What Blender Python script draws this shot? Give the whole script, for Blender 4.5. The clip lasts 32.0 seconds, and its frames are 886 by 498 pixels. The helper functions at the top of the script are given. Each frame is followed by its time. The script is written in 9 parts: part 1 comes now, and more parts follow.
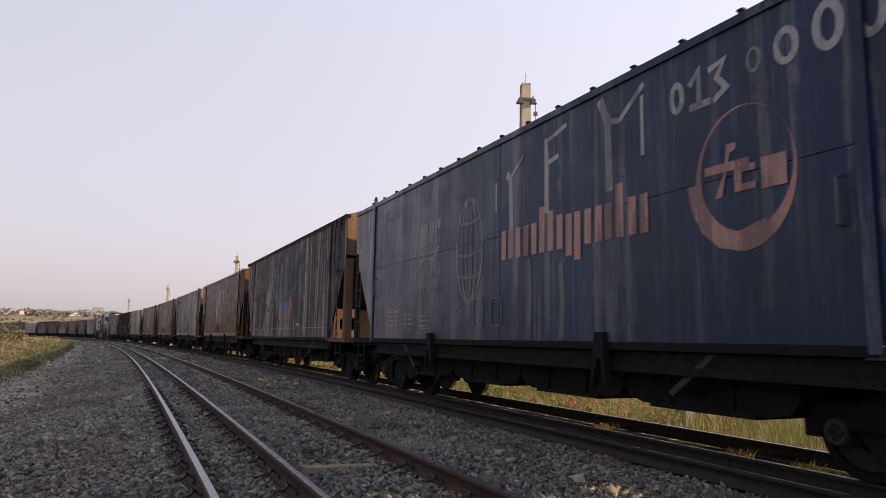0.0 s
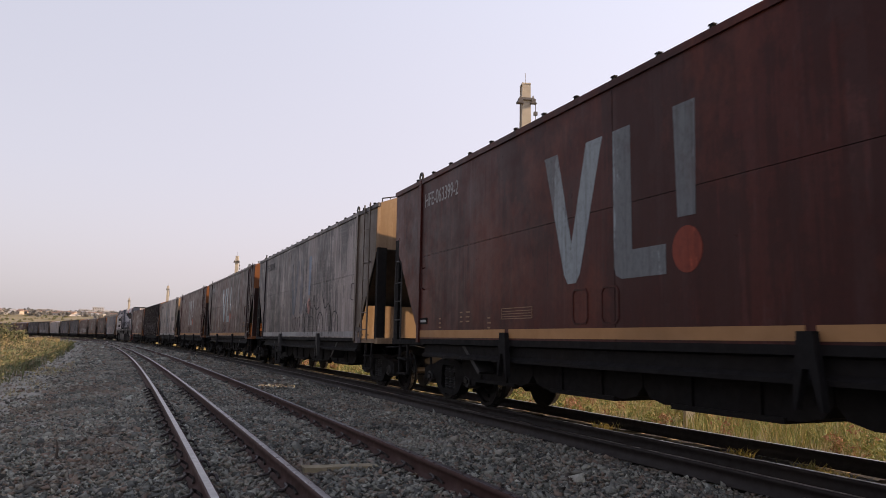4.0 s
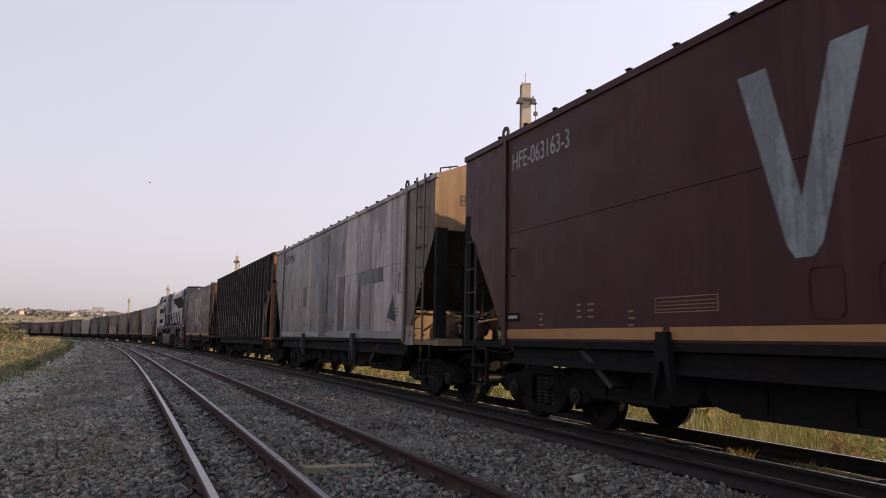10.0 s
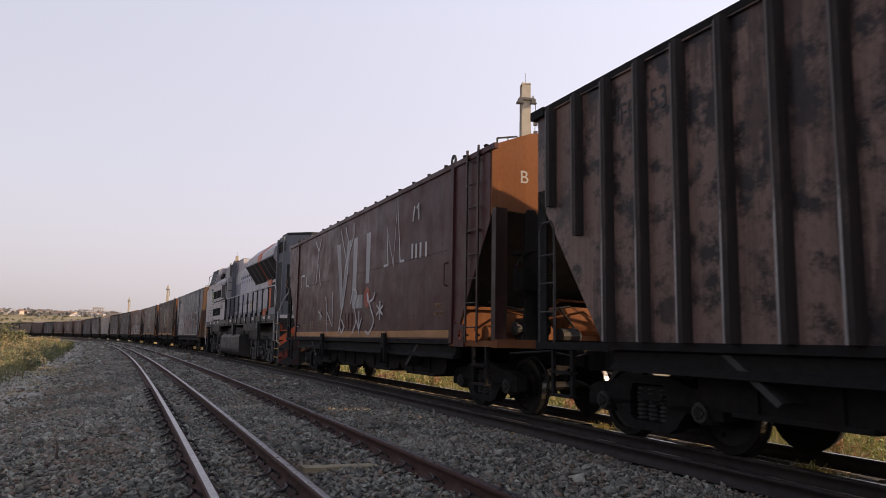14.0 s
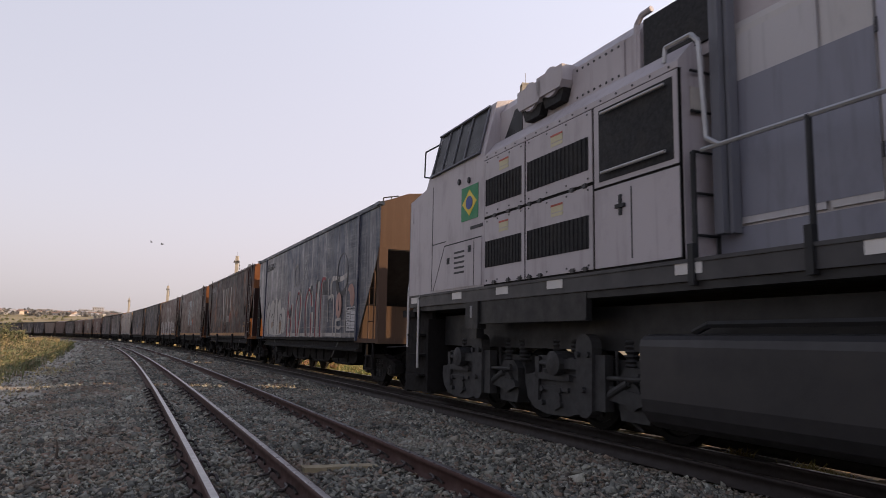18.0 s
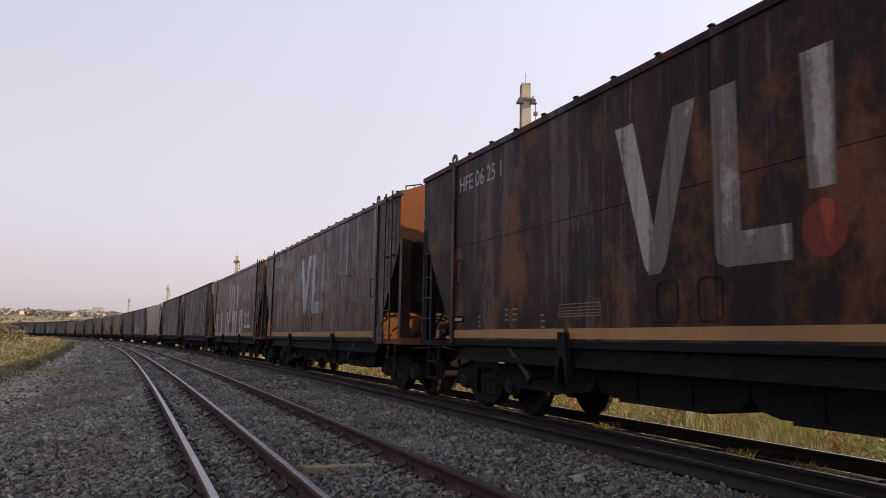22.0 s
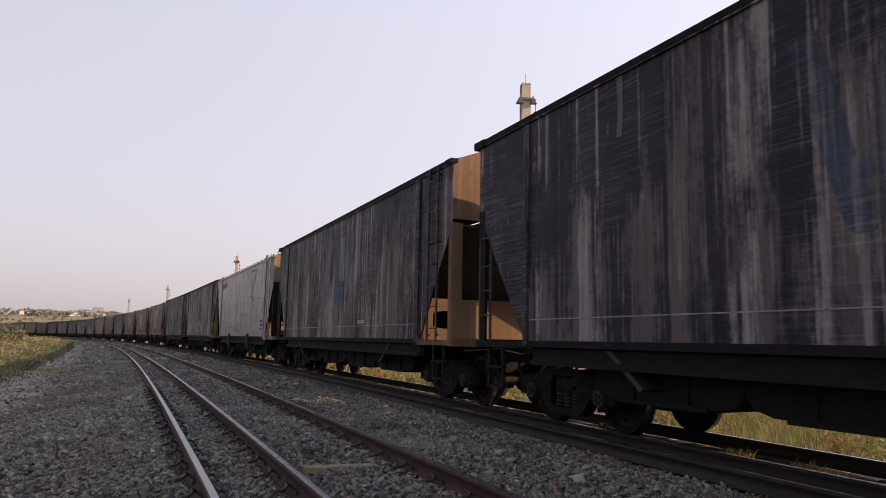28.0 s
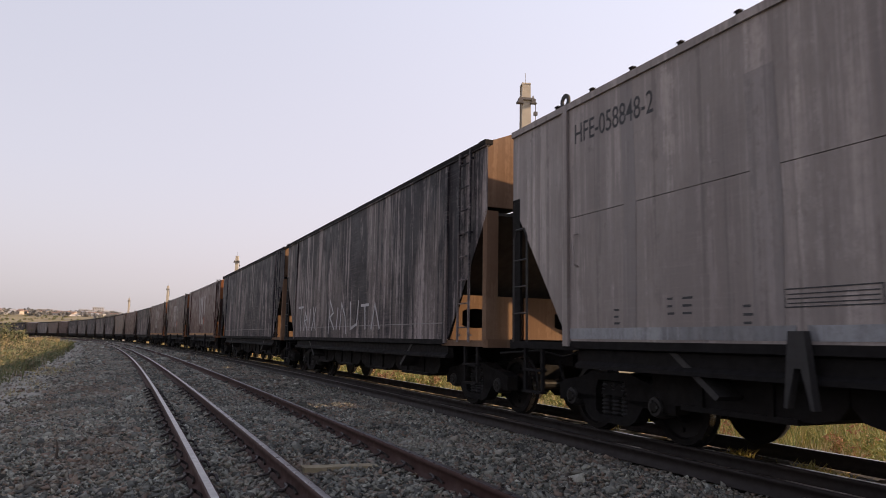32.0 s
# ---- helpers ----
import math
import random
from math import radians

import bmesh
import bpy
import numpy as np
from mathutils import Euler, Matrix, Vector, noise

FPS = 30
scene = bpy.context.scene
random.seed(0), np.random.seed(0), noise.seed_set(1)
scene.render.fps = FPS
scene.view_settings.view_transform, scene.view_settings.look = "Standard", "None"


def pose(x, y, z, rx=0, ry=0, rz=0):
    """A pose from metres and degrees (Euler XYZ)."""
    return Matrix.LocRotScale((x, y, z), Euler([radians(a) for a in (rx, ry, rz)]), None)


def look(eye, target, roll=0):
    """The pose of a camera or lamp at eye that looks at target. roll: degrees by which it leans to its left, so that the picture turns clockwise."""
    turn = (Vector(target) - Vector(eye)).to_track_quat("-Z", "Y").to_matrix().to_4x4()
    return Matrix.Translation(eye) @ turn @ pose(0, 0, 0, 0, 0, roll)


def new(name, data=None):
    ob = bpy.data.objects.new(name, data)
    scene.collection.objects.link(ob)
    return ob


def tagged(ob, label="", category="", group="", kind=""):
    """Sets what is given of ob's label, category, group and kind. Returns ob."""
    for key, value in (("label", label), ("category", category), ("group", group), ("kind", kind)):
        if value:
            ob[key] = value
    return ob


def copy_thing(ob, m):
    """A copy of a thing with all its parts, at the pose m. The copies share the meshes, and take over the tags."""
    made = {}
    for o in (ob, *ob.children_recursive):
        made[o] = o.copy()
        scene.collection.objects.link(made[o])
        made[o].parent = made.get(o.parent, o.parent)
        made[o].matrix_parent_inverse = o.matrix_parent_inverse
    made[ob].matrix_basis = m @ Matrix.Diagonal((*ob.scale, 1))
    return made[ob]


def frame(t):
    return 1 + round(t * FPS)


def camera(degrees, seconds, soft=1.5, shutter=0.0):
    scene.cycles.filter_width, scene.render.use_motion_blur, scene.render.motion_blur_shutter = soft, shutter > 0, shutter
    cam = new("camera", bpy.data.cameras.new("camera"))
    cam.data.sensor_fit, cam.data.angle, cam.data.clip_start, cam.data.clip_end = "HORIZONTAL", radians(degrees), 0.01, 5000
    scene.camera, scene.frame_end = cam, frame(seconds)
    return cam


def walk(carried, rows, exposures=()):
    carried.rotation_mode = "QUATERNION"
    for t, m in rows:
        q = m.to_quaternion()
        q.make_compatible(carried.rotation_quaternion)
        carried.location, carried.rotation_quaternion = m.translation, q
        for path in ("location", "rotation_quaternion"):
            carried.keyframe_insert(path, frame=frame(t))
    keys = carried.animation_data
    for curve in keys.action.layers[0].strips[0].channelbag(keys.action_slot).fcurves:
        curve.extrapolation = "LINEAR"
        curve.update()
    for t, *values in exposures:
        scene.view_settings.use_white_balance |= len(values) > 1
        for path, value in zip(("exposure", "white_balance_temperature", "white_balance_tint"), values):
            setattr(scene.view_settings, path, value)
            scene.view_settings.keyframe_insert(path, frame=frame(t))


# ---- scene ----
# ------------------------------------------------------------------ camera
SECONDS = 32.0
EYE = (0.0, 0.0, 0.964)
PITCH, LEAN = 7.46, 1.03
cam = camera(65.0, SECONDS, soft=0.5, shutter=0.1)
AIM = (0.0, math.cos(radians(PITCH)), EYE[2] + math.sin(radians(PITCH)))
walk(cam, [(0.0, look(EYE, AIM, LEAN)), (SECONDS, look(EYE, AIM, LEAN))], [(0.0, 0.0), (SECONDS, 0.0)])

# ------------------------------------------------------------------ light
SUN_AZ, SUN_EL = 100.5, 22.5      # clockwise from +y, above the horizon
world = bpy.data.worlds.new("world")
scene.world = world
world.use_nodes = True
wn, wl = world.node_tree.nodes, world.node_tree.links
wn.clear()
sky = wn.new("ShaderNodeTexSky")
sky.sky_type = "NISHITA"
sky.sun_disc = False
sky.sun_elevation, sky.sun_rotation = radians(SUN_EL), radians(SUN_AZ)
sky.air_density, sky.dust_density, sky.ozone_density = 1.0, 3.5, 2.0
pale = wn.new("ShaderNodeHueSaturation")
pale.inputs["Saturation"].default_value = 0.4
wl.new(sky.outputs[0], pale.inputs["Color"])
bg_sky = wn.new("ShaderNodeBackground")
bg_sky.inputs["Strength"].default_value = 0.07
wl.new(pale.outputs[0], bg_sky.inputs["Color"])
# evening haze: a smooth lilac veil, pinker towards the horizon
co = wn.new("ShaderNodeTexCoord")
sep = wn.new("ShaderNodeSeparateXYZ")
wl.new(co.outputs["Generated"], sep.inputs[0])
ramp = wn.new("ShaderNodeValToRGB")
wl.new(sep.outputs["Z"], ramp.inputs[0])
el = ramp.color_ramp.elements
el[0].position, el[0].color = 0.0, (0.60, 0.535, 0.55, 1)
el[1].position, el[1].color = 1.0, (0.13, 0.16, 0.26, 1)
for at, col in ((0.09, (0.63, 0.545, 0.59, 1)), (0.22, (0.615, 0.57, 0.655, 1)), (0.46, (0.61, 0.60, 0.715, 1)), (0.7, (0.26, 0.29, 0.42, 1))):
    e = el.new(at)
    e.color = col
bg_haze = wn.new("ShaderNodeBackground")
bg_haze.inputs["Strength"].default_value = 1.0
# the veil is brighter on the sun's side and dims away from it
side = wn.new("ShaderNodeMapRange")
side.inputs["From Min"].default_value, side.inputs["From Max"].default_value = -1.0, 1.0
side.inputs["To Min"].default_value, side.inputs["To Max"].default_value = 0.62, 1.42
wl.new(sep.outputs["X"], side.inputs["Value"])
lit = wn.new("ShaderNodeVectorMath")
lit.operation = "SCALE"
wl.new(ramp.outputs[0], lit.inputs[0])
wl.new(side.outputs["Result"], lit.inputs["Scale"])
wl.new(lit.outputs[0], bg_haze.inputs["Color"])
both = wn.new("ShaderNodeAddShader")
wl.new(bg_sky.outputs[0], both.inputs[0])
wl.new(bg_haze.outputs[0], both.inputs[1])
wo = wn.new("ShaderNodeOutputWorld")
wl.new(both.outputs[0], wo.inputs[0])

sun = new("sun", bpy.data.lights.new("sun", "SUN"))
sun.data.energy, sun.data.angle, sun.data.color = 5.6, radians(0.8), (1.0, 0.68, 0.39)
sun_way = Vector((math.sin(radians(SUN_AZ)) * math.cos(radians(SUN_EL)), math.cos(radians(SUN_AZ)) * math.cos(radians(SUN_EL)), math.sin(radians(SUN_EL))))
sun.matrix_world = look(sun_way * 60, (0, 0, 0))

# ------------------------------------------------------------------ the line of the tracks
TRAIN_Z = -0.122                  # rail head of the far track; the near one is 0
NEAR_OFF = 3.86                   # from the train's centre line to the near track's far rail
X0, Y0, HEAD0 = 4.393, 5.25, 23.94
STEP = 0.5


def bend(s):
    if s < 0:
        return 0.0
    return 0.00099 + 1.306e-5 * min(max(s - 126.0, 0.0), 210.0)


def trace():
    rows = []
    x, y, h = X0, Y0, radians(HEAD0)
    for i in range(1700):
        rows.append((i * STEP, x, y, h))
        k = bend(i * STEP + STEP / 2)
        m = h + k * STEP / 2
        x, y, h = x - math.sin(m) * STEP, y + math.cos(m) * STEP, h + k * STEP
    back = [(-b * 1.0, X0 + math.sin(radians(HEAD0)) * b, Y0 - math.cos(radians(HEAD0)) * b, radians(HEAD0)) for b in range(90, 0, -1)]
    return np.array(back + rows)


LINE = trace()


def track(s, off=0.0):
    """A point of the line at s metres along it, off metres to its left, and its heading."""
    x, y, h = (np.interp(s, LINE[:, 0], LINE[:, c]) for c in (1, 2, 3))
    return x - np.cos(h) * off, y - np.sin(h) * off, h


def run(t):
    """How far the train has come at t seconds."""
    slack = -0.42 * math.exp(-((t - 16.4) / 0.9) ** 2)   # the train's slack runs in and out as the engine passes
    return 1.05 * (7.42 * t - 0.006 * t * t) + slack


def vehicle_pose(s, half):
    """The pose of a vehicle whose middle is at s, with pivots half metres before and behind it."""
    x1, y1, _ = track(s - half)
    x2, y2, _ = track(s + half)
    h = math.atan2(-(x2 - x1), y2 - y1)
    return pose((x1 + x2) / 2, (y1 + y2) / 2, TRAIN_Z, 0, 0, math.degrees(h) - 90)


# ------------------------------------------------------------------ materials
MATS = {}


class Nodes:
    """Short hand for a material's nodes."""

    def __init__(self, name):
        self.m = bpy.data.materials.new(name)
        self.m.use_nodes = True
        self.t = self.m.node_tree
        self.b = self.t.nodes["Principled BSDF"]
        self.co = self.t.nodes.new("ShaderNodeTexCoord")

    def node(self, kind, **kw):
        n = self.t.nodes.new("ShaderNode" + kind)
        for k, v in kw.items():
            if k in n.inputs:
                n.inputs[k].default_value = v
        return n

    def link(self, a, b):
        self.t.links.new(a, b)

    def coords(self, scale=(1, 1, 1), at=(0, 0, 0), space="Object"):
        n = self.node("Mapping")
        n.inputs["Scale"].default_value = scale
        n.inputs["Location"].default_value = at
        self.link(self.co.outputs[space], n.inputs["Vector"])
        return n.outputs[0]

    def noise(self, scale, vec=None, detail=4.0, rough=0.6, lac=2.0):
        n = self.node("TexNoise", Scale=scale, Detail=detail, Roughness=rough, Lacunarity=lac)
        self.link(vec or self.co.outputs["Object"], n.inputs["Vector"])
        return n.outputs[0]

    def step(self, fac, lo, hi, a=0.0, b=1.0):
        n = self.node("MapRange")
        n.inputs["From Min"].default_value, n.inputs["From Max"].default_value = lo, hi
        n.inputs["To Min"].default_value, n.inputs["To Max"].default_value = a, b
        self.link(fac, n.inputs["Value"])
        return n.outputs["Result"]

    def math(self, op, a, b):
        n = self.node("Math")
        n.operation = op
        for i, v in enumerate((a, b)):
            if isinstance(v, (int, float)):
                n.inputs[i].default_value = v
            else:
                self.link(v, n.inputs[i])
        return n.outputs[0]

    def mix(self, fac, a, b):
        n = self.node("Mix")
        n.data_type = "RGBA"
        for key, v in ((0, fac), (6, a), (7, b)):
            if isinstance(v, (int, float)):
                n.inputs[key].default_value = v
            elif isinstance(v, tuple):
                n.inputs[key].default_value = (*v[:3], 1)
            else:
                self.link(v, n.inputs[key])
        return n.outputs[2]

    def bump(self, height, strength=0.3, dist=0.01):
        n = self.node("Bump", Strength=strength, Distance=dist)
        self.link(height, n.inputs["Height"])
        self.link(n.outputs[0], self.b.inputs["Normal"])

    def done(self, color, rough=0.6, metal=0.0):
        for key, v in (("Base Color", color), ("Roughness", rough), ("Metallic", metal)):
            if isinstance(v, (int, float)):
                self.b.inputs[key].default_value = v
            elif isinstance(v, tuple):
                self.b.inputs[key].default_value = (*v[:3], 1)
            else:
                self.link(v, self.b.inputs[key])
        return self.m


def paint(name, base, streak=(0.3, 0.29, 0.29), streaks=0.4, grime=(0.03, 0.028, 0.028), soot=0.4, seed=0, rust=0.15, scratch=0.0, rustcol=(0.16, 0.06, 0.025), rough=0.34, top=0.0, patch=0.0, cover=0.0, dent=0.8, spec=0.2, wash=None, burn=0.0, veil=0.0, mottle=0.0, soft=0.0):
    """Weathered wagon paint: run-down streaks, soot dripping from the roof, rust bloom and fine sideways scratches, in the wagon's own metres."""
    n = Nodes(name)
    o = (seed * 7.3, seed * 3.1, seed * 5.7)
    broad = n.noise(0.55, n.coords((1, 1, 0.6), o), 3)
    runs = n.noise(1.0, n.coords((2.6, 2.6, 0.10), o), 5, 0.65)
    fine = n.noise(1.0, n.coords((9.0, 9.0, 0.35), o), 4, 0.7)
    blot = n.noise(2.2, n.coords((1, 1, 1), (o[1], o[2], o[0])), 6, 0.7)
    edge = n.noise(5.0, n.coords((1, 1, 1), (o[2], o[1], o[0])), 5, 0.75)
    c = n.mix(n.step(broad, 0.3, 0.75, 0.0, 0.45), base, tuple(v * 0.62 for v in base))
    if patch:
        bands = n.noise(1.0, n.coords((0.9, 0.9, 0.02), (o[0] + 5, 0, 0)), 1)
        c = n.mix(n.math("MULTIPLY", n.step(bands, 0.55, 0.562), patch), c, tuple(v * 0.5 for v in base))
    ragged = n.math("MULTIPLY", n.math("SUBTRACT", edge, 0.5), 0.2)
    if wash:
        # paint paler towards one end of the body; for navy_a, sheen painted in
        sx = n.node("SeparateXYZ")
        n.link(n.co.outputs["Object"], sx.inputs[0])
        faded = n.math("ADD", n.step(sx.outputs[0], wash[0], wash[1], -0.16, 0.16), n.math("ADD", n.math("MULTIPLY", runs, 0.5), n.math("MULTIPLY", broad, 0.5)))
        c = n.mix(n.step(faded, 0.42, 0.68, 0.0, wash[2]), c, streak)
    c = n.mix(n.math("MULTIPLY", n.step(n.math("ADD", runs, ragged), 0.555, 0.585), streaks), c, streak)
    where = n.step(n.noise(0.5, n.coords((1, 1, 0.25), (o[2], o[0], o[1])), 2), 0.47, 0.6)
    c = n.mix(n.math("MULTIPLY", n.math("MULTIPLY", n.step(n.math("ADD", fine, ragged), 0.535, 0.585), where), streaks * 0.8), c, streak)
    c = n.mix(n.math("MULTIPLY", n.step(blot, 0.60, 0.72), rust), c, rustcol)
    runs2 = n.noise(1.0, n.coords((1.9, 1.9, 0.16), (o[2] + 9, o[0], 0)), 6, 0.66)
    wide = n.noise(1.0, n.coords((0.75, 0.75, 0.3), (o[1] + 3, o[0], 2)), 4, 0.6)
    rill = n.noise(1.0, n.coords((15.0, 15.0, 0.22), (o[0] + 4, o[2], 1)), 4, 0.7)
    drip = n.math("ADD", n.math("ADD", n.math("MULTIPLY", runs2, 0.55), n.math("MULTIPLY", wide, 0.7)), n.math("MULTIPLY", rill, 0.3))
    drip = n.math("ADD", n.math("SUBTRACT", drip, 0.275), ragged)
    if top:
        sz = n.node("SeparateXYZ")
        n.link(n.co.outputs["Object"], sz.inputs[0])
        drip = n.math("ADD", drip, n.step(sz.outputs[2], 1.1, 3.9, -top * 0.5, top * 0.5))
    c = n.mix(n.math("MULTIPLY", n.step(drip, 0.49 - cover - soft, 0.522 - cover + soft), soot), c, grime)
    if soft:
        # thin black drips with a hard edge over the soft soot
        dribble = n.noise(1.0, n.coords((5.2, 5.2, 0.07), (o[0] + 12, o[2], o[1])), 3, 0.6)
        c = n.mix(n.math("MULTIPLY", n.step(n.math("ADD", dribble, ragged), 0.57, 0.61), soot * 0.85), c, tuple(v * 0.7 for v in grime))
    c = n.mix(n.math("MULTIPLY", n.step(fine, 0.47, 0.34), soot * 0.5), c, grime)
    c = n.mix(n.math("MULTIPLY", n.math("MULTIPLY", n.step(n.math("ADD", rill, ragged), 0.575, 0.615), n.step(wide, 0.49, 0.43)), streaks * 0.6), c, streak)
    c = n.mix(n.math("MULTIPLY", n.step(rill, 0.45, 0.33), 0.12 + soot * 0.25), c, grime)
    if veil:
        # thin chalky runs over the soot, in groups
        chalk = n.noise(1.0, n.coords((6.5, 6.5, 0.14), (o[1] + 8, o[2], o[0])), 5, 0.7)
        group = n.noise(1.0, n.coords((0.5, 0.5, 0.22), (o[0] + 1, o[1], o[2])), 3, 0.6)
        c = n.mix(n.math("MULTIPLY", n.math("MULTIPLY", n.step(n.math("ADD", chalk, ragged), 0.545 - soft * 0.6, 0.60 + soft * 0.6), n.step(n.math("ADD", group, ragged), 0.47, 0.52)), veil), c, streak)
    if mottle:
        c = n.mix(n.math("MULTIPLY", n.step(n.math("ADD", blot, ragged), 0.52, 0.42), mottle), c, grime)
    if scratch:
        lines = n.noise(1.0, n.coords((1.1, 1.1, 34.0), o), 5, 0.75)
        c = n.mix(n.math("MULTIPLY", n.math("MULTIPLY", n.step(lines, 0.5, 0.7), n.step(n.math("ADD", n.math("MULTIPLY", broad, 0.5), n.math("MULTIPLY", wide, 0.5)), 0.46, 0.56)), scratch * 0.6), c, streak)
    if burn:
        scorch = n.noise(0.9, n.coords((1, 1, 0.6), (o[2] + 2, o[1], o[0])), 6, 0.72)
        c = n.mix(n.math("MULTIPLY", n.step(scorch, 0.51, 0.64), burn), c, rustcol)
    speck = n.noise(26.0, n.coords((1, 1, 0.6), o), 4, 0.75)
    c = n.mix(n.step(speck, 0.46, 0.68, 0.0, 0.28), c, grime)
    waves = n.noise(1.0, n.coords((1.9, 1.9, 0.7), (o[1], o[0], o[2])), 2)
    n.bump(n.math("ADD", n.math("ADD", n.math("MULTIPLY", blot, 0.25), n.math("MULTIPLY", waves, 3.0 * dent)), n.math("MULTIPLY", speck, 0.08)), 0.3, 0.02)
    n.b.inputs["Specular IOR Level"].default_value = spec
    return n.done(c, n.step(blot, 0.3, 0.7, rough - 0.08, rough + 0.22))


def enamel(name, base, dirt, seed=0, rough=0.4, tint=0.0, spec=0.3):
    """Smooth factory paint, dulled and dusty in broad soft patches, each panel a shade of its own."""
    n = Nodes(name)
    o = (seed * 3.7, seed * 5.1, seed * 1.9)
    broad, mid = n.noise(0.7, n.coords((1, 1, 1), o), 4, 0.6), n.noise(2.6, n.coords((1, 1, 0.5), o), 5, 0.65)
    runs, speck = n.noise(1.0, n.coords((7, 7, 0.5), o), 4, 0.6), n.noise(30.0, None, 3, 0.7)
    c = n.mix(n.step(broad, 0.35, 0.7, 0.0, 0.35), base, tuple(v * 0.75 for v in base))
    if tint:
        info = n.node("ObjectInfo")
        c = n.mix(n.step(info.outputs["Random"], 0.55, 1.0, 0.0, tint), c, (base[0] * 1.05, base[1] * 1.0, base[2] * 0.72))
        c = n.mix(n.step(info.outputs["Random"], 0.45, 0.0, 0.0, tint), c, (base[0] * 0.72, base[1] * 0.78, base[2] * 0.9))
    c = n.mix(n.step(mid, 0.52, 0.74, 0.0, 0.4), c, dirt)
    c = n.mix(n.step(runs, 0.55, 0.7, 0.0, 0.35), c, dirt)
    c = n.mix(n.step(speck, 0.62, 0.8, 0.0, 0.2), c, dirt)
    n.bump(broad, 0.12, 0.01)
    n.b.inputs["Specular IOR Level"].default_value = spec
    return n.done(c, n.step(mid, 0.3, 0.7, rough - 0.05, rough + 0.15))


def plain(name, color, rough=0.6, metal=0.0, vary=0.25, scale=6.0, bump=0.15, dirt=(0.04, 0.035, 0.03), spec=0.35):
    n = Nodes(name)
    a, b = n.noise(scale, None, 5, 0.65), n.noise(scale * 0.13, None, 3)
    c = n.mix(n.step(a, 0.35, 0.75, 0, vary), color, tuple(v * 0.55 for v in color))
    c = n.mix(n.step(b, 0.5, 0.75, 0, vary), c, dirt)
    n.bump(a, bump, 0.006)
    n.b.inputs["Specular IOR Level"].default_value = spec
    return n.done(c, n.step(a, 0.3, 0.7, max(rough - 0.1, 0.05), min(rough + 0.15, 1)), metal)


def make_materials():
    M = MATS
    M["iron"] = plain("grimy iron", (0.0145, 0.0135, 0.0138), 0.75, 0.0, 0.5, 9, 0.5, (0.016, 0.012, 0.010), 0.1)
    M["iron_grey"] = plain("greasy grey iron", (0.032, 0.0305, 0.031), 0.6, 0.0, 0.5, 5, 0.4, (0.025, 0.022, 0.02))
    M["wheel"] = plain("wheel steel", (0.012, 0.011, 0.011), 0.42, 0.0, 0.5, 7, 0.3, (0.02, 0.014, 0.012), 0.15)
    M["tread"] = plain("polished tread", (0.22, 0.22, 0.23), 0.28, 1.0, 0.2, 9, 0.05)
    M["railhead"] = plain("polished rail head", (0.26, 0.25, 0.25), 0.33, 1.0, 0.4, 14, 0.04, (0.2, 0.15, 0.12))
    M["railrust"] = plain("rusted rail", (0.062, 0.028, 0.022), 0.8, 0.0, 0.5, 9, 0.4, (0.05, 0.03, 0.025))
    M["wornhead"] = plain("half-worn rail head", (0.24, 0.225, 0.235), 0.3, 0.9, 0.7, 11, 0.06, (0.07, 0.045, 0.04))
    M["brightrail"] = plain("bright rail head", (0.32, 0.31, 0.31), 0.34, 1.0, 0.3, 14, 0.04, (0.25, 0.2, 0.17))
    M["dullhead"] = plain("dull rail head", (0.16, 0.13, 0.115), 0.42, 0.7, 0.4, 9, 0.2)
    # rails under the train, blackened to paint in the shade they lie in
    M["trainrail"] = plain("shade-blackened rail", (0.022, 0.016, 0.014), 0.7, 0.0, 0.5, 9, 0.4, (0.035, 0.022, 0.016))
    M["clip"] = plain("clip steel", (0.04, 0.03, 0.028), 0.6, 0.3)
    M["sleeper"] = plain("weathered sleeper wood", (0.33, 0.27, 0.17), 0.8, 0, 0.5, 8, 0.5)
    M["chrome"] = plain("galvanised rail", (0.42, 0.42, 0.43), 0.4, 0.6, 0.2)
    M["white"] = plain("white paint", (0.62, 0.6, 0.58), 0.6, 0, 0.4, 3)
    M["graffiti_white"] = plain("white spray paint", (0.50, 0.49, 0.50), 0.65, 0, 0.35, 4)
    M["pink"] = plain("salmon paint", (0.50, 0.23, 0.19), 0.65, 0, 0.4, 4)
    M["black_spray"] = plain("black spray paint", (0.03, 0.03, 0.032), 0.65, 0, 0.4, 4)
    M["letter_light"] = plain("faded light lettering", (0.36, 0.36, 0.36), 0.65, 0, 0.55, 5)
    M["letter_dark"] = plain("dark lettering", (0.05, 0.05, 0.055), 0.65, 0, 0.3, 5)
    M["letter_grey"] = paint("chalky grey lettering", (0.33, 0.34, 0.36), (0.42, 0.42, 0.42), 0.3, (0.06, 0.05, 0.05), 0.35, 6)
    M["dot_red"] = paint("faded red dot", (0.45, 0.10, 0.06), (0.5, 0.35, 0.3), 0.2, (0.06, 0.04, 0.04), 0.25, 7)
    M["stripe"] = plain("ochre stripe", (0.42, 0.22, 0.09), 0.6, 0, 0.4, 3)
    M["glass"] = plain("dark window glass", (0.012, 0.012, 0.014), 0.3, 0, 0.1, 3, 0.02, spec=0.12)
    M["lens"] = plain("lamp lens", (0.30, 0.27, 0.22), 0.12, 0, 0.1, 3, 0.02, spec=0.7)
    M["mesh_black"] = plain("black grille", (0.012, 0.012, 0.014), 0.7, 0, 0.4, 22, 0.8)
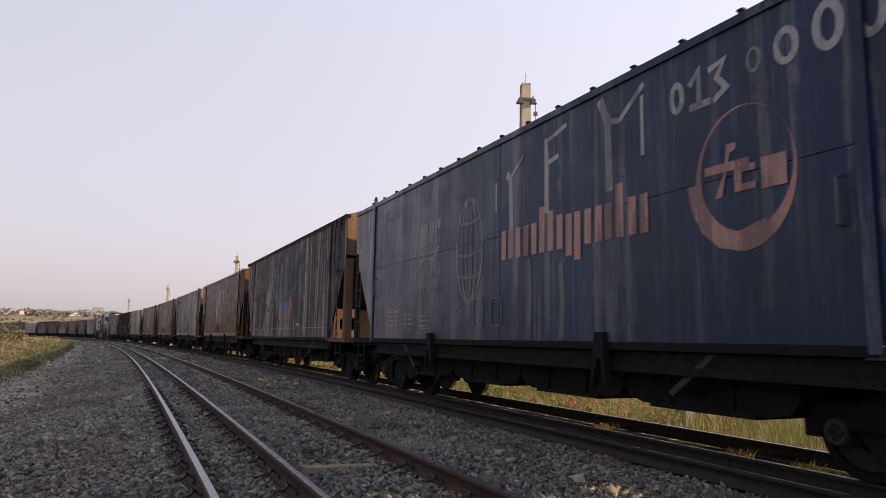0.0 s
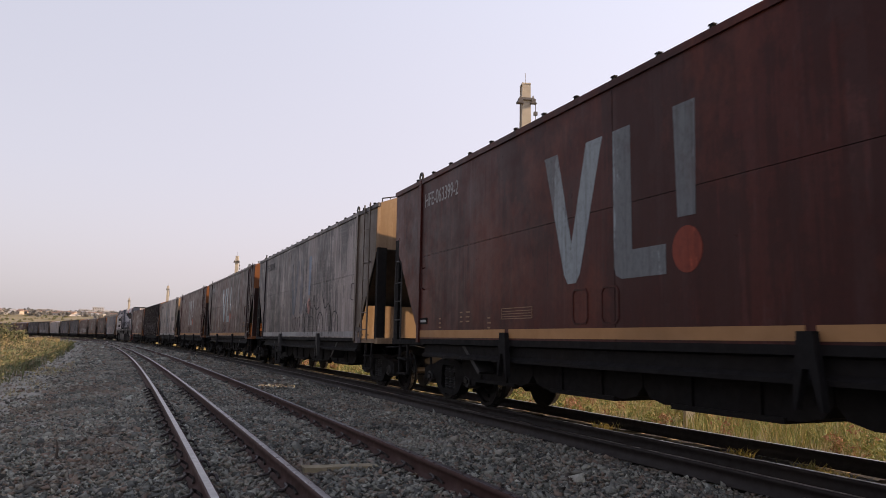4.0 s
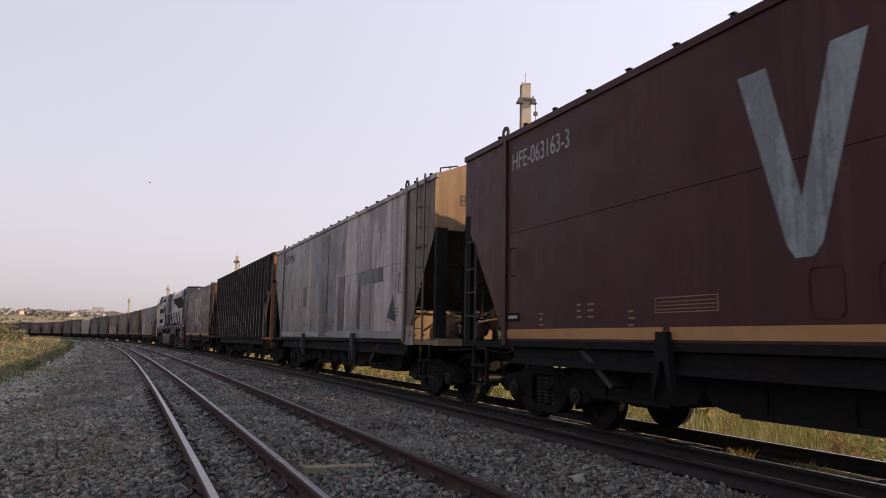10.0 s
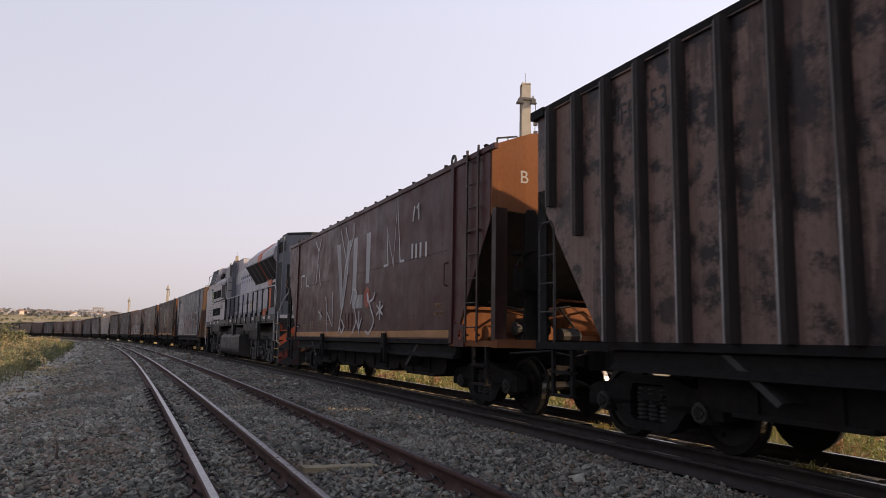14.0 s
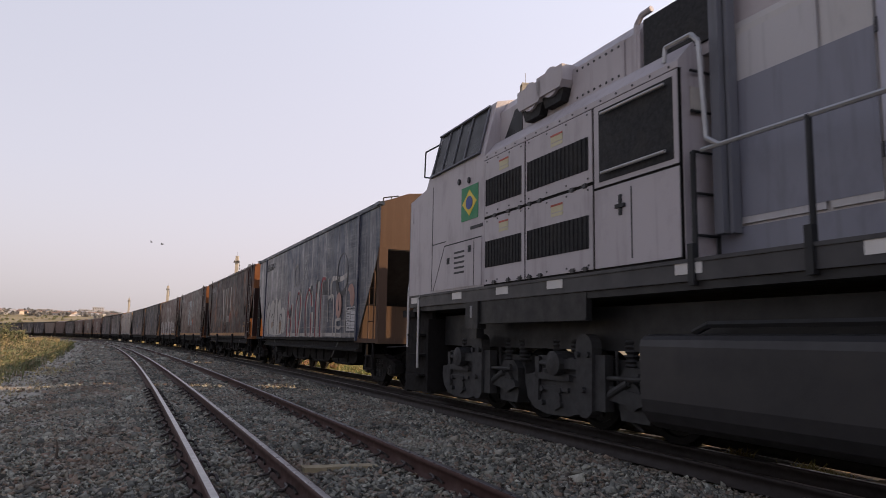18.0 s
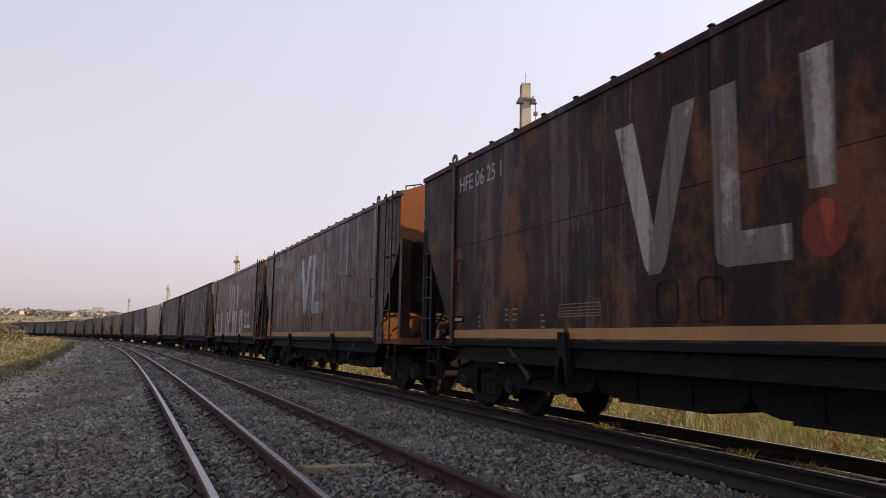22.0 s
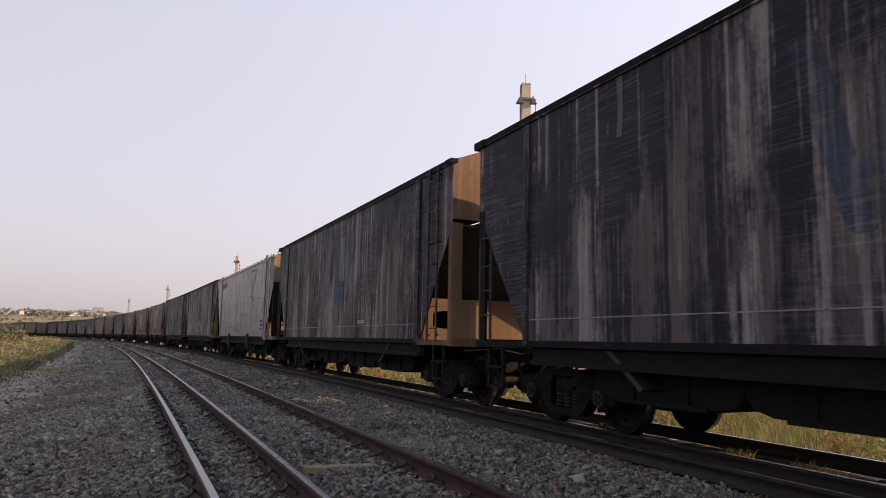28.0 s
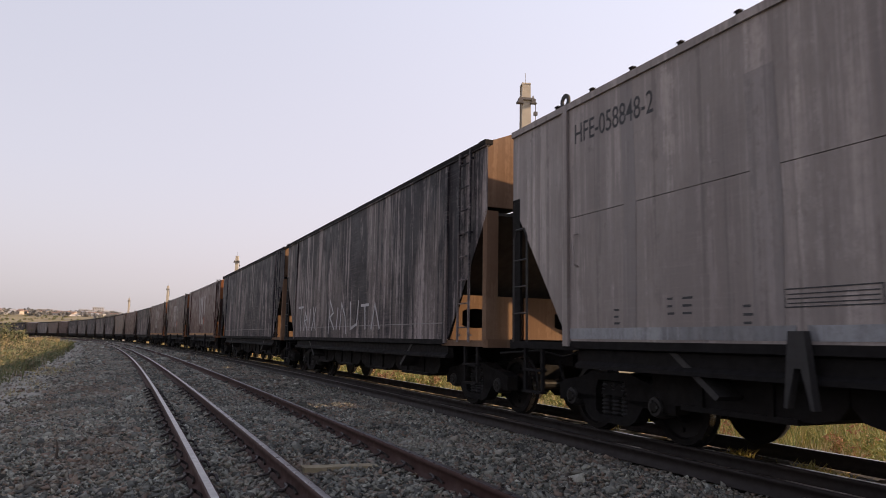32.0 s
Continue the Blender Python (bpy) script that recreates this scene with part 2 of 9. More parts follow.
    M["orange_trim"] = plain("orange livery", (0.52, 0.10, 0.03), 0.5, 0, 0.3, 3)
    # pilot orange: wear, plus the shade there put into the colour
    M["orange_worn"] = paint("worn orange livery, darkened for shade", (0.26, 0.042, 0.02), (0.12, 0.04, 0.03), 0.3, (0.014, 0.012, 0.013), 0.9, 34, 0.4, cover=0.03, mottle=0.7, dent=0.2, rough=0.5, rustcol=(0.06, 0.02, 0.015))
    M["rust_tan"] = plain("rust-stained tan paint", (0.24, 0.165, 0.10), 0.7, 0, 0.7, 4, 0.3, (0.06, 0.035, 0.025))
    M["yellow_edge"] = plain("yellow step edge", (0.55, 0.34, 0.06), 0.6, 0, 0.3, 6)
    M["loco_grey"] = enamel("locomotive grey", (0.41, 0.378, 0.398), (0.2, 0.175, 0.175), 11)
    M["loco_dark"] = paint("locomotive dark grey", (0.023, 0.0245, 0.027), (0.06, 0.06, 0.064), 0.2, (0.02, 0.02, 0.022), 0.3, 12, 0.05, rough=0.45, dent=0.12)
    M["loco_blue"] = enamel("locomotive blue grey", (0.445, 0.44, 0.50), (0.21, 0.2, 0.22), 27, tint=0.45)
    M["loco_slate"] = enamel("locomotive slate grey", (0.15, 0.155, 0.178), (0.07, 0.07, 0.075), 25, 0.55, 0.0, 0.15)
    M["loco_patch"] = enamel("locomotive primer", (0.20, 0.205, 0.25), (0.1, 0.1, 0.12), 29)
    M["loco_tank"] = plain("dusty tank paint", (0.03, 0.0285, 0.03), 0.5, 0, 0.5, 3, 0.25, (0.02, 0.018, 0.017))
    M["loco_under"] = plain("dark underframe paint", (0.0155, 0.0155, 0.0165), 0.55, 0, 0.5, 5, 0.35, (0.022, 0.019, 0.018))
    M["loco_beam"] = plain("dark beam paint", (0.045, 0.044, 0.047), 0.5, 0, 0.4, 4, 0.2, (0.03, 0.027, 0.026))
    M["tank_ochre"] = plain("sunlit ochre tank paint", (0.5, 0.29, 0.06), 0.6, 0, 0.4, 3, 0.2, (0.2, 0.11, 0.04))
    M["primer_yellow"] = plain("yellow primer", (0.50, 0.36, 0.17), 0.6, 0, 0.3, 4)
    M["sticker"] = plain("cream sticker", (0.5, 0.46, 0.3), 0.5, 0, 0.3, 6)
    M["letter_ochre"] = plain("faded ochre lettering", (0.27, 0.165, 0.10), 0.65, 0, 0.5, 5)
    M["bogie_grey"] = plain("dusty grey bogie iron", (0.036, 0.0355, 0.0365), 0.65, 0, 0.7, 7, 0.6, (0.014, 0.013, 0.013))
    M["cream"] = plain("cream spray paint", (0.46, 0.43, 0.40), 0.7, 0, 0.5, 3)
    M["salmon_faded"] = plain("faded salmon paint", (0.40, 0.24, 0.20), 0.7, 0, 0.45, 3)
    M["maroon"] = plain("dark red spray paint", (0.24, 0.035, 0.045), 0.7, 0, 0.4, 3)
    M["flag_green"] = plain("green flag", (0.02, 0.2, 0.08), 0.5, 0, 0.1)
    M["flag_yellow"] = plain("yellow flag", (0.65, 0.5, 0.06), 0.5, 0, 0.1)
    M["flag_blue"] = plain("blue flag", (0.03, 0.06, 0.25), 0.5, 0, 0.1)
    M["plate"] = plain("number plate", (0.6, 0.58, 0.5), 0.5, 0, 0.2)
    M["concrete"] = plain("mast concrete", (0.46, 0.41, 0.34), 0.85, 0, 0.35, 2.5, 0.3, (0.25, 0.22, 0.19))
    M["mast_steel"] = plain("mast steel", (0.13, 0.12, 0.12), 0.6, 0.3)
    M["feather"] = plain("dark feathers", (0.03, 0.028, 0.027), 0.8)
    M["house_wall"] = plain("house render", (0.50, 0.475, 0.46), 0.85, 0, 0.3, 0.3, 0.1, (0.4, 0.33, 0.28))
    M["house_wall_b"] = plain("ochre house render", (0.42, 0.36, 0.30), 0.85, 0, 0.3, 0.3, 0.1, (0.4, 0.33, 0.28))
    M["block_wall"] = plain("grey concrete block", (0.34, 0.34, 0.36), 0.85, 0, 0.3, 0.3, 0.1, (0.3, 0.28, 0.28))
    # clay dulled in colour to stand for the haze of distance
    M["roof_tile"] = plain("clay roof", (0.24, 0.17, 0.145), 0.85, 0, 0.4, 0.5)
    M["trunk"] = plain("bark", (0.09, 0.07, 0.055), 0.9, 0, 0.4, 8, 0.5)
    # stones of the ballast: grey with rusty and pale ones among them
    n = Nodes("ballast stone")
    geo = n.node("NewGeometry")
    r = n.node("ValToRGB")
    n.link(geo.outputs["Random Per Island"], r.inputs[0])
    e = r.color_ramp.elements
    e[0].position, e[0].color = 0.0, (0.036, 0.035, 0.029, 1)
    e[1].position, e[1].color = 1.0, (0.52, 0.52, 0.44, 1)
    for at, col in ((0.35, (0.178, 0.176, 0.146, 1)), (0.62, (0.36, 0.352, 0.288, 1)), (0.74, (0.24, 0.155, 0.11, 1)), (0.88, (0.3, 0.25, 0.185, 1))):
        k = e.new(at)
        k.color = col
    g = n.noise(28, None, 5, 0.7)
    n.bump(g, 0.5, 0.006)
    sc = n.mix(n.step(g, 0.35, 0.75, 0, 0.5), r.outputs[0], (0.08, 0.075, 0.07))
    patchy, rusty = n.noise(0.75, None, 4, 0.65), n.noise(0.9, n.coords((1, 1, 1), (31, 7, 3)), 4, 0.65)
    sc = n.mix(n.step(patchy, 0.52, 0.66, 0, 0.55), sc, (0.05, 0.048, 0.042))
    sc = n.mix(n.step(patchy, 0.46, 0.34, 0, 0.4), sc, (0.42, 0.39, 0.32))
    sc = n.mix(n.step(rusty, 0.54, 0.66, 0, 0.5), sc, (0.2, 0.125, 0.085))
    M["stone"] = n.done(sc, 0.85)
    # the ground under them: fine ballast, soil and dry grass by distance from the line
    n = Nodes("ground")
    v = n.node("TexVoronoi", Scale=17.0)
    n.link(n.co.outputs["Object"], v.inputs["Vector"])
    a, b, c2 = n.noise(6, None, 6, 0.7), n.noise(0.16, None, 5, 0.6), n.noise(0.012, None, 5, 0.65)
    att = n.node("Attribute")
    att.attribute_name = "cover"
    sepc = n.node("SeparateColor")
    n.link(att.outputs["Color"], sepc.inputs[0])
    cell = n.node("SeparateColor")
    n.link(v.outputs["Color"], cell.inputs[0])
    # grit darkened, most between its cells, to paint the shade among the stones
    grit = n.mix(n.step(cell.outputs[0], 0.0, 1.0), (0.035, 0.033, 0.03), (0.15, 0.14, 0.125))
    grit = n.mix(n.step(v.outputs["Distance"], 0.35, 0.7, 0, 0.7), grit, (0.03, 0.03, 0.03))
    soil = n.mix(n.step(a, 0.35, 0.7), (0.22, 0.20, 0.165), (0.38, 0.345, 0.29))
    dry = n.mix(n.step(b, 0.35, 0.65), (0.26, 0.19, 0.085), (0.15, 0.14, 0.05))
    # greyer patches put some of the distance haze into the field's colour
    dry = n.mix(n.step(c2, 0.42, 0.62), dry, (0.24, 0.20, 0.135))
    far = n.noise(0.03, None, 6, 0.75)
    dry = n.mix(n.step(far, 0.50, 0.60, 0, 0.8), dry, (0.11, 0.105, 0.072))
    col = n.mix(n.step(sepc.outputs[0], 0, 1), dry, soil)
    col = n.mix(n.math("MULTIPLY", sepc.outputs[1], n.step(a, 0.25, 0.55)), col, grit)
    # oily bed under the train, its deep shade put into the colour too
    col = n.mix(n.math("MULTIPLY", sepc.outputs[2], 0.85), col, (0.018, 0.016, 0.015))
    n.bump(n.math("SUBTRACT", n.math("MULTIPLY", a, 0.4), n.math("MULTIPLY", v.outputs["Distance"], sepc.outputs[1])), 0.8, 0.03)
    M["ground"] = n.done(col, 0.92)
    # leaf_far is greyed to paint in the distance haze
    for key, cols in (("grass_green", ((0.085, 0.10, 0.04), (0.14, 0.14, 0.06), (0.22, 0.18, 0.085))), ("grass_dry", ((0.32, 0.25, 0.11), (0.42, 0.32, 0.16), (0.2, 0.2, 0.07))),
                      ("leaf", ((0.105, 0.125, 0.062), (0.165, 0.172, 0.088), (0.24, 0.2, 0.125))), ("leaf_meadow", ((0.13, 0.165, 0.05), (0.22, 0.235, 0.075), (0.32, 0.25, 0.10))), ("leaf_red", ((0.24, 0.11, 0.06), (0.34, 0.19, 0.11), (0.24, 0.2, 0.08))), ("leaf_far", ((0.16, 0.16, 0.165), (0.20, 0.195, 0.195), (0.22, 0.215, 0.21))),
                      ("leaf_straw", ((0.23, 0.185, 0.11), (0.31, 0.25, 0.155), (0.17, 0.155, 0.08))), ("leaf_yellow", ((0.22, 0.19, 0.05), (0.3, 0.23, 0.07), (0.15, 0.16, 0.05)))):
        n = Nodes(key)
        geo = n.node("NewGeometry")
        r = n.node("ValToRGB")
        n.link(geo.outputs["Random Per Island"], r.inputs[0])
        e = r.color_ramp.elements
        e[0].color, e[1].color = (*cols[0], 1), (*cols[2], 1)
        k = e.new(0.55)
        k.color = (*cols[1], 1)
        tr = n.node("BsdfTranslucent")
        n.link(r.outputs[0], tr.inputs["Color"])
        n.done(r.outputs[0], 0.7)
        ms = n.node("MixShader")
        ms.inputs[0].default_value = 0.3
        n.link(n.b.outputs[0], ms.inputs[1])
        n.link(tr.outputs[0], ms.inputs[2])
        n.link(ms.outputs[0], n.t.nodes["Material Output"].inputs["Surface"])
        M[key] = n.m


make_materials()

# ------------------------------------------------------------------ mesh helpers


def box(bm, x0, x1, y0, y1, z0, z1):
    v = [bm.verts.new((x, y, z)) for x in (x0, x1) for y in (y0, y1) for z in (z0, z1)]
    for q in ((0, 1, 3, 2), (4, 6, 7, 5), (0, 4, 5, 1), (2, 3, 7, 6), (0, 2, 6, 4), (1, 5, 7, 3)):
        bm.faces.new([v[i] for i in q])


def prism(bm, pts, a, b, axis="y"):
    """A flat outline carried from a to b along an axis. Outlines are (x, z), (y, z) or (x, y)."""
    def at(p, d):
        return {"y": (p[0], d, p[1]), "x": (d, p[0], p[1]), "z": (p[0], p[1], d)}[axis]
    lo, hi = [bm.verts.new(at(p, a)) for p in pts], [bm.verts.new(at(p, b)) for p in pts]
    k = len(pts)
    bm.faces.new(lo)
    bm.faces.new(hi[::-1])
    for i in range(k):
        bm.faces.new((lo[i], hi[i], hi[(i + 1) % k], lo[(i + 1) % k]))


def rod(bm, p0, p1, r, n=8, r2=None):
    p0, p1 = Vector(p0), Vector(p1)
    q = (p1 - p0).to_track_quat("Z", "Y")
    r2 = r if r2 is None else r2
    a = [bm.verts.new(p0 + q @ Vector((math.cos(i * math.tau / n) * r, math.sin(i * math.tau / n) * r, 0))) for i in range(n)]
    b = [bm.verts.new(p1 + q @ Vector((math.cos(i * math.tau / n) * r2, math.sin(i * math.tau / n) * r2, 0))) for i in range(n)]
    bm.faces.new(a[::-1])
    bm.faces.new(b)
    for i in range(n):
        bm.faces.new((a[i], a[(i + 1) % n], b[(i + 1) % n], b[i]))


def pipe(bm, pts, r, n=6):
    for a, b in zip(pts, pts[1:]):
        rod(bm, a, b, r, n)


def ring(bm, centre, axis, radius, r, n=20):
    q = Vector(axis).to_track_quat("Z", "Y")
    pts = [Vector(centre) + q @ Vector((math.cos(i * math.tau / n) * radius, math.sin(i * math.tau / n) * radius, 0)) for i in range(n + 1)]
    pipe(bm, pts, r, 5)


def lathe(bm, profile, n=20, axis="y"):
    """A turned body about the y axis: profile of (y, radius)."""
    rings = []
    for y, r in profile:
        rings.append([bm.verts.new((math.cos(i * math.tau / n) * r, y, math.sin(i * math.tau / n) * r)) for i in range(n)])
    for a, b in zip(rings, rings[1:]):
        for i in range(n):
            bm.faces.new((a[i], a[(i + 1) % n], b[(i + 1) % n], b[i]))
    bm.faces.new(rings[0][::-1])
    bm.faces.new(rings[-1])


def ellipse(cx, cz, rx, rz, n=24):
    return [(cx + math.cos(i * math.tau / n) * rx, cz + math.sin(i * math.tau / n) * rz) for i in range(n)]


def slab_with_hole(bm, outer, hole, a, b, axis="y"):
    """A plate with one hole, both outlines with as many points."""
    def at(p, d):
        return {"y": (p[0], d, p[1]), "x": (d, p[0], p[1])}[axis]
    rows = [[bm.verts.new(at(p, d)) for p in line] for d in (a, b) for line in (outer, hole)]
    k = len(outer)
    for i in range(k):
        j = (i + 1) % k
        bm.faces.new((rows[0][i], rows[0][j], rows[1][j], rows[1][i]))
        bm.faces.new((rows[2][j], rows[2][i], rows[3][i], rows[3][j]))
        bm.faces.new((rows[0][j], rows[0][i], rows[2][i], rows[2][j]))
        bm.faces.new((rows[1][i], rows[1][j], rows[3][j], rows[3][i]))


SHAPES = {}


def shape(key, draw):
    """The mesh of that key, drawn once."""
    if key not in SHAPES:
        bm = bmesh.new()
        draw(bm)
        bmesh.ops.recalc_face_normals(bm, faces=bm.faces[:])
        me = bpy.data.meshes.new(key)
        bm.to_mesh(me)
        bm.free()
        me.materials.append(None)
        SHAPES[key] = me
    return SHAPES[key]


def part(name, key, draw, mat, parent, label="", at=None):
    """One mesh object under a thing or a part; alike ones share their mesh and carry their own paint."""
    ob = new(name, shape(key, draw))
    ob.material_slots[0].link = "OBJECT"
    ob.material_slots[0].material = MATS[mat] if isinstance(mat, str) else mat
    ob.parent = parent
    if at is not None:
        ob.matrix_basis = at
    if label:
        tagged(ob, label)
    return ob


def own(name, draw, mat, parent=None, label=""):
    """A mesh object of its own, not shared."""
    bm = bmesh.new()
    draw(bm)
    bmesh.ops.recalc_face_normals(bm, faces=bm.faces[:])
    me = bpy.data.meshes.new(name)
    bm.to_mesh(me)
    bm.free()
    me.materials.append(MATS[mat] if isinstance(mat, str) else mat)
    ob = new(name, me)
    ob.parent = parent
    if label:
        tagged(ob, label)
    return ob


def soup(name, verts, faces, mat, smooth=False):
    """One mesh out of arrays of points and faces."""
    me = bpy.data.meshes.new(name)
    verts, faces = np.asarray(verts, np.float32), np.asarray(faces, np.int32)
    me.vertices.add(len(verts))
    me.vertices.foreach_set("co", verts.ravel())
    k = faces.shape[1]
    me.loops.add(faces.size)
    me.loops.foreach_set("vertex_index", faces.ravel())
    me.polygons.add(len(faces))
    me.polygons.foreach_set("loop_start", np.arange(0, faces.size, k, dtype=np.int32))
    me.update(calc_edges=True)
    me.materials.append(MATS[mat])
    return new(name, me)


TEXT = {}


def letters(text, size, mat, parent, at, name="lettering", label="", width=0.0, shear=0.0, bold=0.002):
    """Raised flat lettering out of the built-in font, standing in the x-z plane and read from -y."""
    key = (text, size, width, shear, bold)
    if key not in TEXT:
        cu = bpy.data.curves.new("lettering", "FONT")
        cu.body, cu.size, cu.shear, cu.extrude = text, size, shear, 0.001
        cu.offset = size * bold
        cu.align_x, cu.align_y = "LEFT", "BOTTOM_BASELINE"
        ob = bpy.data.objects.new("lettering", cu)
        me = bpy.data.meshes.new_from_object(ob)
        xs = [v.co.x for v in me.vertices]
        k = width / (max(xs) - min(xs)) if width and xs else 1.0
        for v in me.vertices:
            v.co = (v.co.x * k, -v.co.z, v.co.y)
        me.materials.clear()
        me.materials.append(None)
        TEXT[key] = me
        bpy.data.objects.remove(ob)
    ob = new(name, TEXT[key])
    ob.material_slots[0].link = "OBJECT"
    ob.material_slots[0].material = MATS[mat] if isinstance(mat, str) else mat
    ob.parent = parent
    ob.matrix_basis = at
    if label:
        tagged(ob, label)
    return ob

# ------------------------------------------------------------------ hopper wagons
HL, HW = 6.7, 1.5                 # half length and half width of a wagon's body
SILL, EAVE, RIDGE = 1.10, 3.90, 4.18
DEEP = 0.17                       # how far the end plates stand back from the corners
PLATE = 2.97                      # lower edge of the end plates
CUT = 2.95                        # where the corners are cut back under the end plates
PIVOT = 5.33                      # bogie centres from the wagon's middle
AXLE = 0.77                       # axles from the bogie's centre
WHEEL_R = 0.42


def d_panel(pts, y0, y1):
    return lambda bm: prism(bm, pts, y0, y1)


def side_outline(x0, x1, z0, z1):
    """The part of the side's outline that lies in a rectangle."""
    def low(x):
        if x > 5.4:
            return max(SILL if x < 5.41 else 1.95 + (x - 5.4) / 1.3 * (CUT - 1.95), z0)
        if x < -5.4:
            return max(SILL if x > -5.41 else 1.95 + (-x - 5.4) / 1.3 * (CUT - 1.95), z0)
        return z0
    xs = [x0]
    for c in (-5.405, 5.405):
        if x0 < c < x1:
            xs += [c - 0.004, c + 0.004] if c > 0 else [c - 0.004, c + 0.004]
    # where the raked edge meets the lower limit
    for sgn in (-1, 1):
        xm = sgn * (5.4 + (z0 - 1.95) / (CUT - 1.95) * 1.3)
        if z0 > 1.95 and x0 < xm < x1:
            xs.append(xm)
    xs.append(x1)
    bottom = [(x, min(low(x), z1)) for x in sorted(xs)]
    return bottom + [(x1, z1), (x0, z1)]


def d_side_far(bm):
    prism(bm, side_outline(-HL, HL, SILL, EAVE), HW - 0.05, HW)


def d_backing(bm):
    prism(bm, side_outline(-HL + 0.01, HL - 0.19, SILL + 0.01, EAVE - 0.01), -HW + 0.014, -HW + 0.05)


def d_eave(bm):
    for y in (-HW, HW):
        box(bm, -HL, HL, y - 0.03, y + 0.03, EAVE - 0.05, EAVE + 0.03)


def d_roof(bm):
    prism(bm, [(-HW, EAVE + 0.02), (-0.82, RIDGE), (0.0, RIDGE + 0.1), (0.82, RIDGE), (HW, EAVE + 0.02), (HW, EAVE - 0.02), (-HW, EAVE - 0.02)], -HL + DEEP + 0.03, HL - DEEP - 0.03, "x")


def d_roof_eaved(bm):
    prism(bm, [(-HW - 0.035, EAVE - 0.03), (-HW - 0.035, EAVE + 0.04), (-0.82, RIDGE), (0.0, RIDGE + 0.1), (0.82, RIDGE), (HW + 0.035, EAVE + 0.04), (HW + 0.035, EAVE - 0.03)], -HL + DEEP + 0.03, HL - DEEP - 0.03, "x")
    for y0, y1 in ((-HW - 0.05, -HW + 0.08), (HW - 0.08, HW + 0.05)):
        box(bm, -HL - 0.11, -HL + DEEP + 0.03, y0, y1, EAVE - 0.06, EAVE + 0.05)
        box(bm, HL - DEEP - 0.03, HL + 0.02, y0, y1, EAVE - 0.03, EAVE + 0.04)


def d_lug(bm):
    prism(bm, [(-0.03, -0.05), (0.03, -0.05), (0.03, 0.02), (0.055, 0.025), (0.055, 0.05), (-0.055, 0.05), (-0.055, 0.025), (-0.03, 0.02)], -0.04, 0.04)


def d_end_plate(bm):
    prism(bm, [(-HW + 0.05, PLATE), (HW - 0.05, PLATE), (HW - 0.05, EAVE + 0.05), (0.82, RIDGE + 0.02), (0.0, RIDGE + 0.12), (-0.82, RIDGE + 0.02), (-HW + 0.05, EAVE + 0.05)], -0.02, 0.02, "x")
    box(bm, 0.02, 0.05, -0.11, 0.15, PLATE - 0.18, PLATE)


def d_slope(bm):
    prism(bm, [(HL - DEEP, PLATE + 0.02), (HL - DEEP, PLATE - 0.02), (3.25, 0.6), (3.2, 0.64)], -HW + 0.06, HW - 0.06)


def d_chute(bm):
    prism(bm, [(-1.1, 1.1), (1.1, 1.1), (1.09, 0.64), (1.0, 0.53), (0.8, 0.48), (-0.8, 0.48), (-1.0, 0.53), (-1.09, 0.64)], -1.15, 1.15)
    box(bm, -0.66, 0.66, -1.18, 1.18, 0.45, 0.5)
    for x in (-0.4, 0.4):
        box(bm, x - 0.03, x + 0.03, -1.18, -1.12, 0.5, 0.95)


def d_side_sill(bm):
    prism(bm, [(-HW - 0.01, 1.1), (-HW - 0.01, 1.02), (-HW + 0.07, 1.0), (-HW + 0.07, 0.88), (-HW + 0.02, 0.84), (-HW + 0.02, 0.80), (-HW + 0.16, 0.80), (-HW + 0.16, 1.1)], -5.3, 5.3, "x")


def d_centre_sill(bm):
    box(bm, -7.0, 7.0, -0.22, 0.22, 0.74, 1.04)


def d_platform(bm):
    box(bm, 5.3, HL - 0.09, -0.55, 0.55, 1.02, 1.06)
    box(bm, HL - 0.1, HL + 0.06, -HW, HW, 0.99, 1.11)
    for y in (-HW, HW - 0.1):
        box(bm, 5.2, HL - 0.09, y, y + 0.1, 1.0, 1.09)


def d_corner_post(bm):
    prism(bm, [(0, 0), (0.19, 0), (0.19, 0.035), (0.035, 0.035), (0.035, 0.12), (0, 0.12)], 1.08, 2.98, "z")


def d_inner_post(bm):
    box(bm, -0.05, 0.05, -0.04, 0.04, 1.06, 2.6)


def d_bulkhead(bm):
    box(bm, 5.22, 5.25, -HW + 0.05, HW - 0.05, 1.06, 1.83)


def d_bulkhead_holed(bm):
    for y0, y1, c in ((-HW + 0.05, -0.02, -0.9), (0.02, HW - 0.05, 0.9)):
        k = 24
        hole = [(c + max(-0.26, min(0.26, 0.4 * math.cos(i * math.tau / k))) + 0.0, 1.45 + 0.16 * math.sin(i * math.tau / k)) for i in range(k)]
        outer = []
        for i in range(k):
            a = i * math.tau / k
            m = max(abs(math.cos(a)), abs(math.sin(a)))
            outer.append(((y0 + y1) / 2 + math.cos(a) / m * (y1 - y0) / 2, 1.445 + math.sin(a) / m * 0.385))
        slab_with_hole(bm, outer, hole, 5.22, 5.25, "x")


def d_ladder(bm):
    for x in (0.0, 0.37):
        box(bm, x - 0.02, x + 0.02, -0.012, 0.012, 1.06, 4.0)
    for i in range(8):
        rod(bm, (0.0, 0, 1.28 + i * 0.36), (0.37, 0, 1.28 + i * 0.36), 0.012, 6)
    for z in (1.15, 2.7, 3.85):
        for x in (0.0, 0.37):
            box(bm, x - 0.015, x + 0.015, 0, 0.05, z, z + 0.03)


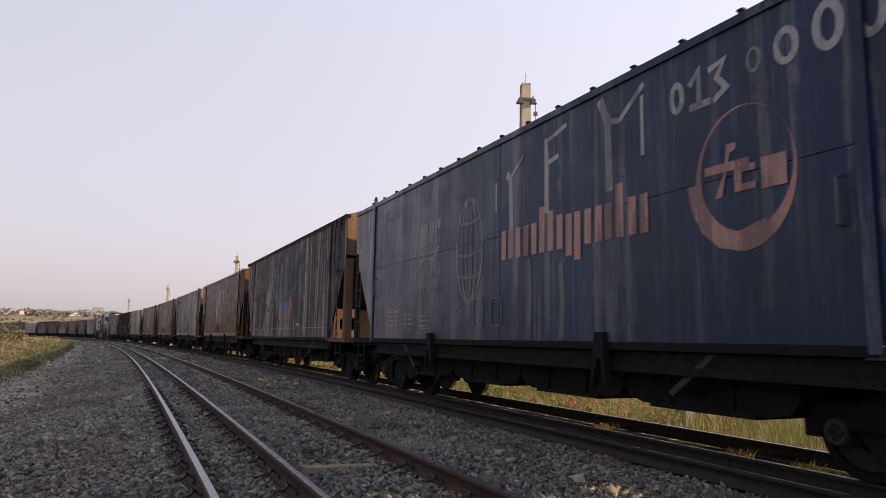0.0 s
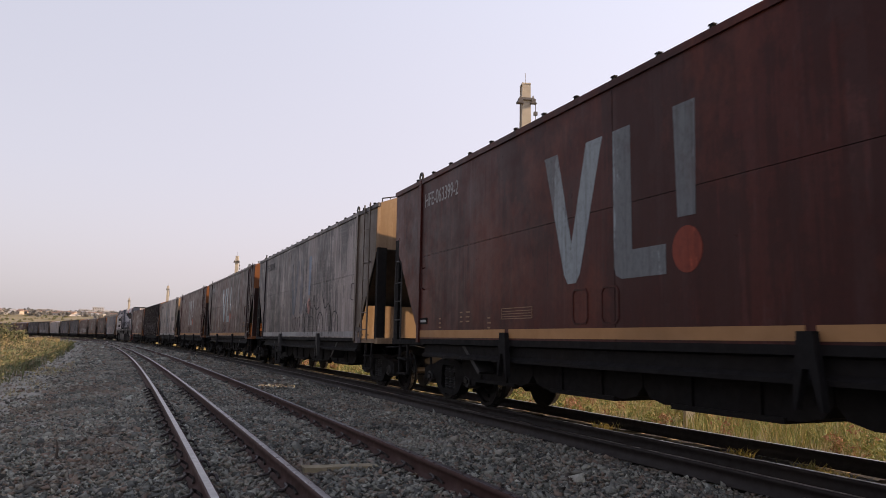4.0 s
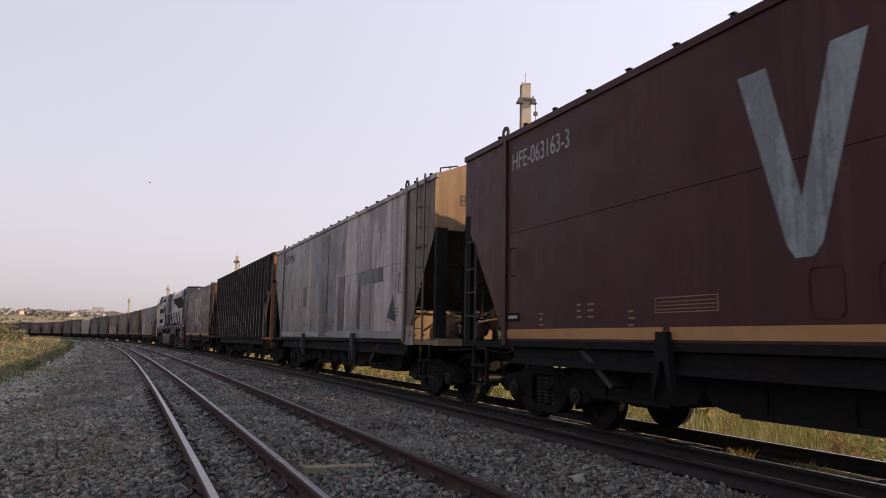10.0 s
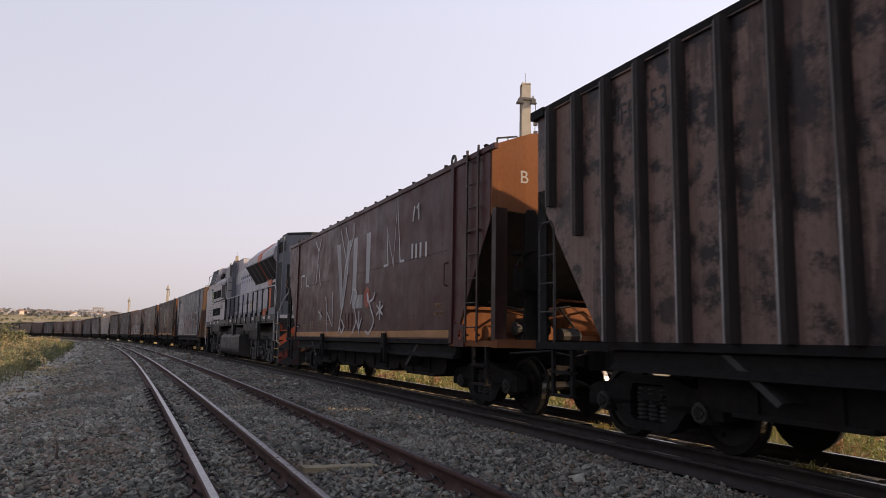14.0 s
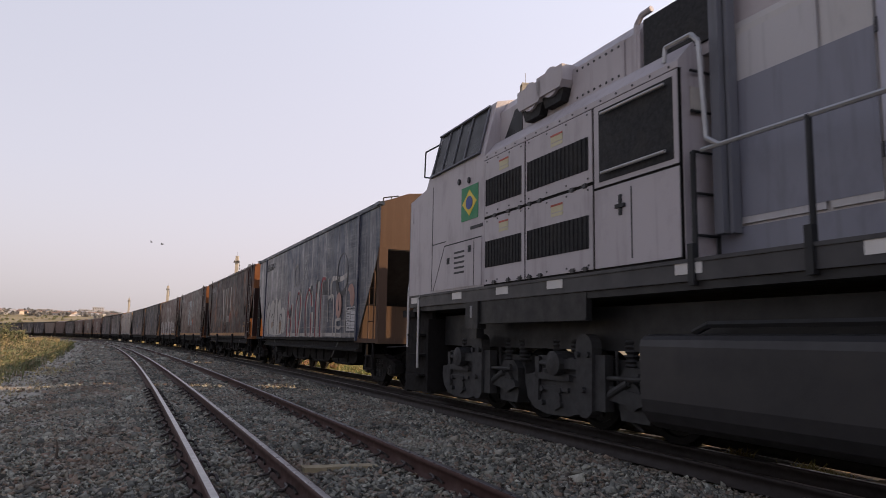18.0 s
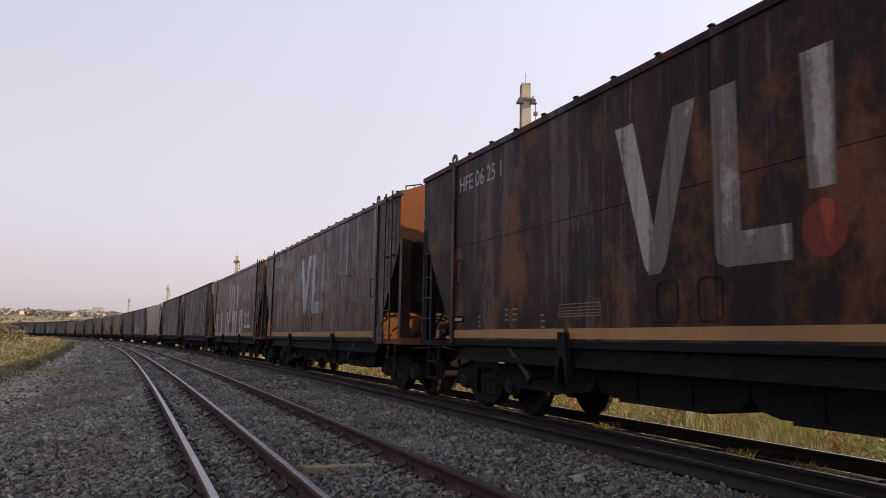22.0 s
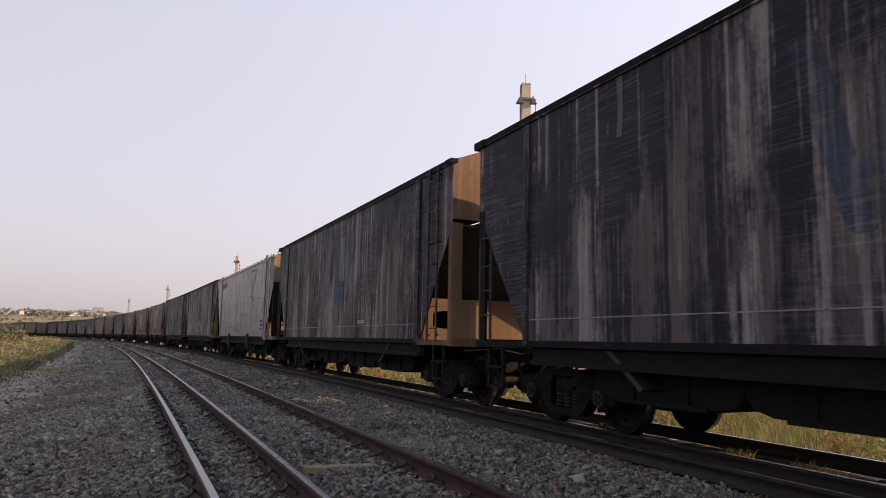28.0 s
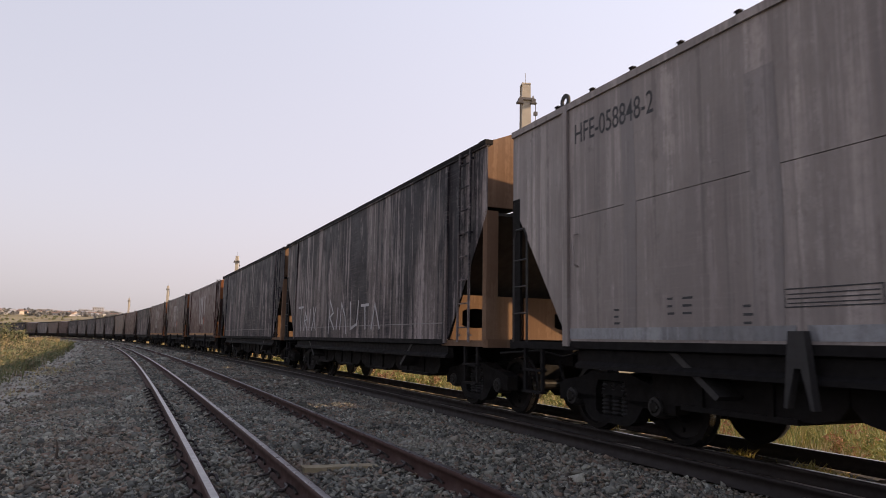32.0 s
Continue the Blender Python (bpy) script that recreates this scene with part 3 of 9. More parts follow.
def d_short_ladder(bm):
    pipe(bm, [(0, 0, 1.08), (0, 0, 2.45), (0.06, 0, 2.56), (0.26, 0, 2.56), (0.33, 0, 2.45), (0.33, 0, 1.08)], 0.016)
    for z in (1.45, 1.8, 2.15):
        rod(bm, (0, 0, z), (0.33, 0, z), 0.012, 6)


def d_stirrup(bm):
    for x in (0.0, 0.40):
        box(bm, x - 0.025, x + 0.025, -0.02, 0.02, 0.45, 1.02)
    for z in (0.45, 0.72):
        box(bm, -0.02, 0.42, -0.05, 0.05, z, z + 0.03)


def d_brake_wheel(bm):
    ring(bm, (0, 0, 0), (1, 0, 0), 0.33, 0.012, 28)
    for i in range(5):
        a = i * math.tau / 5
        rod(bm, (0.02, 0, 0), (0, math.cos(a) * 0.33, math.sin(a) * 0.33), 0.009, 5)
    rod(bm, (-0.2, 0, 0), (0.04, 0, 0), 0.03, 8)


def d_brake_stand(bm):
    prism(bm, [(-0.11, 1.06), (0.11, 1.06), (0.11, 2.9), (0.06, 3.0), (-0.06, 3.0), (-0.11, 2.9)], -0.02, 0.02, "x")
    box(bm, -0.16, 0.1, -0.2, 0.14, 1.82, 2.12)
    rod(bm, (0.05, 0.1, 1.9), (0.02, 0.12, 1.15), 0.02)
    box(bm, -0.06, 0.16, -0.3, -0.1, 2.32, 2.36)


def d_tank(bm):
    lathe(bm, [(-0.62, 0.05), (-0.6, 0.16), (-0.52, 0.22), (0.52, 0.22), (0.6, 0.16), (0.62, 0.05)], 16)
    for y in (-0.35, 0.35):
        box(bm, -0.12, 0.12, y - 0.03, y + 0.03, -0.36, -0.1)


def d_valve(bm):
    box(bm, -0.14, 0.12, -0.2, 0.2, -0.2, 0.16)
    lathe(bm, [(-0.34, 0.05), (-0.3, 0.11), (0.3, 0.11), (0.34, 0.05)], 12)
    box(bm, -0.06, 0.18, -0.1, 0.06, 0.1, 0.34)


PIPES = ([(5.5, -1.2, 1.25), (5.9, -0.9, 1.55), (6.2, -0.4, 1.42), (6.4, 0.2, 1.55), (6.3, 0.9, 1.3)], [(5.4, -0.9, 1.7), (6.3, -0.7, 1.52), (6.5, -0.1, 1.62)],
         [(5.4, -0.2, 1.2), (5.9, 0.1, 1.75), (6.4, 0.5, 1.7), (6.5, 1.0, 1.2)], [(6.45, -0.5, 1.95), (6.4, -0.48, 1.6), (6.2, -0.6, 1.2)])


def d_coupler(bm):
    box(bm, 0.0, 0.30, -0.08, 0.08, 0.74, 0.92)
    prism(bm, [(0.28, -0.14), (0.46, -0.17), (0.54, -0.05), (0.44, 0.0), (0.46, 0.13), (0.30, 0.16)], 0.70, 0.97, "z")
    pipe(bm, [(0.05, -0.3, 0.8), (0.25, -0.36, 0.55), (0.5, -0.3, 0.5)], 0.025)


def d_cut_lever(bm):
    pipe(bm, [(0.05, -1.3, 0.92), (0.12, -0.7, 0.96), (0.25, -0.35, 0.88), (0.3, -0.05, 0.95)], 0.016)


def d_lift_eye(bm):
    k = 14
    outer = [(math.cos(a) * 0.11, 0.12 + math.sin(a) * 0.11) if math.sin(a) > -0.05 else (math.copysign(0.11, math.cos(a)) * min(1, abs(math.cos(a)) * 1.6), -0.02) for a in (i * math.tau / k for i in range(k))]
    hole = [(math.cos(i * math.tau / k) * 0.05, 0.12 + math.sin(i * math.tau / k) * 0.05) for i in range(k)]
    slab_with_hole(bm, outer, hole, -0.012, 0.012)


def d_main_post(bm):
    box(bm, -0.05, 0.05, -0.035, 0.02, SILL - 0.06, EAVE + 0.02)


def d_jack_pad(bm):
    k = 16
    outer = []
    for i in range(k):
        a = i * math.tau / k
        m = max(abs(math.cos(a)), abs(math.sin(a)))
        outer.append((math.cos(a) / m * 0.17 + 0.05, 1.16 + math.sin(a) / m * 0.17))
    hole = [(0.09 + math.cos(i * math.tau / k) * 0.05, 1.17 + math.sin(i * math.tau / k) * 0.08) for i in range(k)]
    slab_with_hole(bm, outer, hole, -0.03, 0.01)


def d_stake(bm):
    prism(bm, [(-0.13, 0.62), (-0.10, 0.62), (-0.03, 0.92), (0.03, 0.92), (0.10, 0.62), (0.13, 0.62), (0.07, 1.2), (-0.07, 1.2)], -0.07, 0.0)


def d_grab(bm):
    pipe(bm, [(0, 0, 0), (0, -0.06, 0.02), (0, -0.06, 0.36), (0, 0, 0.38)], 0.011)


def d_roof_rail(bm):
    pipe(bm, [(0, 0, 0), (0.02, 0, 0.1), (0.36, 0, 0.1), (0.4, 0, 0)], 0.014)
    rod(bm, (0.2, 0, 0), (0.2, 0, 0.1), 0.01)


def d_hatch(bm):
    k = 20
    outer = [(0.15 * max(-1, min(1, 1.25 * math.cos(i * math.tau / k))), 0.2 * max(-1, min(1, 1.25 * math.sin(i * math.tau / k)))) for i in range(k)]
    hole = [(p[0] * 0.88, p[1] * 0.91) for p in outer]
    slab_with_hole(bm, outer, hole, -0.006, 0.004)


def d_stripe(bm):
    for a, b in ((-5.36, -2.35), (-2.25, 2.25), (2.35, 5.3)):
        box(bm, a, b, -HW - 0.006, -HW + 0.002, 1.125, 1.245)


def d_sideframe(bm):
    arch = [(-1.06, 0.36), (-1.06, 0.56), (-0.92, 0.62), (-0.62, 0.66), (-0.35, 0.74), (0.35, 0.74), (0.62, 0.66), (0.92, 0.62), (1.06, 0.56), (1.06, 0.36), (0.94, 0.36),
            (0.88, 0.46), (0.62, 0.46), (0.42, 0.22), (0.3, 0.16), (-0.3, 0.16), (-0.42, 0.22), (-0.62, 0.46), (-0.88, 0.46), (-0.94, 0.36)]
    window = []
    for x, z in arch:
        a = math.atan2((z - 0.45) / 0.2, x / 0.29)
        m = max(abs(math.cos(a)), abs(math.sin(a)))
        window.append((0.29 * math.cos(a) / m, 0.45 + 0.2 * math.sin(a) / m))
    slab_with_hole(bm, arch, window, -0.10, 0.08)


def d_bearing(bm):
    lathe(bm, [(-0.13, 0.05), (-0.125, 0.10), (-0.06, 0.125), (0.08, 0.13)], 14)
    for i in range(3):
        a = i * math.tau / 3
        rod(bm, (math.cos(a) * 0.06, -0.15, math.sin(a) * 0.06), (math.cos(a) * 0.06, -0.12, math.sin(a) * 0.06), 0.018, 6)


def d_springs(bm):
    lathe(bm, [(0.25 + i * 0.0225, 0.078 if i % 2 else 0.055) for i in range(18)], 10)


def d_bolster(bm):
    prism(bm, [(-0.95, 0.48), (0.95, 0.48), (0.9, 0.62), (0.35, 0.76), (-0.35, 0.76), (-0.9, 0.62)], -0.2, 0.2, "x")
    box(bm, -0.3, 0.3, -0.3, 0.3, 0.72, 0.78)


def d_brake_beam(bm):
    box(bm, -0.04, 0.04, -0.75, 0.75, 0.28, 0.36)
    for y in (-0.55, 0.55):
        prism(bm, [(-0.03, 0.18), (0.06, 0.2), (0.05, 0.48), (-0.02, 0.5)], y - 0.05, y + 0.05)


def d_wheelset(bm):
    for s in (-1, 1):
        lathe(bm, [(s * 0.48, 0.06), (s * 0.485, 0.36), (s * 0.49, WHEEL_R + 0.028), (s * 0.515, WHEEL_R + 0.026), (s * 0.53, WHEEL_R), (s * 0.615, WHEEL_R - 0.006), (s * 0.62, 0.35), (s * 0.585, 0.33),
                   (s * 0.565, 0.18), (s * 0.60, 0.13), (s * 0.60, 0.085)], 28)
    lathe(bm, [(-1.0, 0.06), (-0.62, 0.075), (0.62, 0.075), (1.0, 0.06)], 12)
    for s in (-1, 1):
        for i in range(4):
            a = i * math.tau / 4 + 0.3
            rod(bm, (math.cos(a) * 0.25, s * 0.555, math.sin(a) * 0.25), (math.cos(a) * 0.25, s * 0.60, math.sin(a) * 0.25), 0.03, 6)


def d_treads(bm):
    rows = [[bm.verts.new((math.cos(i * math.tau / 32) * r, y, math.sin(i * math.tau / 32) * r)) for i in range(32)] for y, r in ((0.536, WHEEL_R + 0.0015), (0.606, WHEEL_R - 0.003))]
    for i in range(32):
        j = (i + 1) % 32
        bm.faces.new((rows[0][i], rows[0][j], rows[1][j], rows[1][i]))


WHEELS = []                       # (part, home pose in its bogie, radius, front position of its vehicle)


def bogie(wagon, x, front, close=True):
    b = part("bogie", "bolster", d_bolster, "iron", wagon, "three-piece cast steel freight bogie", pose(x, 0, 0))
    for y, turn in ((-0.86, 0), (0.86, 180)):
        part("sideframe", "sideframe", d_sideframe, "iron", b, "", pose(0, y, 0, 0, 0, turn))
        for sx in (-0.18, 0.0, 0.18) if close else ():
            part("coil_spring", "springs", d_springs, "iron_grey", b, "", pose(sx, y, 0, 90))
        for ax in (-AXLE, AXLE):
            part("bearing", "bearing", d_bearing, "iron_grey", b, "", pose(ax, y, WHEEL_R, 0, 0, turn))
    for ax in (-AXLE, AXLE):
        home = pose(ax, 0, WHEEL_R)
        w = part("wheelset", "wheelset", d_wheelset, "wheel", b, "", home)
        for turn in (0, 180) if close else ():
            part("wheel_tread", "treads", d_treads, "tread", b, "polished wheel tread", home @ pose(0, 0, 0, 0, 0, turn))
        WHEELS.append((w, home, WHEEL_R, front))
        part("brake_beam", "brake_beam", d_brake_beam, "iron", b, "", pose(ax * 0.35, 0, 0.02))
    return b


def strokes(bm, rows, w, y=-HW - 0.004, t=0.002):
    """Painted lines: rows of points (x, z), each one ribbon w wide."""
    for row in rows:
        pts = [Vector(p) for i, p in enumerate(row) if i == 0 or (Vector(p) - Vector(row[i - 1])).length > 1e-5]
        loop = (pts[0] - pts[-1]).length < 1e-4 and len(pts) > 3
        ways = [(q - p).normalized() for p, q in zip(pts, pts[1:])]
        if not loop:
            pts[0], pts[-1] = pts[0] - ways[0] * w * 0.3, pts[-1] + ways[-1] * w * 0.3
        rings = []
        for i, p in enumerate(pts):
            d0 = ways[i - 1] if i else (ways[-1] if loop else ways[0])
            d1 = ways[i] if i < len(ways) else (ways[0] if loop else ways[-1])
            n = Vector((-(d0.y + d1.y), d0.x + d1.x))
            n = n.normalized() if n.length > 0.2 else Vector((-d0.y, d0.x))
            n *= w / 2 / max(0.6, n.dot(Vector((-d0.y, d0.x))))
            rings.append([bm.verts.new((c.x, yy, c.y)) for c, yy in ((p + n, y - t), (p - n, y - t), (p - n, y), (p + n, y))])
        for a, b in zip(rings, rings[1:]):
            for k in range(4):
                bm.faces.new((a[k], b[k], b[(k + 1) % 4], a[(k + 1) % 4]))
        if not loop:
            bm.faces.new(rings[0])
            bm.faces.new(rings[-1][::-1])
        y -= 0.0006


V_SHAPE = [(-1.35, 3.36), (-1.06, 3.36), (-0.78, 2.22), (-0.48, 3.36), (-0.18, 3.36), (-0.62, 1.86), (-0.70, 1.76), (-0.86, 1.76), (-0.93, 1.86)]
L_SHAPE = [(0.0, 3.36), (0.29, 3.36), (0.29, 2.04), (0.78, 2.04), (0.78, 1.75), (0.12, 1.75), (0.03, 1.79), (0.0, 1.88)]
BAR_SHAPE = [(0.92, 3.36), (1.21, 3.36), (1.18, 2.27), (0.95, 2.27)]


def emblem(wagon, livery, ink, dot, weak=None, dz=0.0):
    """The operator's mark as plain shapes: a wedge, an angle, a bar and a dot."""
    y0, y1 = -HW - 0.004, -HW + 0.001
    mat, up = over(livery, ink), pose(0, 0, dz)
    part("wedge_mark", "wedge_mark", lambda bm: prism(bm, V_SHAPE, y0, y1), over(livery, weak or ink), wagon, "painted wedge of the operator's mark", up)
    part("angle_mark", "angle_mark", lambda bm: prism(bm, L_SHAPE, y0, y1), over(livery, weak or ink), wagon, "painted angle of the operator's mark", up)
    part("bar_mark", "bar_mark", lambda bm: prism(bm, BAR_SHAPE, y0, y1), mat, wagon, "painted bar of the operator's mark", up)
    if dot:
        part("dot_mark", "dot_mark", lambda bm: prism(bm, ellipse(1.06, 1.96, 0.19, 0.22, 28), y0, y1), over(livery, dot), wagon, "painted round dot", up)


def data_marks(wagon, mat, plain_bars=True):
    """Small data lines that cannot be read: plain bars."""
    rng = random.Random(4)

    def draw(bm):
        for x, z, cols in ((-4.55, 1.42, 1), (-3.75, 1.5, 2), (-2.85, 1.4, 1), (4.62, 1.66, 2))[:4 if plain_bars else 3]:
            for c in range(cols):
                for r in range(3):
                    box(bm, x + c * 0.2, x + c * 0.2 + rng.uniform(0.06, 0.13), -HW - 0.004, -HW, z - r * 0.07, z - r * 0.07 + 0.022)
    tagged(part("data_lettering", "data_marks" + str(plain_bars), draw, mat, wagon, "small rows of data lettering"), kind="stuff")

    def table(bm):
        box(bm, -2.45, -1.65, -HW - 0.004, -HW, 1.52, 1.53)
        box(bm, -2.45, -1.65, -HW - 0.004, -HW, 1.38, 1.39)
        for i in range(3):
            box(bm, -2.42, -1.68, -HW - 0.004, -HW, 1.41 + i * 0.035, 1.419 + i * 0.035)
        for x in (-2.45, -1.66):
            box(bm, x, x + 0.01, -HW - 0.004, -HW, 1.38, 1.53)
    part("data_table", "data_table", table, mat, wagon, "framed table of small data lines")


def hopper(spec):
    """One covered hopper wagon with all its parts."""
    front = spec["u"] * 1.05
    w = new("hopper_wagon")
    tagged(w, spec["label"], "hopper wagon", "wagons of the train")
    body, end, near = spec["paint"], spec["end"], spec.get("near", True)
    kind = spec["kind"]
    LIVE[w.name] = body
    own_end = MATS[end]
    frame = MATS["iron_brown"] if spec["end"] == "end_brown" else (MATS["iron"] if end == "end_tan" else own_end)
    # shell
    part("backing", "backing", d_backing, "iron", w)
    if kind == "ribbed":
        part("side_sheet", "sheet_ribbed", d_panel(side_outline(-HL, HL, SILL, EAVE + 0.1), -HW, -HW + 0.012), body, w)
        for i in range(24):
            x = -6.33 + i * 0.55
            z0 = SILL if abs(x) < 5.4 else 1.95 + (abs(x) - 5.4) / 1.3 * (CUT - 1.95) + 0.06
            # ribs darkened for their shaded sides, with a pale strip as the lit edge
            rib = part("rib", "rib%.2f" % z0, lambda bm: prism(bm, [(-0.06, 0.0), (0.06, 0.0), (0.035, -0.1), (-0.035, -0.1)], z0, EAVE + 0.08, "z"), "rib_web", w, "", pose(x, -HW, 0))
            part("rib_edge", "rib_edge%.2f" % z0, lambda bm: box(bm, -0.042, -0.022, -0.106, -0.1, z0, EAVE + 0.05), "rib_edge", rib, "pale strip standing for light on the rib's edge")
    elif kind == "plated":
        g = 0.006
        for x0, x1 in ((-HL, -5.36), (-5.36, 0.0), (0.0, 5.26), (5.26, HL - 0.17)):
            rows = ((SILL, EAVE),) if abs(x0 + x1) > 8 else ((SILL, 2.53), (2.53, EAVE))
            for z0, z1 in rows:
                zz = z0 + (g if z0 > 2 else 0)
                part("side_panel", "panel%.1f_%.1f" % (x0, z0), d_panel(side_outline(x0 + g, x1 - g, zz, z1), -HW - (0.003 if z0 > 2 else 0), -HW + 0.012), spec.get("bay", body) if x0 > 5 else body, w)
        for x in (-5.42, 5.3):
            part("main_post", "main_post", d_main_post, spec.get("bay", body) if x > 0 else body, w, "", pose(x, -HW, 0))
            part("lifting_eye", "lift_eye", d_lift_eye, "iron_grey", w, "", pose(x, -HW - 0.01, EAVE - 0.02) @ Matrix.Scale(0.85, 4))
        for x in (-0.62, -0.08):
            if near:
                part("hatch_frame", "hatch", d_hatch, body, w, "", pose(x, -HW - 0.004, 1.49))
        if near:
            part("grab_handle", "grab", d_grab, body, w, "", pose(-5.2, -HW, 1.95))
            part("grab_handle", "grab", d_grab, body, w, "", pose(5.1, -HW, 1.95))
            part("jacking_pad", "jack_pad", d_jack_pad, body, w, "", pose(5.55, -HW, 0))
    else:
        g = 0.004
        for x0, x1 in ((-HL, -5.3), (-5.3, -1.75), (-1.75, 1.75), (1.75, 5.3), (5.3, HL)):
            part("side_panel", "smooth%.1f_%.2f" % (x0, spec.get("tall", 0.0)), d_panel(side_outline(x0 + g, x1 - g, SILL, EAVE + spec.get("tall", 0.0)), -HW, -HW + 0.012), body, w)
        part("sill_seam", "sill_seam", lambda bm: box(bm, -5.28, 5.28, -HW - 0.006, -HW, 1.355, 1.368), "rib_edge", w, "thin scuffed seam above the sill")
        for x in (-5.34, 5.34):
            part("main_post", "main_post", d_main_post, body, w, "", pose(x, -HW, 0))
    if kind == "plated":
        part("corner_flange", "corner_flange", lambda bm: box(bm, HL - 0.168, HL - 0.13, -HW + 0.004, -HW + 0.07, 2.9, EAVE + 0.02), own_end, w)
    part("side_panel", "side_far", d_side_far, body, w)
    lift = pose(0, 0, spec.get("tall", 0.0))
    part("eave_rail", "eave", d_eave, spec.get("eave", body), w, "", lift)
    if kind == "plated":
        part("roof", "roof", d_roof, spec.get("roof", body), w)
        for i in range(18 if near else 0):
            part("hatch_lug", "lug", d_lug, "iron", w, "", pose(-5.6 + i * 0.705, -1.5, EAVE + 0.045) @ Matrix.Scale(0.6, 4))
    else:
        part("roof", "roof_eaved", d_roof_eaved, spec.get("roof", "iron"), w, "", lift)
    part("end_plate", "end_plate", d_end_plate, own_end, w, "", lift @ pose(HL - DEEP, 0, 0))
    part("end_plate", "end_plate", d_end_plate, own_end, w, "", lift @ pose(-HL + DEEP, 0, 0, 0, 0, 180))
    for turn in (0, 180):
        part("slope_sheet", "slope", d_slope, "iron_grey", w, "", pose(0, 0, 0, 0, 0, turn))
        part("end_platform", "platform", d_platform, "iron" if turn else own_end, w, "", pose(0, 0, 0, 0, 0, turn))
        part("coupler", "coupler", d_coupler, "iron", w, "", pose(6.72 if not turn else -6.72, 0, 0, 0, 0, turn))
        for sx, sy, rz in ((HL, -HW, 90), (HL, HW, 180)):
            m = pose(0, 0, 0, 0, 0, turn) @ pose(sx, sy, 0, 0, 0, rz)
            part("corner_post", "corner_post", d_corner_post, "iron" if turn else frame, w, "", m)
        if near:
            for y in (0.45,) if not turn else ():
                part("end_stanchion", "inner_post", d_inner_post, frame, w, "", pose(0, 0, 0, 0, 0, turn) @ pose(HL - 0.1, y, 0))
            part("cut_lever", "cut_lever", d_cut_lever, "iron_grey", w, "", pose(0, 0, 0, 0, 0, turn) @ pose(HL + 0.02, 0, 0))
            part("stirrup_step", "stirrup", d_stirrup, "iron", w, "", pose(6.0 if not turn else -6.4, -HW + 0.03, 0))
            part("roof_grab_rail", "roof_rail", d_roof_rail, "iron_grey", w, "", pose(0, 0, 0, 0, 0, turn) @ pose(HL - DEEP - 0.06, -1.36, 3.97, 0, -12, 90))
            if spec.get("a_end", True) and not turn and not spec.get("open_end"):
                holed = spec.get("holed", False)
                part("bulkhead", "bulkhead_holed" if holed else "bulkhead", d_bulkhead_holed if holed else d_bulkhead, own_end, w, "", pose(0, 0, 0, 0, 0, turn))
            if not turn and not spec.get("a_end", True):
                part("bulkhead", "bulkhead_low", lambda bm: (box(bm, 5.22, 5.25, -HW + 0.05, HW - 0.05, 1.06, 1.62), box(bm, 5.25, 5.31, -HW + 0.05, HW - 0.05, 1.58, 1.63)), own_end, w)
                part("spare_hose", "b_hose", lambda bm: pipe(bm, [(6.3, -0.9, 1.75), (6.45, -0.75, 1.5), (6.5, -0.5, 1.45), (6.5, -0.3, 1.6), (6.6, -0.1, 1.3)], 0.018), "iron", w)
                for i, (x, y, z) in enumerate(((5.7, -0.95, 1.2), (6.25, 0.05, 1.18), (5.6, 0.0, 1.45))):
                    part("brake_fitting", "b_fitting%d" % i, lambda bm: (lathe(bm, [(-0.2, 0.04), (-0.17, 0.12), (0.12, 0.13), (0.2, 0.06)], 12), box(bm, -0.06, 0.06, -0.1, 0.1, -0.16, 0.0)), "iron_grey" if i else own_end, w, "", pose(x, y, z))
            if turn or not spec.get("a_end", True):
                b_end = pose(0, 0, 0, 0, 0, turn)
                part("brake_stand", "brake_stand", d_brake_stand, "iron", w, "", b_end @ pose(HL - 0.06, -0.88, 0))
                part("brake_wheel", "brake_wheel", d_brake_wheel, "iron", w, "spoked hand-brake wheel", b_end @ pose(HL + 0.14, -0.93, 2.04))
                part("air_tank", "tank", d_tank, own_end if not turn else "iron", w, "", b_end @ pose(6.05 if not turn else 5.6, 0.55, 1.42))
                part("brake_valve", "valve", d_valve, "iron_grey", w, "", b_end @ pose(5.95, -0.45, 1.28))
                for i, run_of in enumerate(PIPES if not turn else ()):
                    part("brake_pipe", "brake_pipe%d" % i, lambda bm: pipe(bm, run_of, 0.02), "iron_grey" if i % 2 else own_end, w, "", b_end)
    if near:
        if spec.get("ladder", True):
            part("ladder", "ladder", d_ladder, frame if spec["end"] == "end_brown" else spec.get("bay", body), w, "", pose(5.87, -HW - 0.05, 0))
        else:
            part("ladder", "short_ladder", d_short_ladder, own_end, w, "", pose(6.05, -HW + 0.03, 0))
        part("end_ladder", "short_ladder", d_short_ladder, "iron_grey", w, "", pose(-6.66, -HW + 0.0, 0))
    # below
    for x in (-3.3, -1.1, 1.1, 3.3):
        part("hopper_chute", "chute", d_chute, "iron", w, "", pose(x, 0, 0))
    part("side_sill", "side_sill", d_side_sill, "iron", w)
    part("side_sill", "side_sill", d_side_sill, "iron", w, "", pose(0, 0, 0, 0, 0, 180))
    part("centre_sill", "centre_sill", d_centre_sill, "iron", w)
    if kind == "plated" and near:
        for x in (-2.3, 2.3):
            part("stake_bracket", "stake", d_stake, "iron_grey" if spec.get("pale") else "iron", w, "", pose(x, -HW - 0.01, 0))
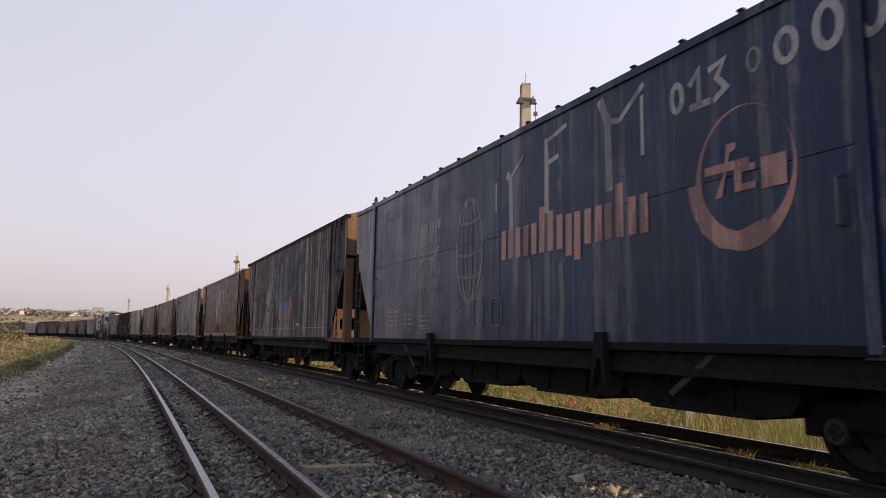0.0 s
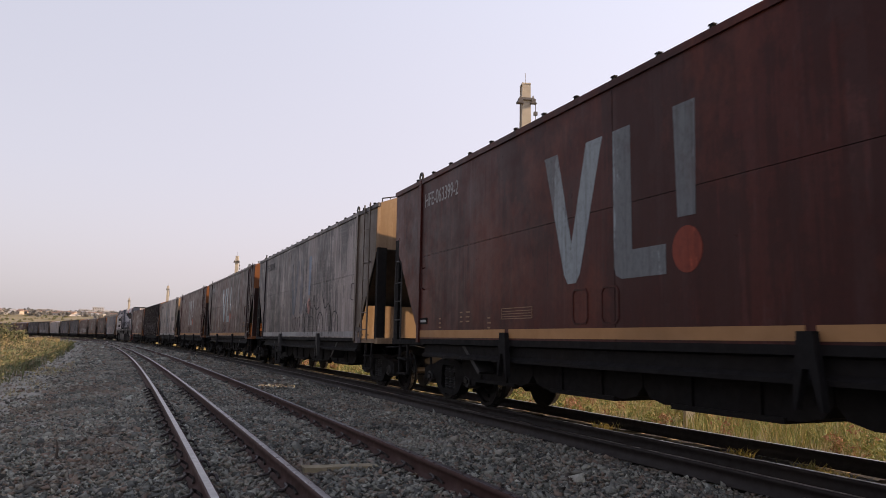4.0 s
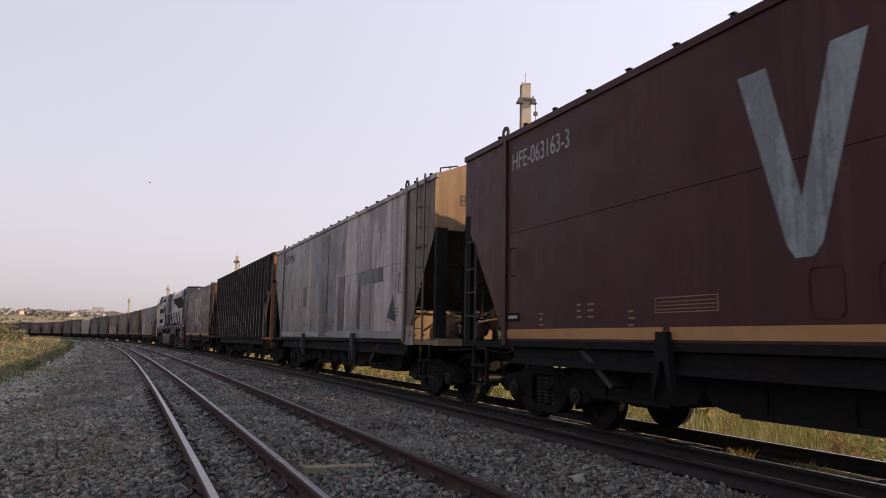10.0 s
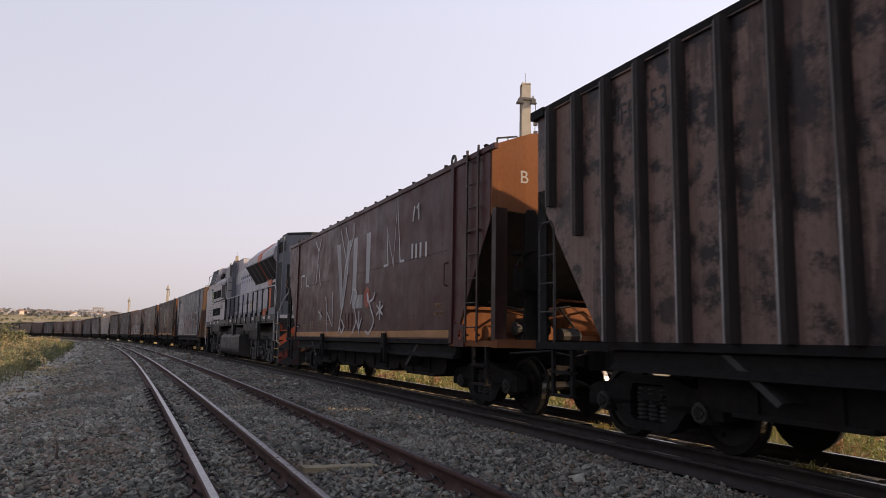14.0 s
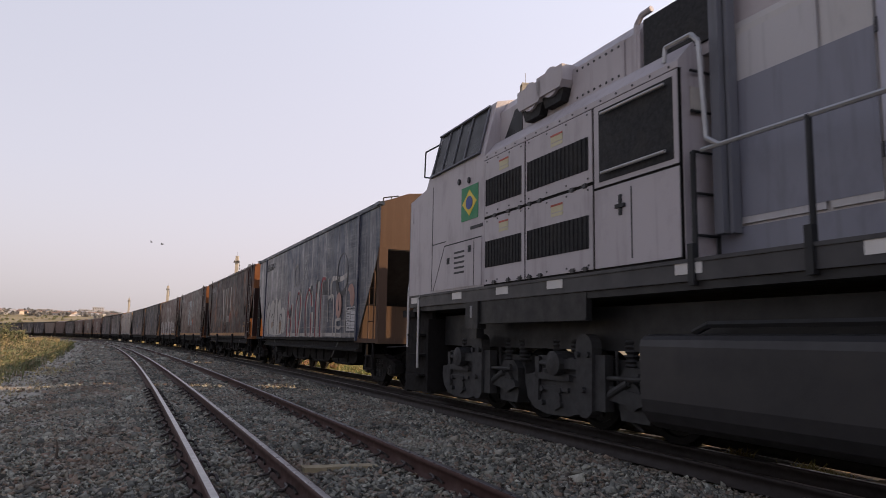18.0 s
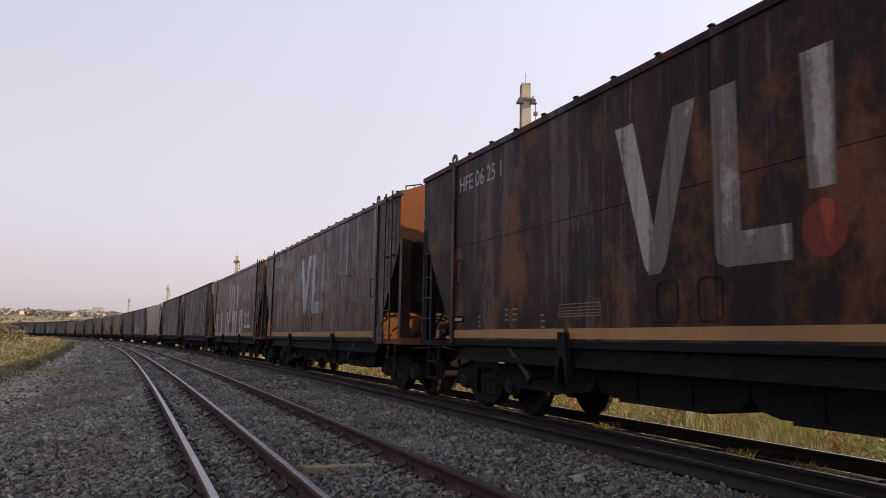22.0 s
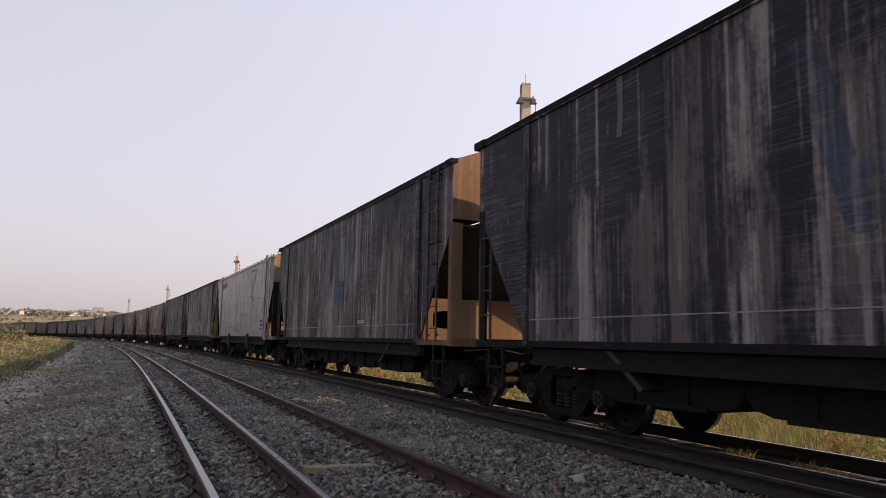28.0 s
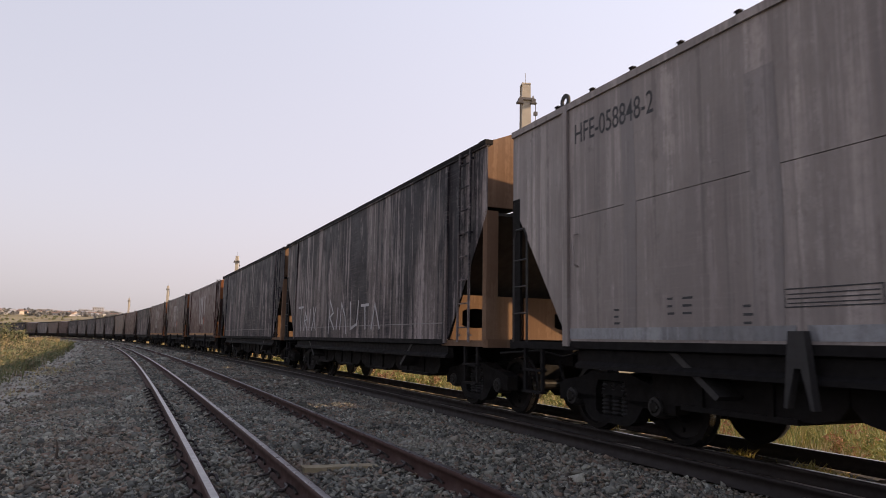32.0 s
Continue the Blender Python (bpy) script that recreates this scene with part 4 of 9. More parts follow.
    if spec.get("stripe"):
        part("stripe", "stripe", d_stripe, spec["stripe"], w, "painted stripe along the sill")
    bogie(w, PIVOT, front, near)
    bogie(w, -PIVOT, front, near)
    if spec.get("emblem"):
        emblem(w, body, *spec["emblem"])
    if spec.get("marks"):
        made = spec.get("made", ("DATA DE", "FABRICAÇÃO") if spec["paint"][0] == "b" else ())
        data_marks(w, spec["marks"], not made)
        for i, line in enumerate(made):
            letters(line, 0.1, spec["marks"], w, pose(4.62 - (0.02 if i == 1 else 0), -HW - 0.005, 1.62 - i * 0.14), "data_line", "small dark data line", width=(0.34, 0.38, 0.31)[i], bold=0.01)
    if spec.get("number"):
        letters(spec["number"], 0.34, spec.get("number_mat", "letter_light"), w, pose(-5.25, -HW - 0.005, 3.40), width=spec.get("number_width", 1.35))
    if spec.get("end_letter"):
        letters(spec["end_letter"], 0.27, spec.get("letter_mat", "letter_light"), w, pose(HL - DEEP + 0.024, -1.02, 3.42, 0, 0, 90), "end_letter")
    if spec["paint"].startswith(("brown", "red")) and near:
        plate = part("builder_plate", "builder_plate", lambda bm: box(bm, -5.36, -5.04, -HW - 0.012, -HW, 1.35, 1.46), "iron", w, "small dark builder's plate")
        part("plate_bar", "plate_bar", lambda bm: box(bm, -5.32, -5.08, -HW - 0.014, -HW - 0.011, 1.385, 1.425), "letter_light", plate, "pale bar of writing")
    if spec.get("extra"):
        spec["extra"](w)
    TRAIN.append((w, front + HL, PIVOT))
    return w


LIVE = {}                         # the livery of each wagon
TRAIN = []                        # (vehicle, place of its middle at the start, half the pivots' distance)

# ------------------------------------------------------------------ liveries
LIVERY = {
    "iron_brown": dict(base=(0.045, 0.020, 0.017), streak=(0.2, 0.12, 0.08), streaks=0.1, grime=(0.015, 0.012, 0.012), soot=0.5, seed=30),
    "brown_a": dict(spec=0.13, base=(0.0778, 0.027, 0.028), streak=(0.20, 0.18, 0.19), streaks=0.12, grime=(0.028, 0.015, 0.016), soot=0.5, seed=1, rust=0.1),
    "brown_b": dict(spec=0.13, veil=0.22, burn=0.3, rustcol=(0.13, 0.036, 0.024), base=(0.06, 0.0215, 0.0215), streak=(0.25, 0.215, 0.22), streaks=0.3, grime=(0.015, 0.011, 0.013), soot=0.7, seed=2, rust=0.35),
    "brown_c": dict(base=(0.05, 0.027, 0.028), streak=(0.2, 0.18, 0.19), streaks=0.3, grime=(0.014, 0.0125, 0.0145), soot=0.75, seed=4, rust=0.5, burn=0.8, rustcol=(0.19, 0.07, 0.032), spec=0.1, rough=0.42),
    "brown_d": dict(spec=0.13, base=(0.0778, 0.027, 0.028), streak=(0.12, 0.085, 0.085), streaks=0.15, grime=(0.035, 0.018, 0.018), soot=0.35, seed=5, rust=0.08),
    "red_a": dict(spec=0.13, base=(0.085, 0.024, 0.02), streak=(0.2, 0.16, 0.16), streaks=0.08, grime=(0.026, 0.011, 0.011), soot=0.5, seed=6, rust=0.3, burn=0.45, rustcol=(0.15, 0.042, 0.026)),
    "white_a": dict(soft=0.03, base=(0.33, 0.29, 0.272), streak=(0.49, 0.425, 0.4), streaks=0.6, veil=0.4, grime=(0.2, 0.172, 0.166), soot=0.6, seed=8, rust=0.12, scratch=0.15, rustcol=(0.27, 0.18, 0.13), rough=0.3),
    "white_b": dict(soft=0.015, veil=0.35, mottle=0.25, cover=-0.02, base=(0.225, 0.19, 0.183), streak=(0.5, 0.435, 0.42), streaks=0.25, grime=(0.07, 0.062, 0.067), soot=0.7, seed=9, rust=0.15, scratch=0.35, wash=(-1.5, 2.2, 0.85)),
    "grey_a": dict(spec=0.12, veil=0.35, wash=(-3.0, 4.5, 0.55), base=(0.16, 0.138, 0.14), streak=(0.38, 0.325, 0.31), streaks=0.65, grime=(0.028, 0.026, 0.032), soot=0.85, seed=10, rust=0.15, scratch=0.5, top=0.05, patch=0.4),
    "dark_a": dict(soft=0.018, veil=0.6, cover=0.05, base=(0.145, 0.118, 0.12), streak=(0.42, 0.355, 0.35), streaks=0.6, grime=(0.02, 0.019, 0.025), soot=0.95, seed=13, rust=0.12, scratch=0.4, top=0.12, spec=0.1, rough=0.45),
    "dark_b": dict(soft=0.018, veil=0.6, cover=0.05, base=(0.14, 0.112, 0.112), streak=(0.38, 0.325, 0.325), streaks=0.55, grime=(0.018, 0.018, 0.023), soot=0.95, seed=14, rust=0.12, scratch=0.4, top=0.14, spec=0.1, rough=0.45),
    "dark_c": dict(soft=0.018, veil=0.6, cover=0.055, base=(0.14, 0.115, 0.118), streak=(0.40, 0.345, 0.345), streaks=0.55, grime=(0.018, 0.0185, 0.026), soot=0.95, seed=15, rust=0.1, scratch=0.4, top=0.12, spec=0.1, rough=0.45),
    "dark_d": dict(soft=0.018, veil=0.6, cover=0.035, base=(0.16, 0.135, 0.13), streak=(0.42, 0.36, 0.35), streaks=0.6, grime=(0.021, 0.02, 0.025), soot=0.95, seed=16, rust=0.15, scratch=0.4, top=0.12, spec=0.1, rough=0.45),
    "ribbed": dict(mottle=0.95, cover=-0.04, base=(0.21, 0.137, 0.117), streak=(0.2, 0.15, 0.135), streaks=0.15, burn=0.3, grime=(0.013, 0.0115, 0.014), soot=0.6, seed=17, rust=0.3, scratch=0.1, rustcol=(0.12, 0.066, 0.055), spec=0.2),
    # ribs: shade painted into the web, caught light into the edge strip
    "rib_web": dict(base=(0.05, 0.037, 0.034), streak=(0.13, 0.105, 0.098), streaks=0.25, grime=(0.015, 0.0135, 0.015), soot=0.6, seed=31, rust=0.4, spec=0.12, rough=0.5),
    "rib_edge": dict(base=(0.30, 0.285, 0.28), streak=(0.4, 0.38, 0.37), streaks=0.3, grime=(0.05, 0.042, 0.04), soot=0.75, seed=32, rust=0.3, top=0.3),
    "soot_band": dict(base=(0.062, 0.057, 0.066), streak=(0.26, 0.235, 0.235), streaks=0.25, grime=(0.032, 0.03, 0.036), soot=0.6, seed=33, rust=0.05, scratch=0.3),
    "end_dull": dict(base=(0.06, 0.045, 0.038), streak=(0.12, 0.09, 0.07), streaks=0.2, grime=(0.03, 0.023, 0.02), soot=0.5, seed=35),
    # navy_a: the wash paints in a grey sheen seen at grazing angles
    "navy_a": dict(wash=(2.5, -5.5, 0.65), base=(0.010, 0.029, 0.085), streak=(0.27, 0.24, 0.255), streaks=0.28, spec=0.3, rough=0.34, dent=0.5, grime=(0.011, 0.016, 0.032), soot=0.5, seed=18, rust=0.15),
    "navy_b": dict(wash=(2.5, -6.0, 0.65), base=(0.014, 0.029, 0.072), streak=(0.40, 0.375, 0.375), streaks=0.35, grime=(0.016, 0.02, 0.03), soot=0.5, seed=19, rust=0.1, scratch=0.6),
    "navy_end": dict(base=(0.035, 0.05, 0.075), streak=(0.12, 0.12, 0.13), streaks=0.2, grime=(0.02, 0.022, 0.028), soot=0.3, seed=20),
    "bay_tan": dict(base=(0.15, 0.118, 0.095), streak=(0.22, 0.18, 0.15), streaks=0.3, grime=(0.06, 0.045, 0.038), soot=0.5, seed=26, rust=0.15),
    "end_pale": dict(base=(0.1, 0.066, 0.05), streak=(0.16, 0.115, 0.09), streaks=0.12, grime=(0.085, 0.056, 0.042), soot=0.3, seed=28, rust=0.2),
    "end_brown": dict(base=(0.20, 0.088, 0.042), streak=(0.18, 0.09, 0.06), streaks=0.1, grime=(0.10, 0.04, 0.025), soot=0.25, seed=21, rust=0.1),
    "end_tan": dict(base=(0.25, 0.178, 0.118), streak=(0.42, 0.33, 0.25), streaks=0.25, grime=(0.17, 0.11, 0.075), soot=0.3, seed=22, rust=0.15),
    "end_ochre": dict(base=(0.21, 0.137, 0.092), streak=(0.3, 0.2, 0.14), streaks=0.2, grime=(0.12, 0.072, 0.048), soot=0.5, seed=23, rust=0.25),
    "end_dark": dict(base=(0.30, 0.15, 0.075), streak=(0.42, 0.26, 0.17), streaks=0.2, grime=(0.07, 0.04, 0.03), soot=0.55, seed=24, rust=0.3),
}
for key, kw in LIVERY.items():
    if key.startswith("end_"):
        kw.update(dent=0.12, spec=0.06, rough=0.8)
    elif key != "iron_brown":
        kw.update(base=tuple(v * 0.92 for v in kw["base"]), streak=tuple(v * 1.05 for v in kw["streak"]))
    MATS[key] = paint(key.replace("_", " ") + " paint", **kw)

INK = {"sea": (0.075, 0.2, 0.28), "smoke": (0.25, 0.225, 0.22), "rusty": (0.12, 0.035, 0.03), "worn": (0.13, 0.17, 0.22), "cream": (0.44, 0.41, 0.385), "bare": (0.30, 0.275, 0.27), "slate": (0.055, 0.072, 0.11), "faded": (0.085, 0.15, 0.23), "haze": (0.13, 0.125, 0.14), "teal": (0.31, 0.355, 0.38), "blue": (0.035, 0.135, 0.27), "grey": (0.36, 0.36, 0.375), "red": (0.45, 0.09, 0.05), "pink": (0.46, 0.25, 0.21), "chalk": (0.42, 0.41, 0.42), "black": (0.02, 0.02, 0.022)}


def over(livery, ink):
    """Lettering paint that has weathered together with the livery under it."""
    key = livery + " " + ink
    if key not in MATS:
        kw = dict(LIVERY[livery])
        base = INK[ink]
        kw.update(base=base, streaks=kw.get("streaks", 0.4) * 0.45, rust=kw.get("rust", 0.1) * 0.6, soot=min(kw.get("soot", 0.4), 0.6), veil=kw.get("veil", 0.0) * 0.5, burn=kw.get("burn", 0.0) * 0.3, mottle=kw.get("mottle", 0.0) * 0.6)
        if ink == "sea":
            kw.update(spec=0.5, rough=0.26)
        MATS[key] = paint("lettering on " + key, **kw)
    return MATS[key]


def bars(w, name, key, rows, mat, label, y=-HW - 0.005, width=0.0, pieces=()):
    """Unreadable or private writing: plain bars (boxes of x0, x1, z0, z1) or painted lines of a width."""
    if name == "data_lettering" or name == "placard_lines":
        def draw(bm):
            for x0, x1, z0, z1 in pieces:
                box(bm, x0, x1, y - 0.002, y, z0, z1)
        tagged(part(name, key, draw, mat, w, label), kind="stuff")
        return
    for i, (x0, x1, z0, z1) in enumerate(pieces):
        part(name, "%s_p%d" % (key, i), lambda bm: box(bm, x0, x1, y - 0.002, y, z0, z1), mat, w, label)
    for i, row in enumerate(rows):
        part(name[:-1] if name.endswith("lines") else name, "%s_r%d" % (key, i), lambda bm: strokes(bm, [row], width, y - 0.0007 * i), mat, w, label)


def x_navy(w):
    # a salmon word, a globe outline, a ring with a thick lower rim, old brush strokes and figures above
    salmon, chalk = over("navy_a", "pink"), over("navy_a", "chalk")
    # the operator's word as plain upright bars: x, lower and upper edge
    x = 0.06
    for i, (step, z0, z1) in enumerate(((0.19, 0, 0.4), (0.19, 0, 0.4), (0.2, 0, 0.4), (0.2, 0, 0.4), (0.19, 0, 0.4), (0.19, 0, 0.58), (0.2, 0, 0.5), (0.19, 0, 0.42), (0.17, -0.1, 0.4), (0.2, -0.16, 0.4), (0.2, 0, 0.4), (0.17, 0, 0.4), (0.19, 0, 0.4), (0.2, 0, 0.58), (0.18, 0, 0.4), (0.15, 0, 0.4))):
        bars(w, "word_bar", "w0_word%d" % i, [], salmon, "salmon bar of a painted word", pieces=[(x, x + 0.125, 2.19 + z0, 2.19 + z1)])
        x += step
    for i, rx in enumerate((0.43, 0.26, 0.09)):
        pts = ellipse(-0.95, 2.45, rx, 0.79, 24)
        bars(w, "globe_ring", "w0_globe%d" % i, [pts + pts[:1]], over("navy_a", "haze") if i == 2 else over("navy_a", "bare"), "faint ring of a globe outline", width=0.045, y=-HW - 0.004 - i * 0.0008)
    for i, (z, r) in enumerate(((2.02, 0.35), (2.36, 0.42), (2.85, 0.36))):
        bars(w, "globe_band", "w0_band%d" % i, [[(-0.95 - r, z + 0.04), (-0.95, z), (-0.95 + r, z + 0.04)]], over("navy_a", "bare"), "faint cross band of a globe outline", width=0.035, y=-HW - 0.007)
    def hoop(bm):
        k = 40
        slab_with_hole(bm, ellipse(4.22, 2.5, 0.53, 0.63, k), [(p[0] + 0.02, p[1] + 0.075) for p in ellipse(4.22, 2.5, 0.485, 0.54, k)], -HW - 0.006, -HW)
        prism(bm, [(3.58, 2.52), (3.76, 2.54), (3.78, 2.36), (3.9, 2.14), (4.15, 2.04), (4.45, 2.12), (4.42, 1.98), (4.2, 1.88), (3.95, 1.92), (3.75, 2.08), (3.64, 2.28)], -HW - 0.007, -HW)
    part("hoop_mark", "w0_hoop", hoop, salmon, w, "faded round mark with a thick lower rim")
    for i, pts in enumerate(([(3.92, 2.36), (4.0, 2.36), (4.06, 2.82), (4.16, 2.82), (4.16, 2.76), (4.1, 2.74)], [(3.8, 2.58), (4.3, 2.58), (4.3, 2.66), (3.8, 2.66)], [(4.14, 2.38), (4.36, 2.38), (4.36, 2.44), (4.22, 2.44), (4.22, 2.54), (4.36, 2.54), (4.36, 2.6), (4.14, 2.6)], [(4.42, 2.36), (4.66, 2.36), (4.66, 2.62), (4.42, 2.62)])):
        part("logo_bar", "w0_logo%d" % i, lambda bm: prism(bm, pts, -HW - 0.009 - i * 0.001, -HW - 0.008), salmon, w, "salmon bar across the round mark")
    def ringed(x, z, rx, rz):
        p = ellipse(x, z, rx, rz, 16)
        return p + p[:1]
    for i, (row, width) in enumerate(((ringed(3.48, 3.42, 0.07, 0.13), 0.06), ([(3.66, 3.5), (3.76, 3.6), (3.76, 3.28)], 0.07), ([(3.66, 3.27), (3.88, 3.27)], 0.07), ([(3.9, 3.56), (4.06, 3.6), (3.98, 3.46), (4.08, 3.34), (3.94, 3.26)], 0.06), (ringed(4.38, 3.48, 0.06, 0.1), 0.03), (ringed(4.70, 3.48, 0.09, 0.13), 0.06), (ringed(5.07, 3.5, 0.1, 0.17), 0.07), (ringed(5.4, 3.5, 0.1, 0.2), 0.07))):
        bars(w, "painted_figure", "w0_fig%d" % i, [row], chalk, "hand-painted light figure", width=width)
    for i, (row, width) in enumerate((([(0.22, 3.35), (0.3, 3.3), (0.34, 2.25)], 0.10), ([(0.3, 3.3), (0.62, 3.52)], 0.05), ([(1.2, 3.6), (1.2, 2.7)], 0.09), ([(1.2, 3.58), (1.62, 3.68)], 0.06), ([(1.2, 3.3), (1.45, 3.34)], 0.06), ([(2.3, 3.75), (2.42, 3.5), (2.44, 2.75)], 0.12), ([(2.42, 3.5), (2.62, 3.45), (3.0, 3.72)], 0.06), ([(-0.1, 3.3), (-0.1, 2.9)], 0.05), ([(2.98, 3.6), (2.98, 3.0)], 0.05))):
        bars(w, "brush_stroke", "w0_brush%d" % i, [row], chalk, "chalky old brush stroke", width=width)
    for i, (x, z0, z1, width) in enumerate(((0.75, 1.15, 2.1, 0.14), (1.5, 1.15, 2.0, 0.10))):
        bars(w, "pale_run", "w0_run%d" % i, [[(x, z1), (x + 0.03, (z0 + z1) / 2), (x, z0)]], over("navy_a", "haze"), "pale run-down stain", width=width, y=-HW - 0.003)
    cream = over("navy_a", "bare")
    # the owner's initials, its slanted rail sign and its two lines as plain shapes
    for i, (x0, x1, z0, z1) in enumerate([(-2.86 + k * 0.105, -2.78 + k * 0.105, 2.71, 3.09) for k in range(3)] + [(-2.51, -2.43, 2.71, 3.09), (-2.41, -2.29, 2.71, 3.09), (-2.25, -2.17, 2.71, 3.09), (-2.15, -2.03, 2.95, 3.09), (-2.15, -2.03, 2.71, 2.82)]):
        bars(w, "initial_bar", "w0_initial%d" % i, [], cream, "pale block of the owner's initials", pieces=[(x0, x1, z0, z1)])
    for i, (a, b, width) in enumerate((((-2.88, 2.36), (-2.5, 2.64), 0.05), ((-2.4, 2.36), (-2.1, 2.64), 0.05), ((-2.9, 2.46), (-2.25, 2.46), 0.04), ((-2.8, 2.56), (-2.15, 2.56), 0.04))):
        bars(w, "rail_sign_bar", "w0_sign%d" % i, [[a, b]], cream, "pale bar of a slanted rail sign", width=width)
    for row, (x0, z0, z1, n, step) in enumerate(((-2.73, 2.13, 2.26, 6, 0.085), (-2.85, 1.88, 2.0, 4, 0.062), (-2.56, 1.88, 2.0, 7, 0.068))):
        for k in range(n):
            bars(w, "line_bar", "w0_line%d_%d" % (row, k), [], cream, "small pale upright bar of writing", pieces=[(x0 + k * step, x0 + k * step + step * 0.64, z0, z1 - 0.03 * (k % 2))])
    bars(w, "data_lettering", "w0_data", [], cream, "rows of small data lettering", pieces=[(x0, x1, z - r * 0.087, z - r * 0.087 + 0.032) for x0, x1, z, n in ((-4.5, -4.2, 1.59, 4), (-4.11, -3.95, 1.59, 4), (-3.61, -3.5, 1.52, 3), (-3.42, -3.2, 1.52, 3), (-2.84, -2.66, 1.48, 3), (-2.62, -2.45, 1.48, 3), (-5.08, -4.9, 1.62, 1), (-5.08, -4.94, 1.52, 1), (-5.09, -4.88, 1.42, 1)) for r in range(n)])
    bars(w, "data_frame_bar", "w0_frame", [], cream, "thin pale bar of a data frame", pieces=[(-5.15, -4.83, 1.685, 1.695), (-5.15, -4.83, 1.335, 1.345), (-5.15, -5.14, 1.345, 1.685), (-4.84, -4.83, 1.345, 1.685), (-2.88, -2.42, 1.545, 1.555), (-2.88, -2.42, 1.27, 1.28)])


def x_faint_blue(w):
    emblem(w, LIVE[w.name], "blue", "red", dz=0.13)


def x_fainter(w):
    emblem(w, LIVE[w.name], "blue", None, "slate", 0.13)
    bare = over(LIVE[w.name], "bare")
    bars(w, "bare_strip", LIVE[w.name] + "_bare", [], bare, "pale strip beside the faded mark", y=-HW - 0.003, pieces=[(0.42, 0.76, 2.44, 3.5)])
    bars(w, "angle_foot", LIVE[w.name] + "_foot", [], over(LIVE[w.name], "blue"), "brighter blue foot of the mark", y=-HW - 0.006, pieces=[(0.2, 0.74, 1.9, 2.3)])
    part("dot_mark", LIVE[w.name] + "_dot", lambda bm: prism(bm, ellipse(1.04, 2.13, 0.13, 0.22, 24), -HW - 0.004, -HW), over(LIVE[w.name], "rusty"), w, "dull red faded dot")
    bars(w, "white_patch", LIVE[w.name] + "_patch", [], "letter_light", "small white patch", pieces=[(1.94, 2.4, 1.41, 1.49)])
    bars(w, "pale_run", LIVE[w.name] + "_run", [[(-3.42, 4.0), (-3.4, 3.6), (-3.43, 3.3)]], bare, "pale run below the roof", width=0.09, y=-HW - 0.003)


def x_w1(w):
    x_faint_blue(w)
    rng = random.Random(6)
    for i, (x, z0, z1, width) in enumerate(((-5.2, 1.25, 3.3, 0.3), (-4.85, 1.25, 3.35, 0.22), (-4.5, 1.25, 3.2, 0.3), (-4.15, 1.25, 3.3, 0.16), (-3.8, 1.22, 3.15, 0.2), (-3.5, 1.2, 2.6, 0.14), (-2.75, 1.3, 2.4, 0.2), (-2.2, 1.28, 2.78, 0.34), (-2.17, 2.95, 3.75, 0.14), (-1.85, 1.4, 2.75, 0.2), (-1.45, 1.3, 2.1, 0.16),
                                            (-0.93, 1.95, 2.62, 0.34), (-0.47, 1.7, 3.4, 0.16), (-0.75, 1.25, 1.7, 0.3), (0.35, 2.4, 3.6, 0.18))):
        bars(w, "bare_strip", "w1_bare%d" % i, [[(x, z0), (x + rng.uniform(-0.05, 0.05), (z0 + z1) / 2), (x + rng.uniform(-0.05, 0.05), z1)]], over("dark_a", "bare"), "pale strip between black sprayed strokes", width=width, y=-HW - 0.003)
    rows = ([(-5.25, 1.3), (-5.09, 3.28), (-4.47, 2.41), (-3.96, 2.66), (-4.15, 1.49)], [(-3.84, 2.85), (-3.3, 1.47), (-2.9, 2.27), (-2.46, 1.28)], [(-2.69, 2.25), (-2.28, 1.96), (-1.92, 2.26), (-1.4, 2.29)], [(-1.9, 1.32), (-1.57, 2.07), (-1.31, 1.42), (-1.16, 2.11)], [(-1.0, 1.42), (-0.78, 1.78), (-0.43, 1.55), (-0.57, 1.26)],
            [(-5.04, 2.46), (-3.02, 2.65)], [(-4.7, 1.3), (-4.4, 2.2)], [(-3.6, 1.35), (-3.1, 2.5)])
    bars(w, "spray_lines", "w1_tag", rows, "black_spray", "black sprayed scrawl", width=0.085)
    bars(w, "white_patch", "w1_patch", [], "letter_light", "small white patches", pieces=[(1.89, 2.36, 1.42, 1.50), (-0.45, -0.1, 1.3, 1.34)])


def arc_rows(pts, n=6):
    """A smooth line through points."""
    out = []
    for i in range(len(pts) - 1):
        p0, p1, p2, p3 = pts[max(i - 1, 0)], pts[i], pts[i + 1], pts[min(i + 2, len(pts) - 1)]
        for k in range(n):
            t = k / n
            out.append(tuple(0.5 * (2 * p1[j] + (p2[j] - p0[j]) * t + (2 * p0[j] - 5 * p1[j] + 4 * p2[j] - p3[j]) * t * t + (3 * p1[j] - p0[j] - 3 * p2[j] + p3[j]) * t ** 3) for j in (0, 1)))
    return out + [pts[-1]]


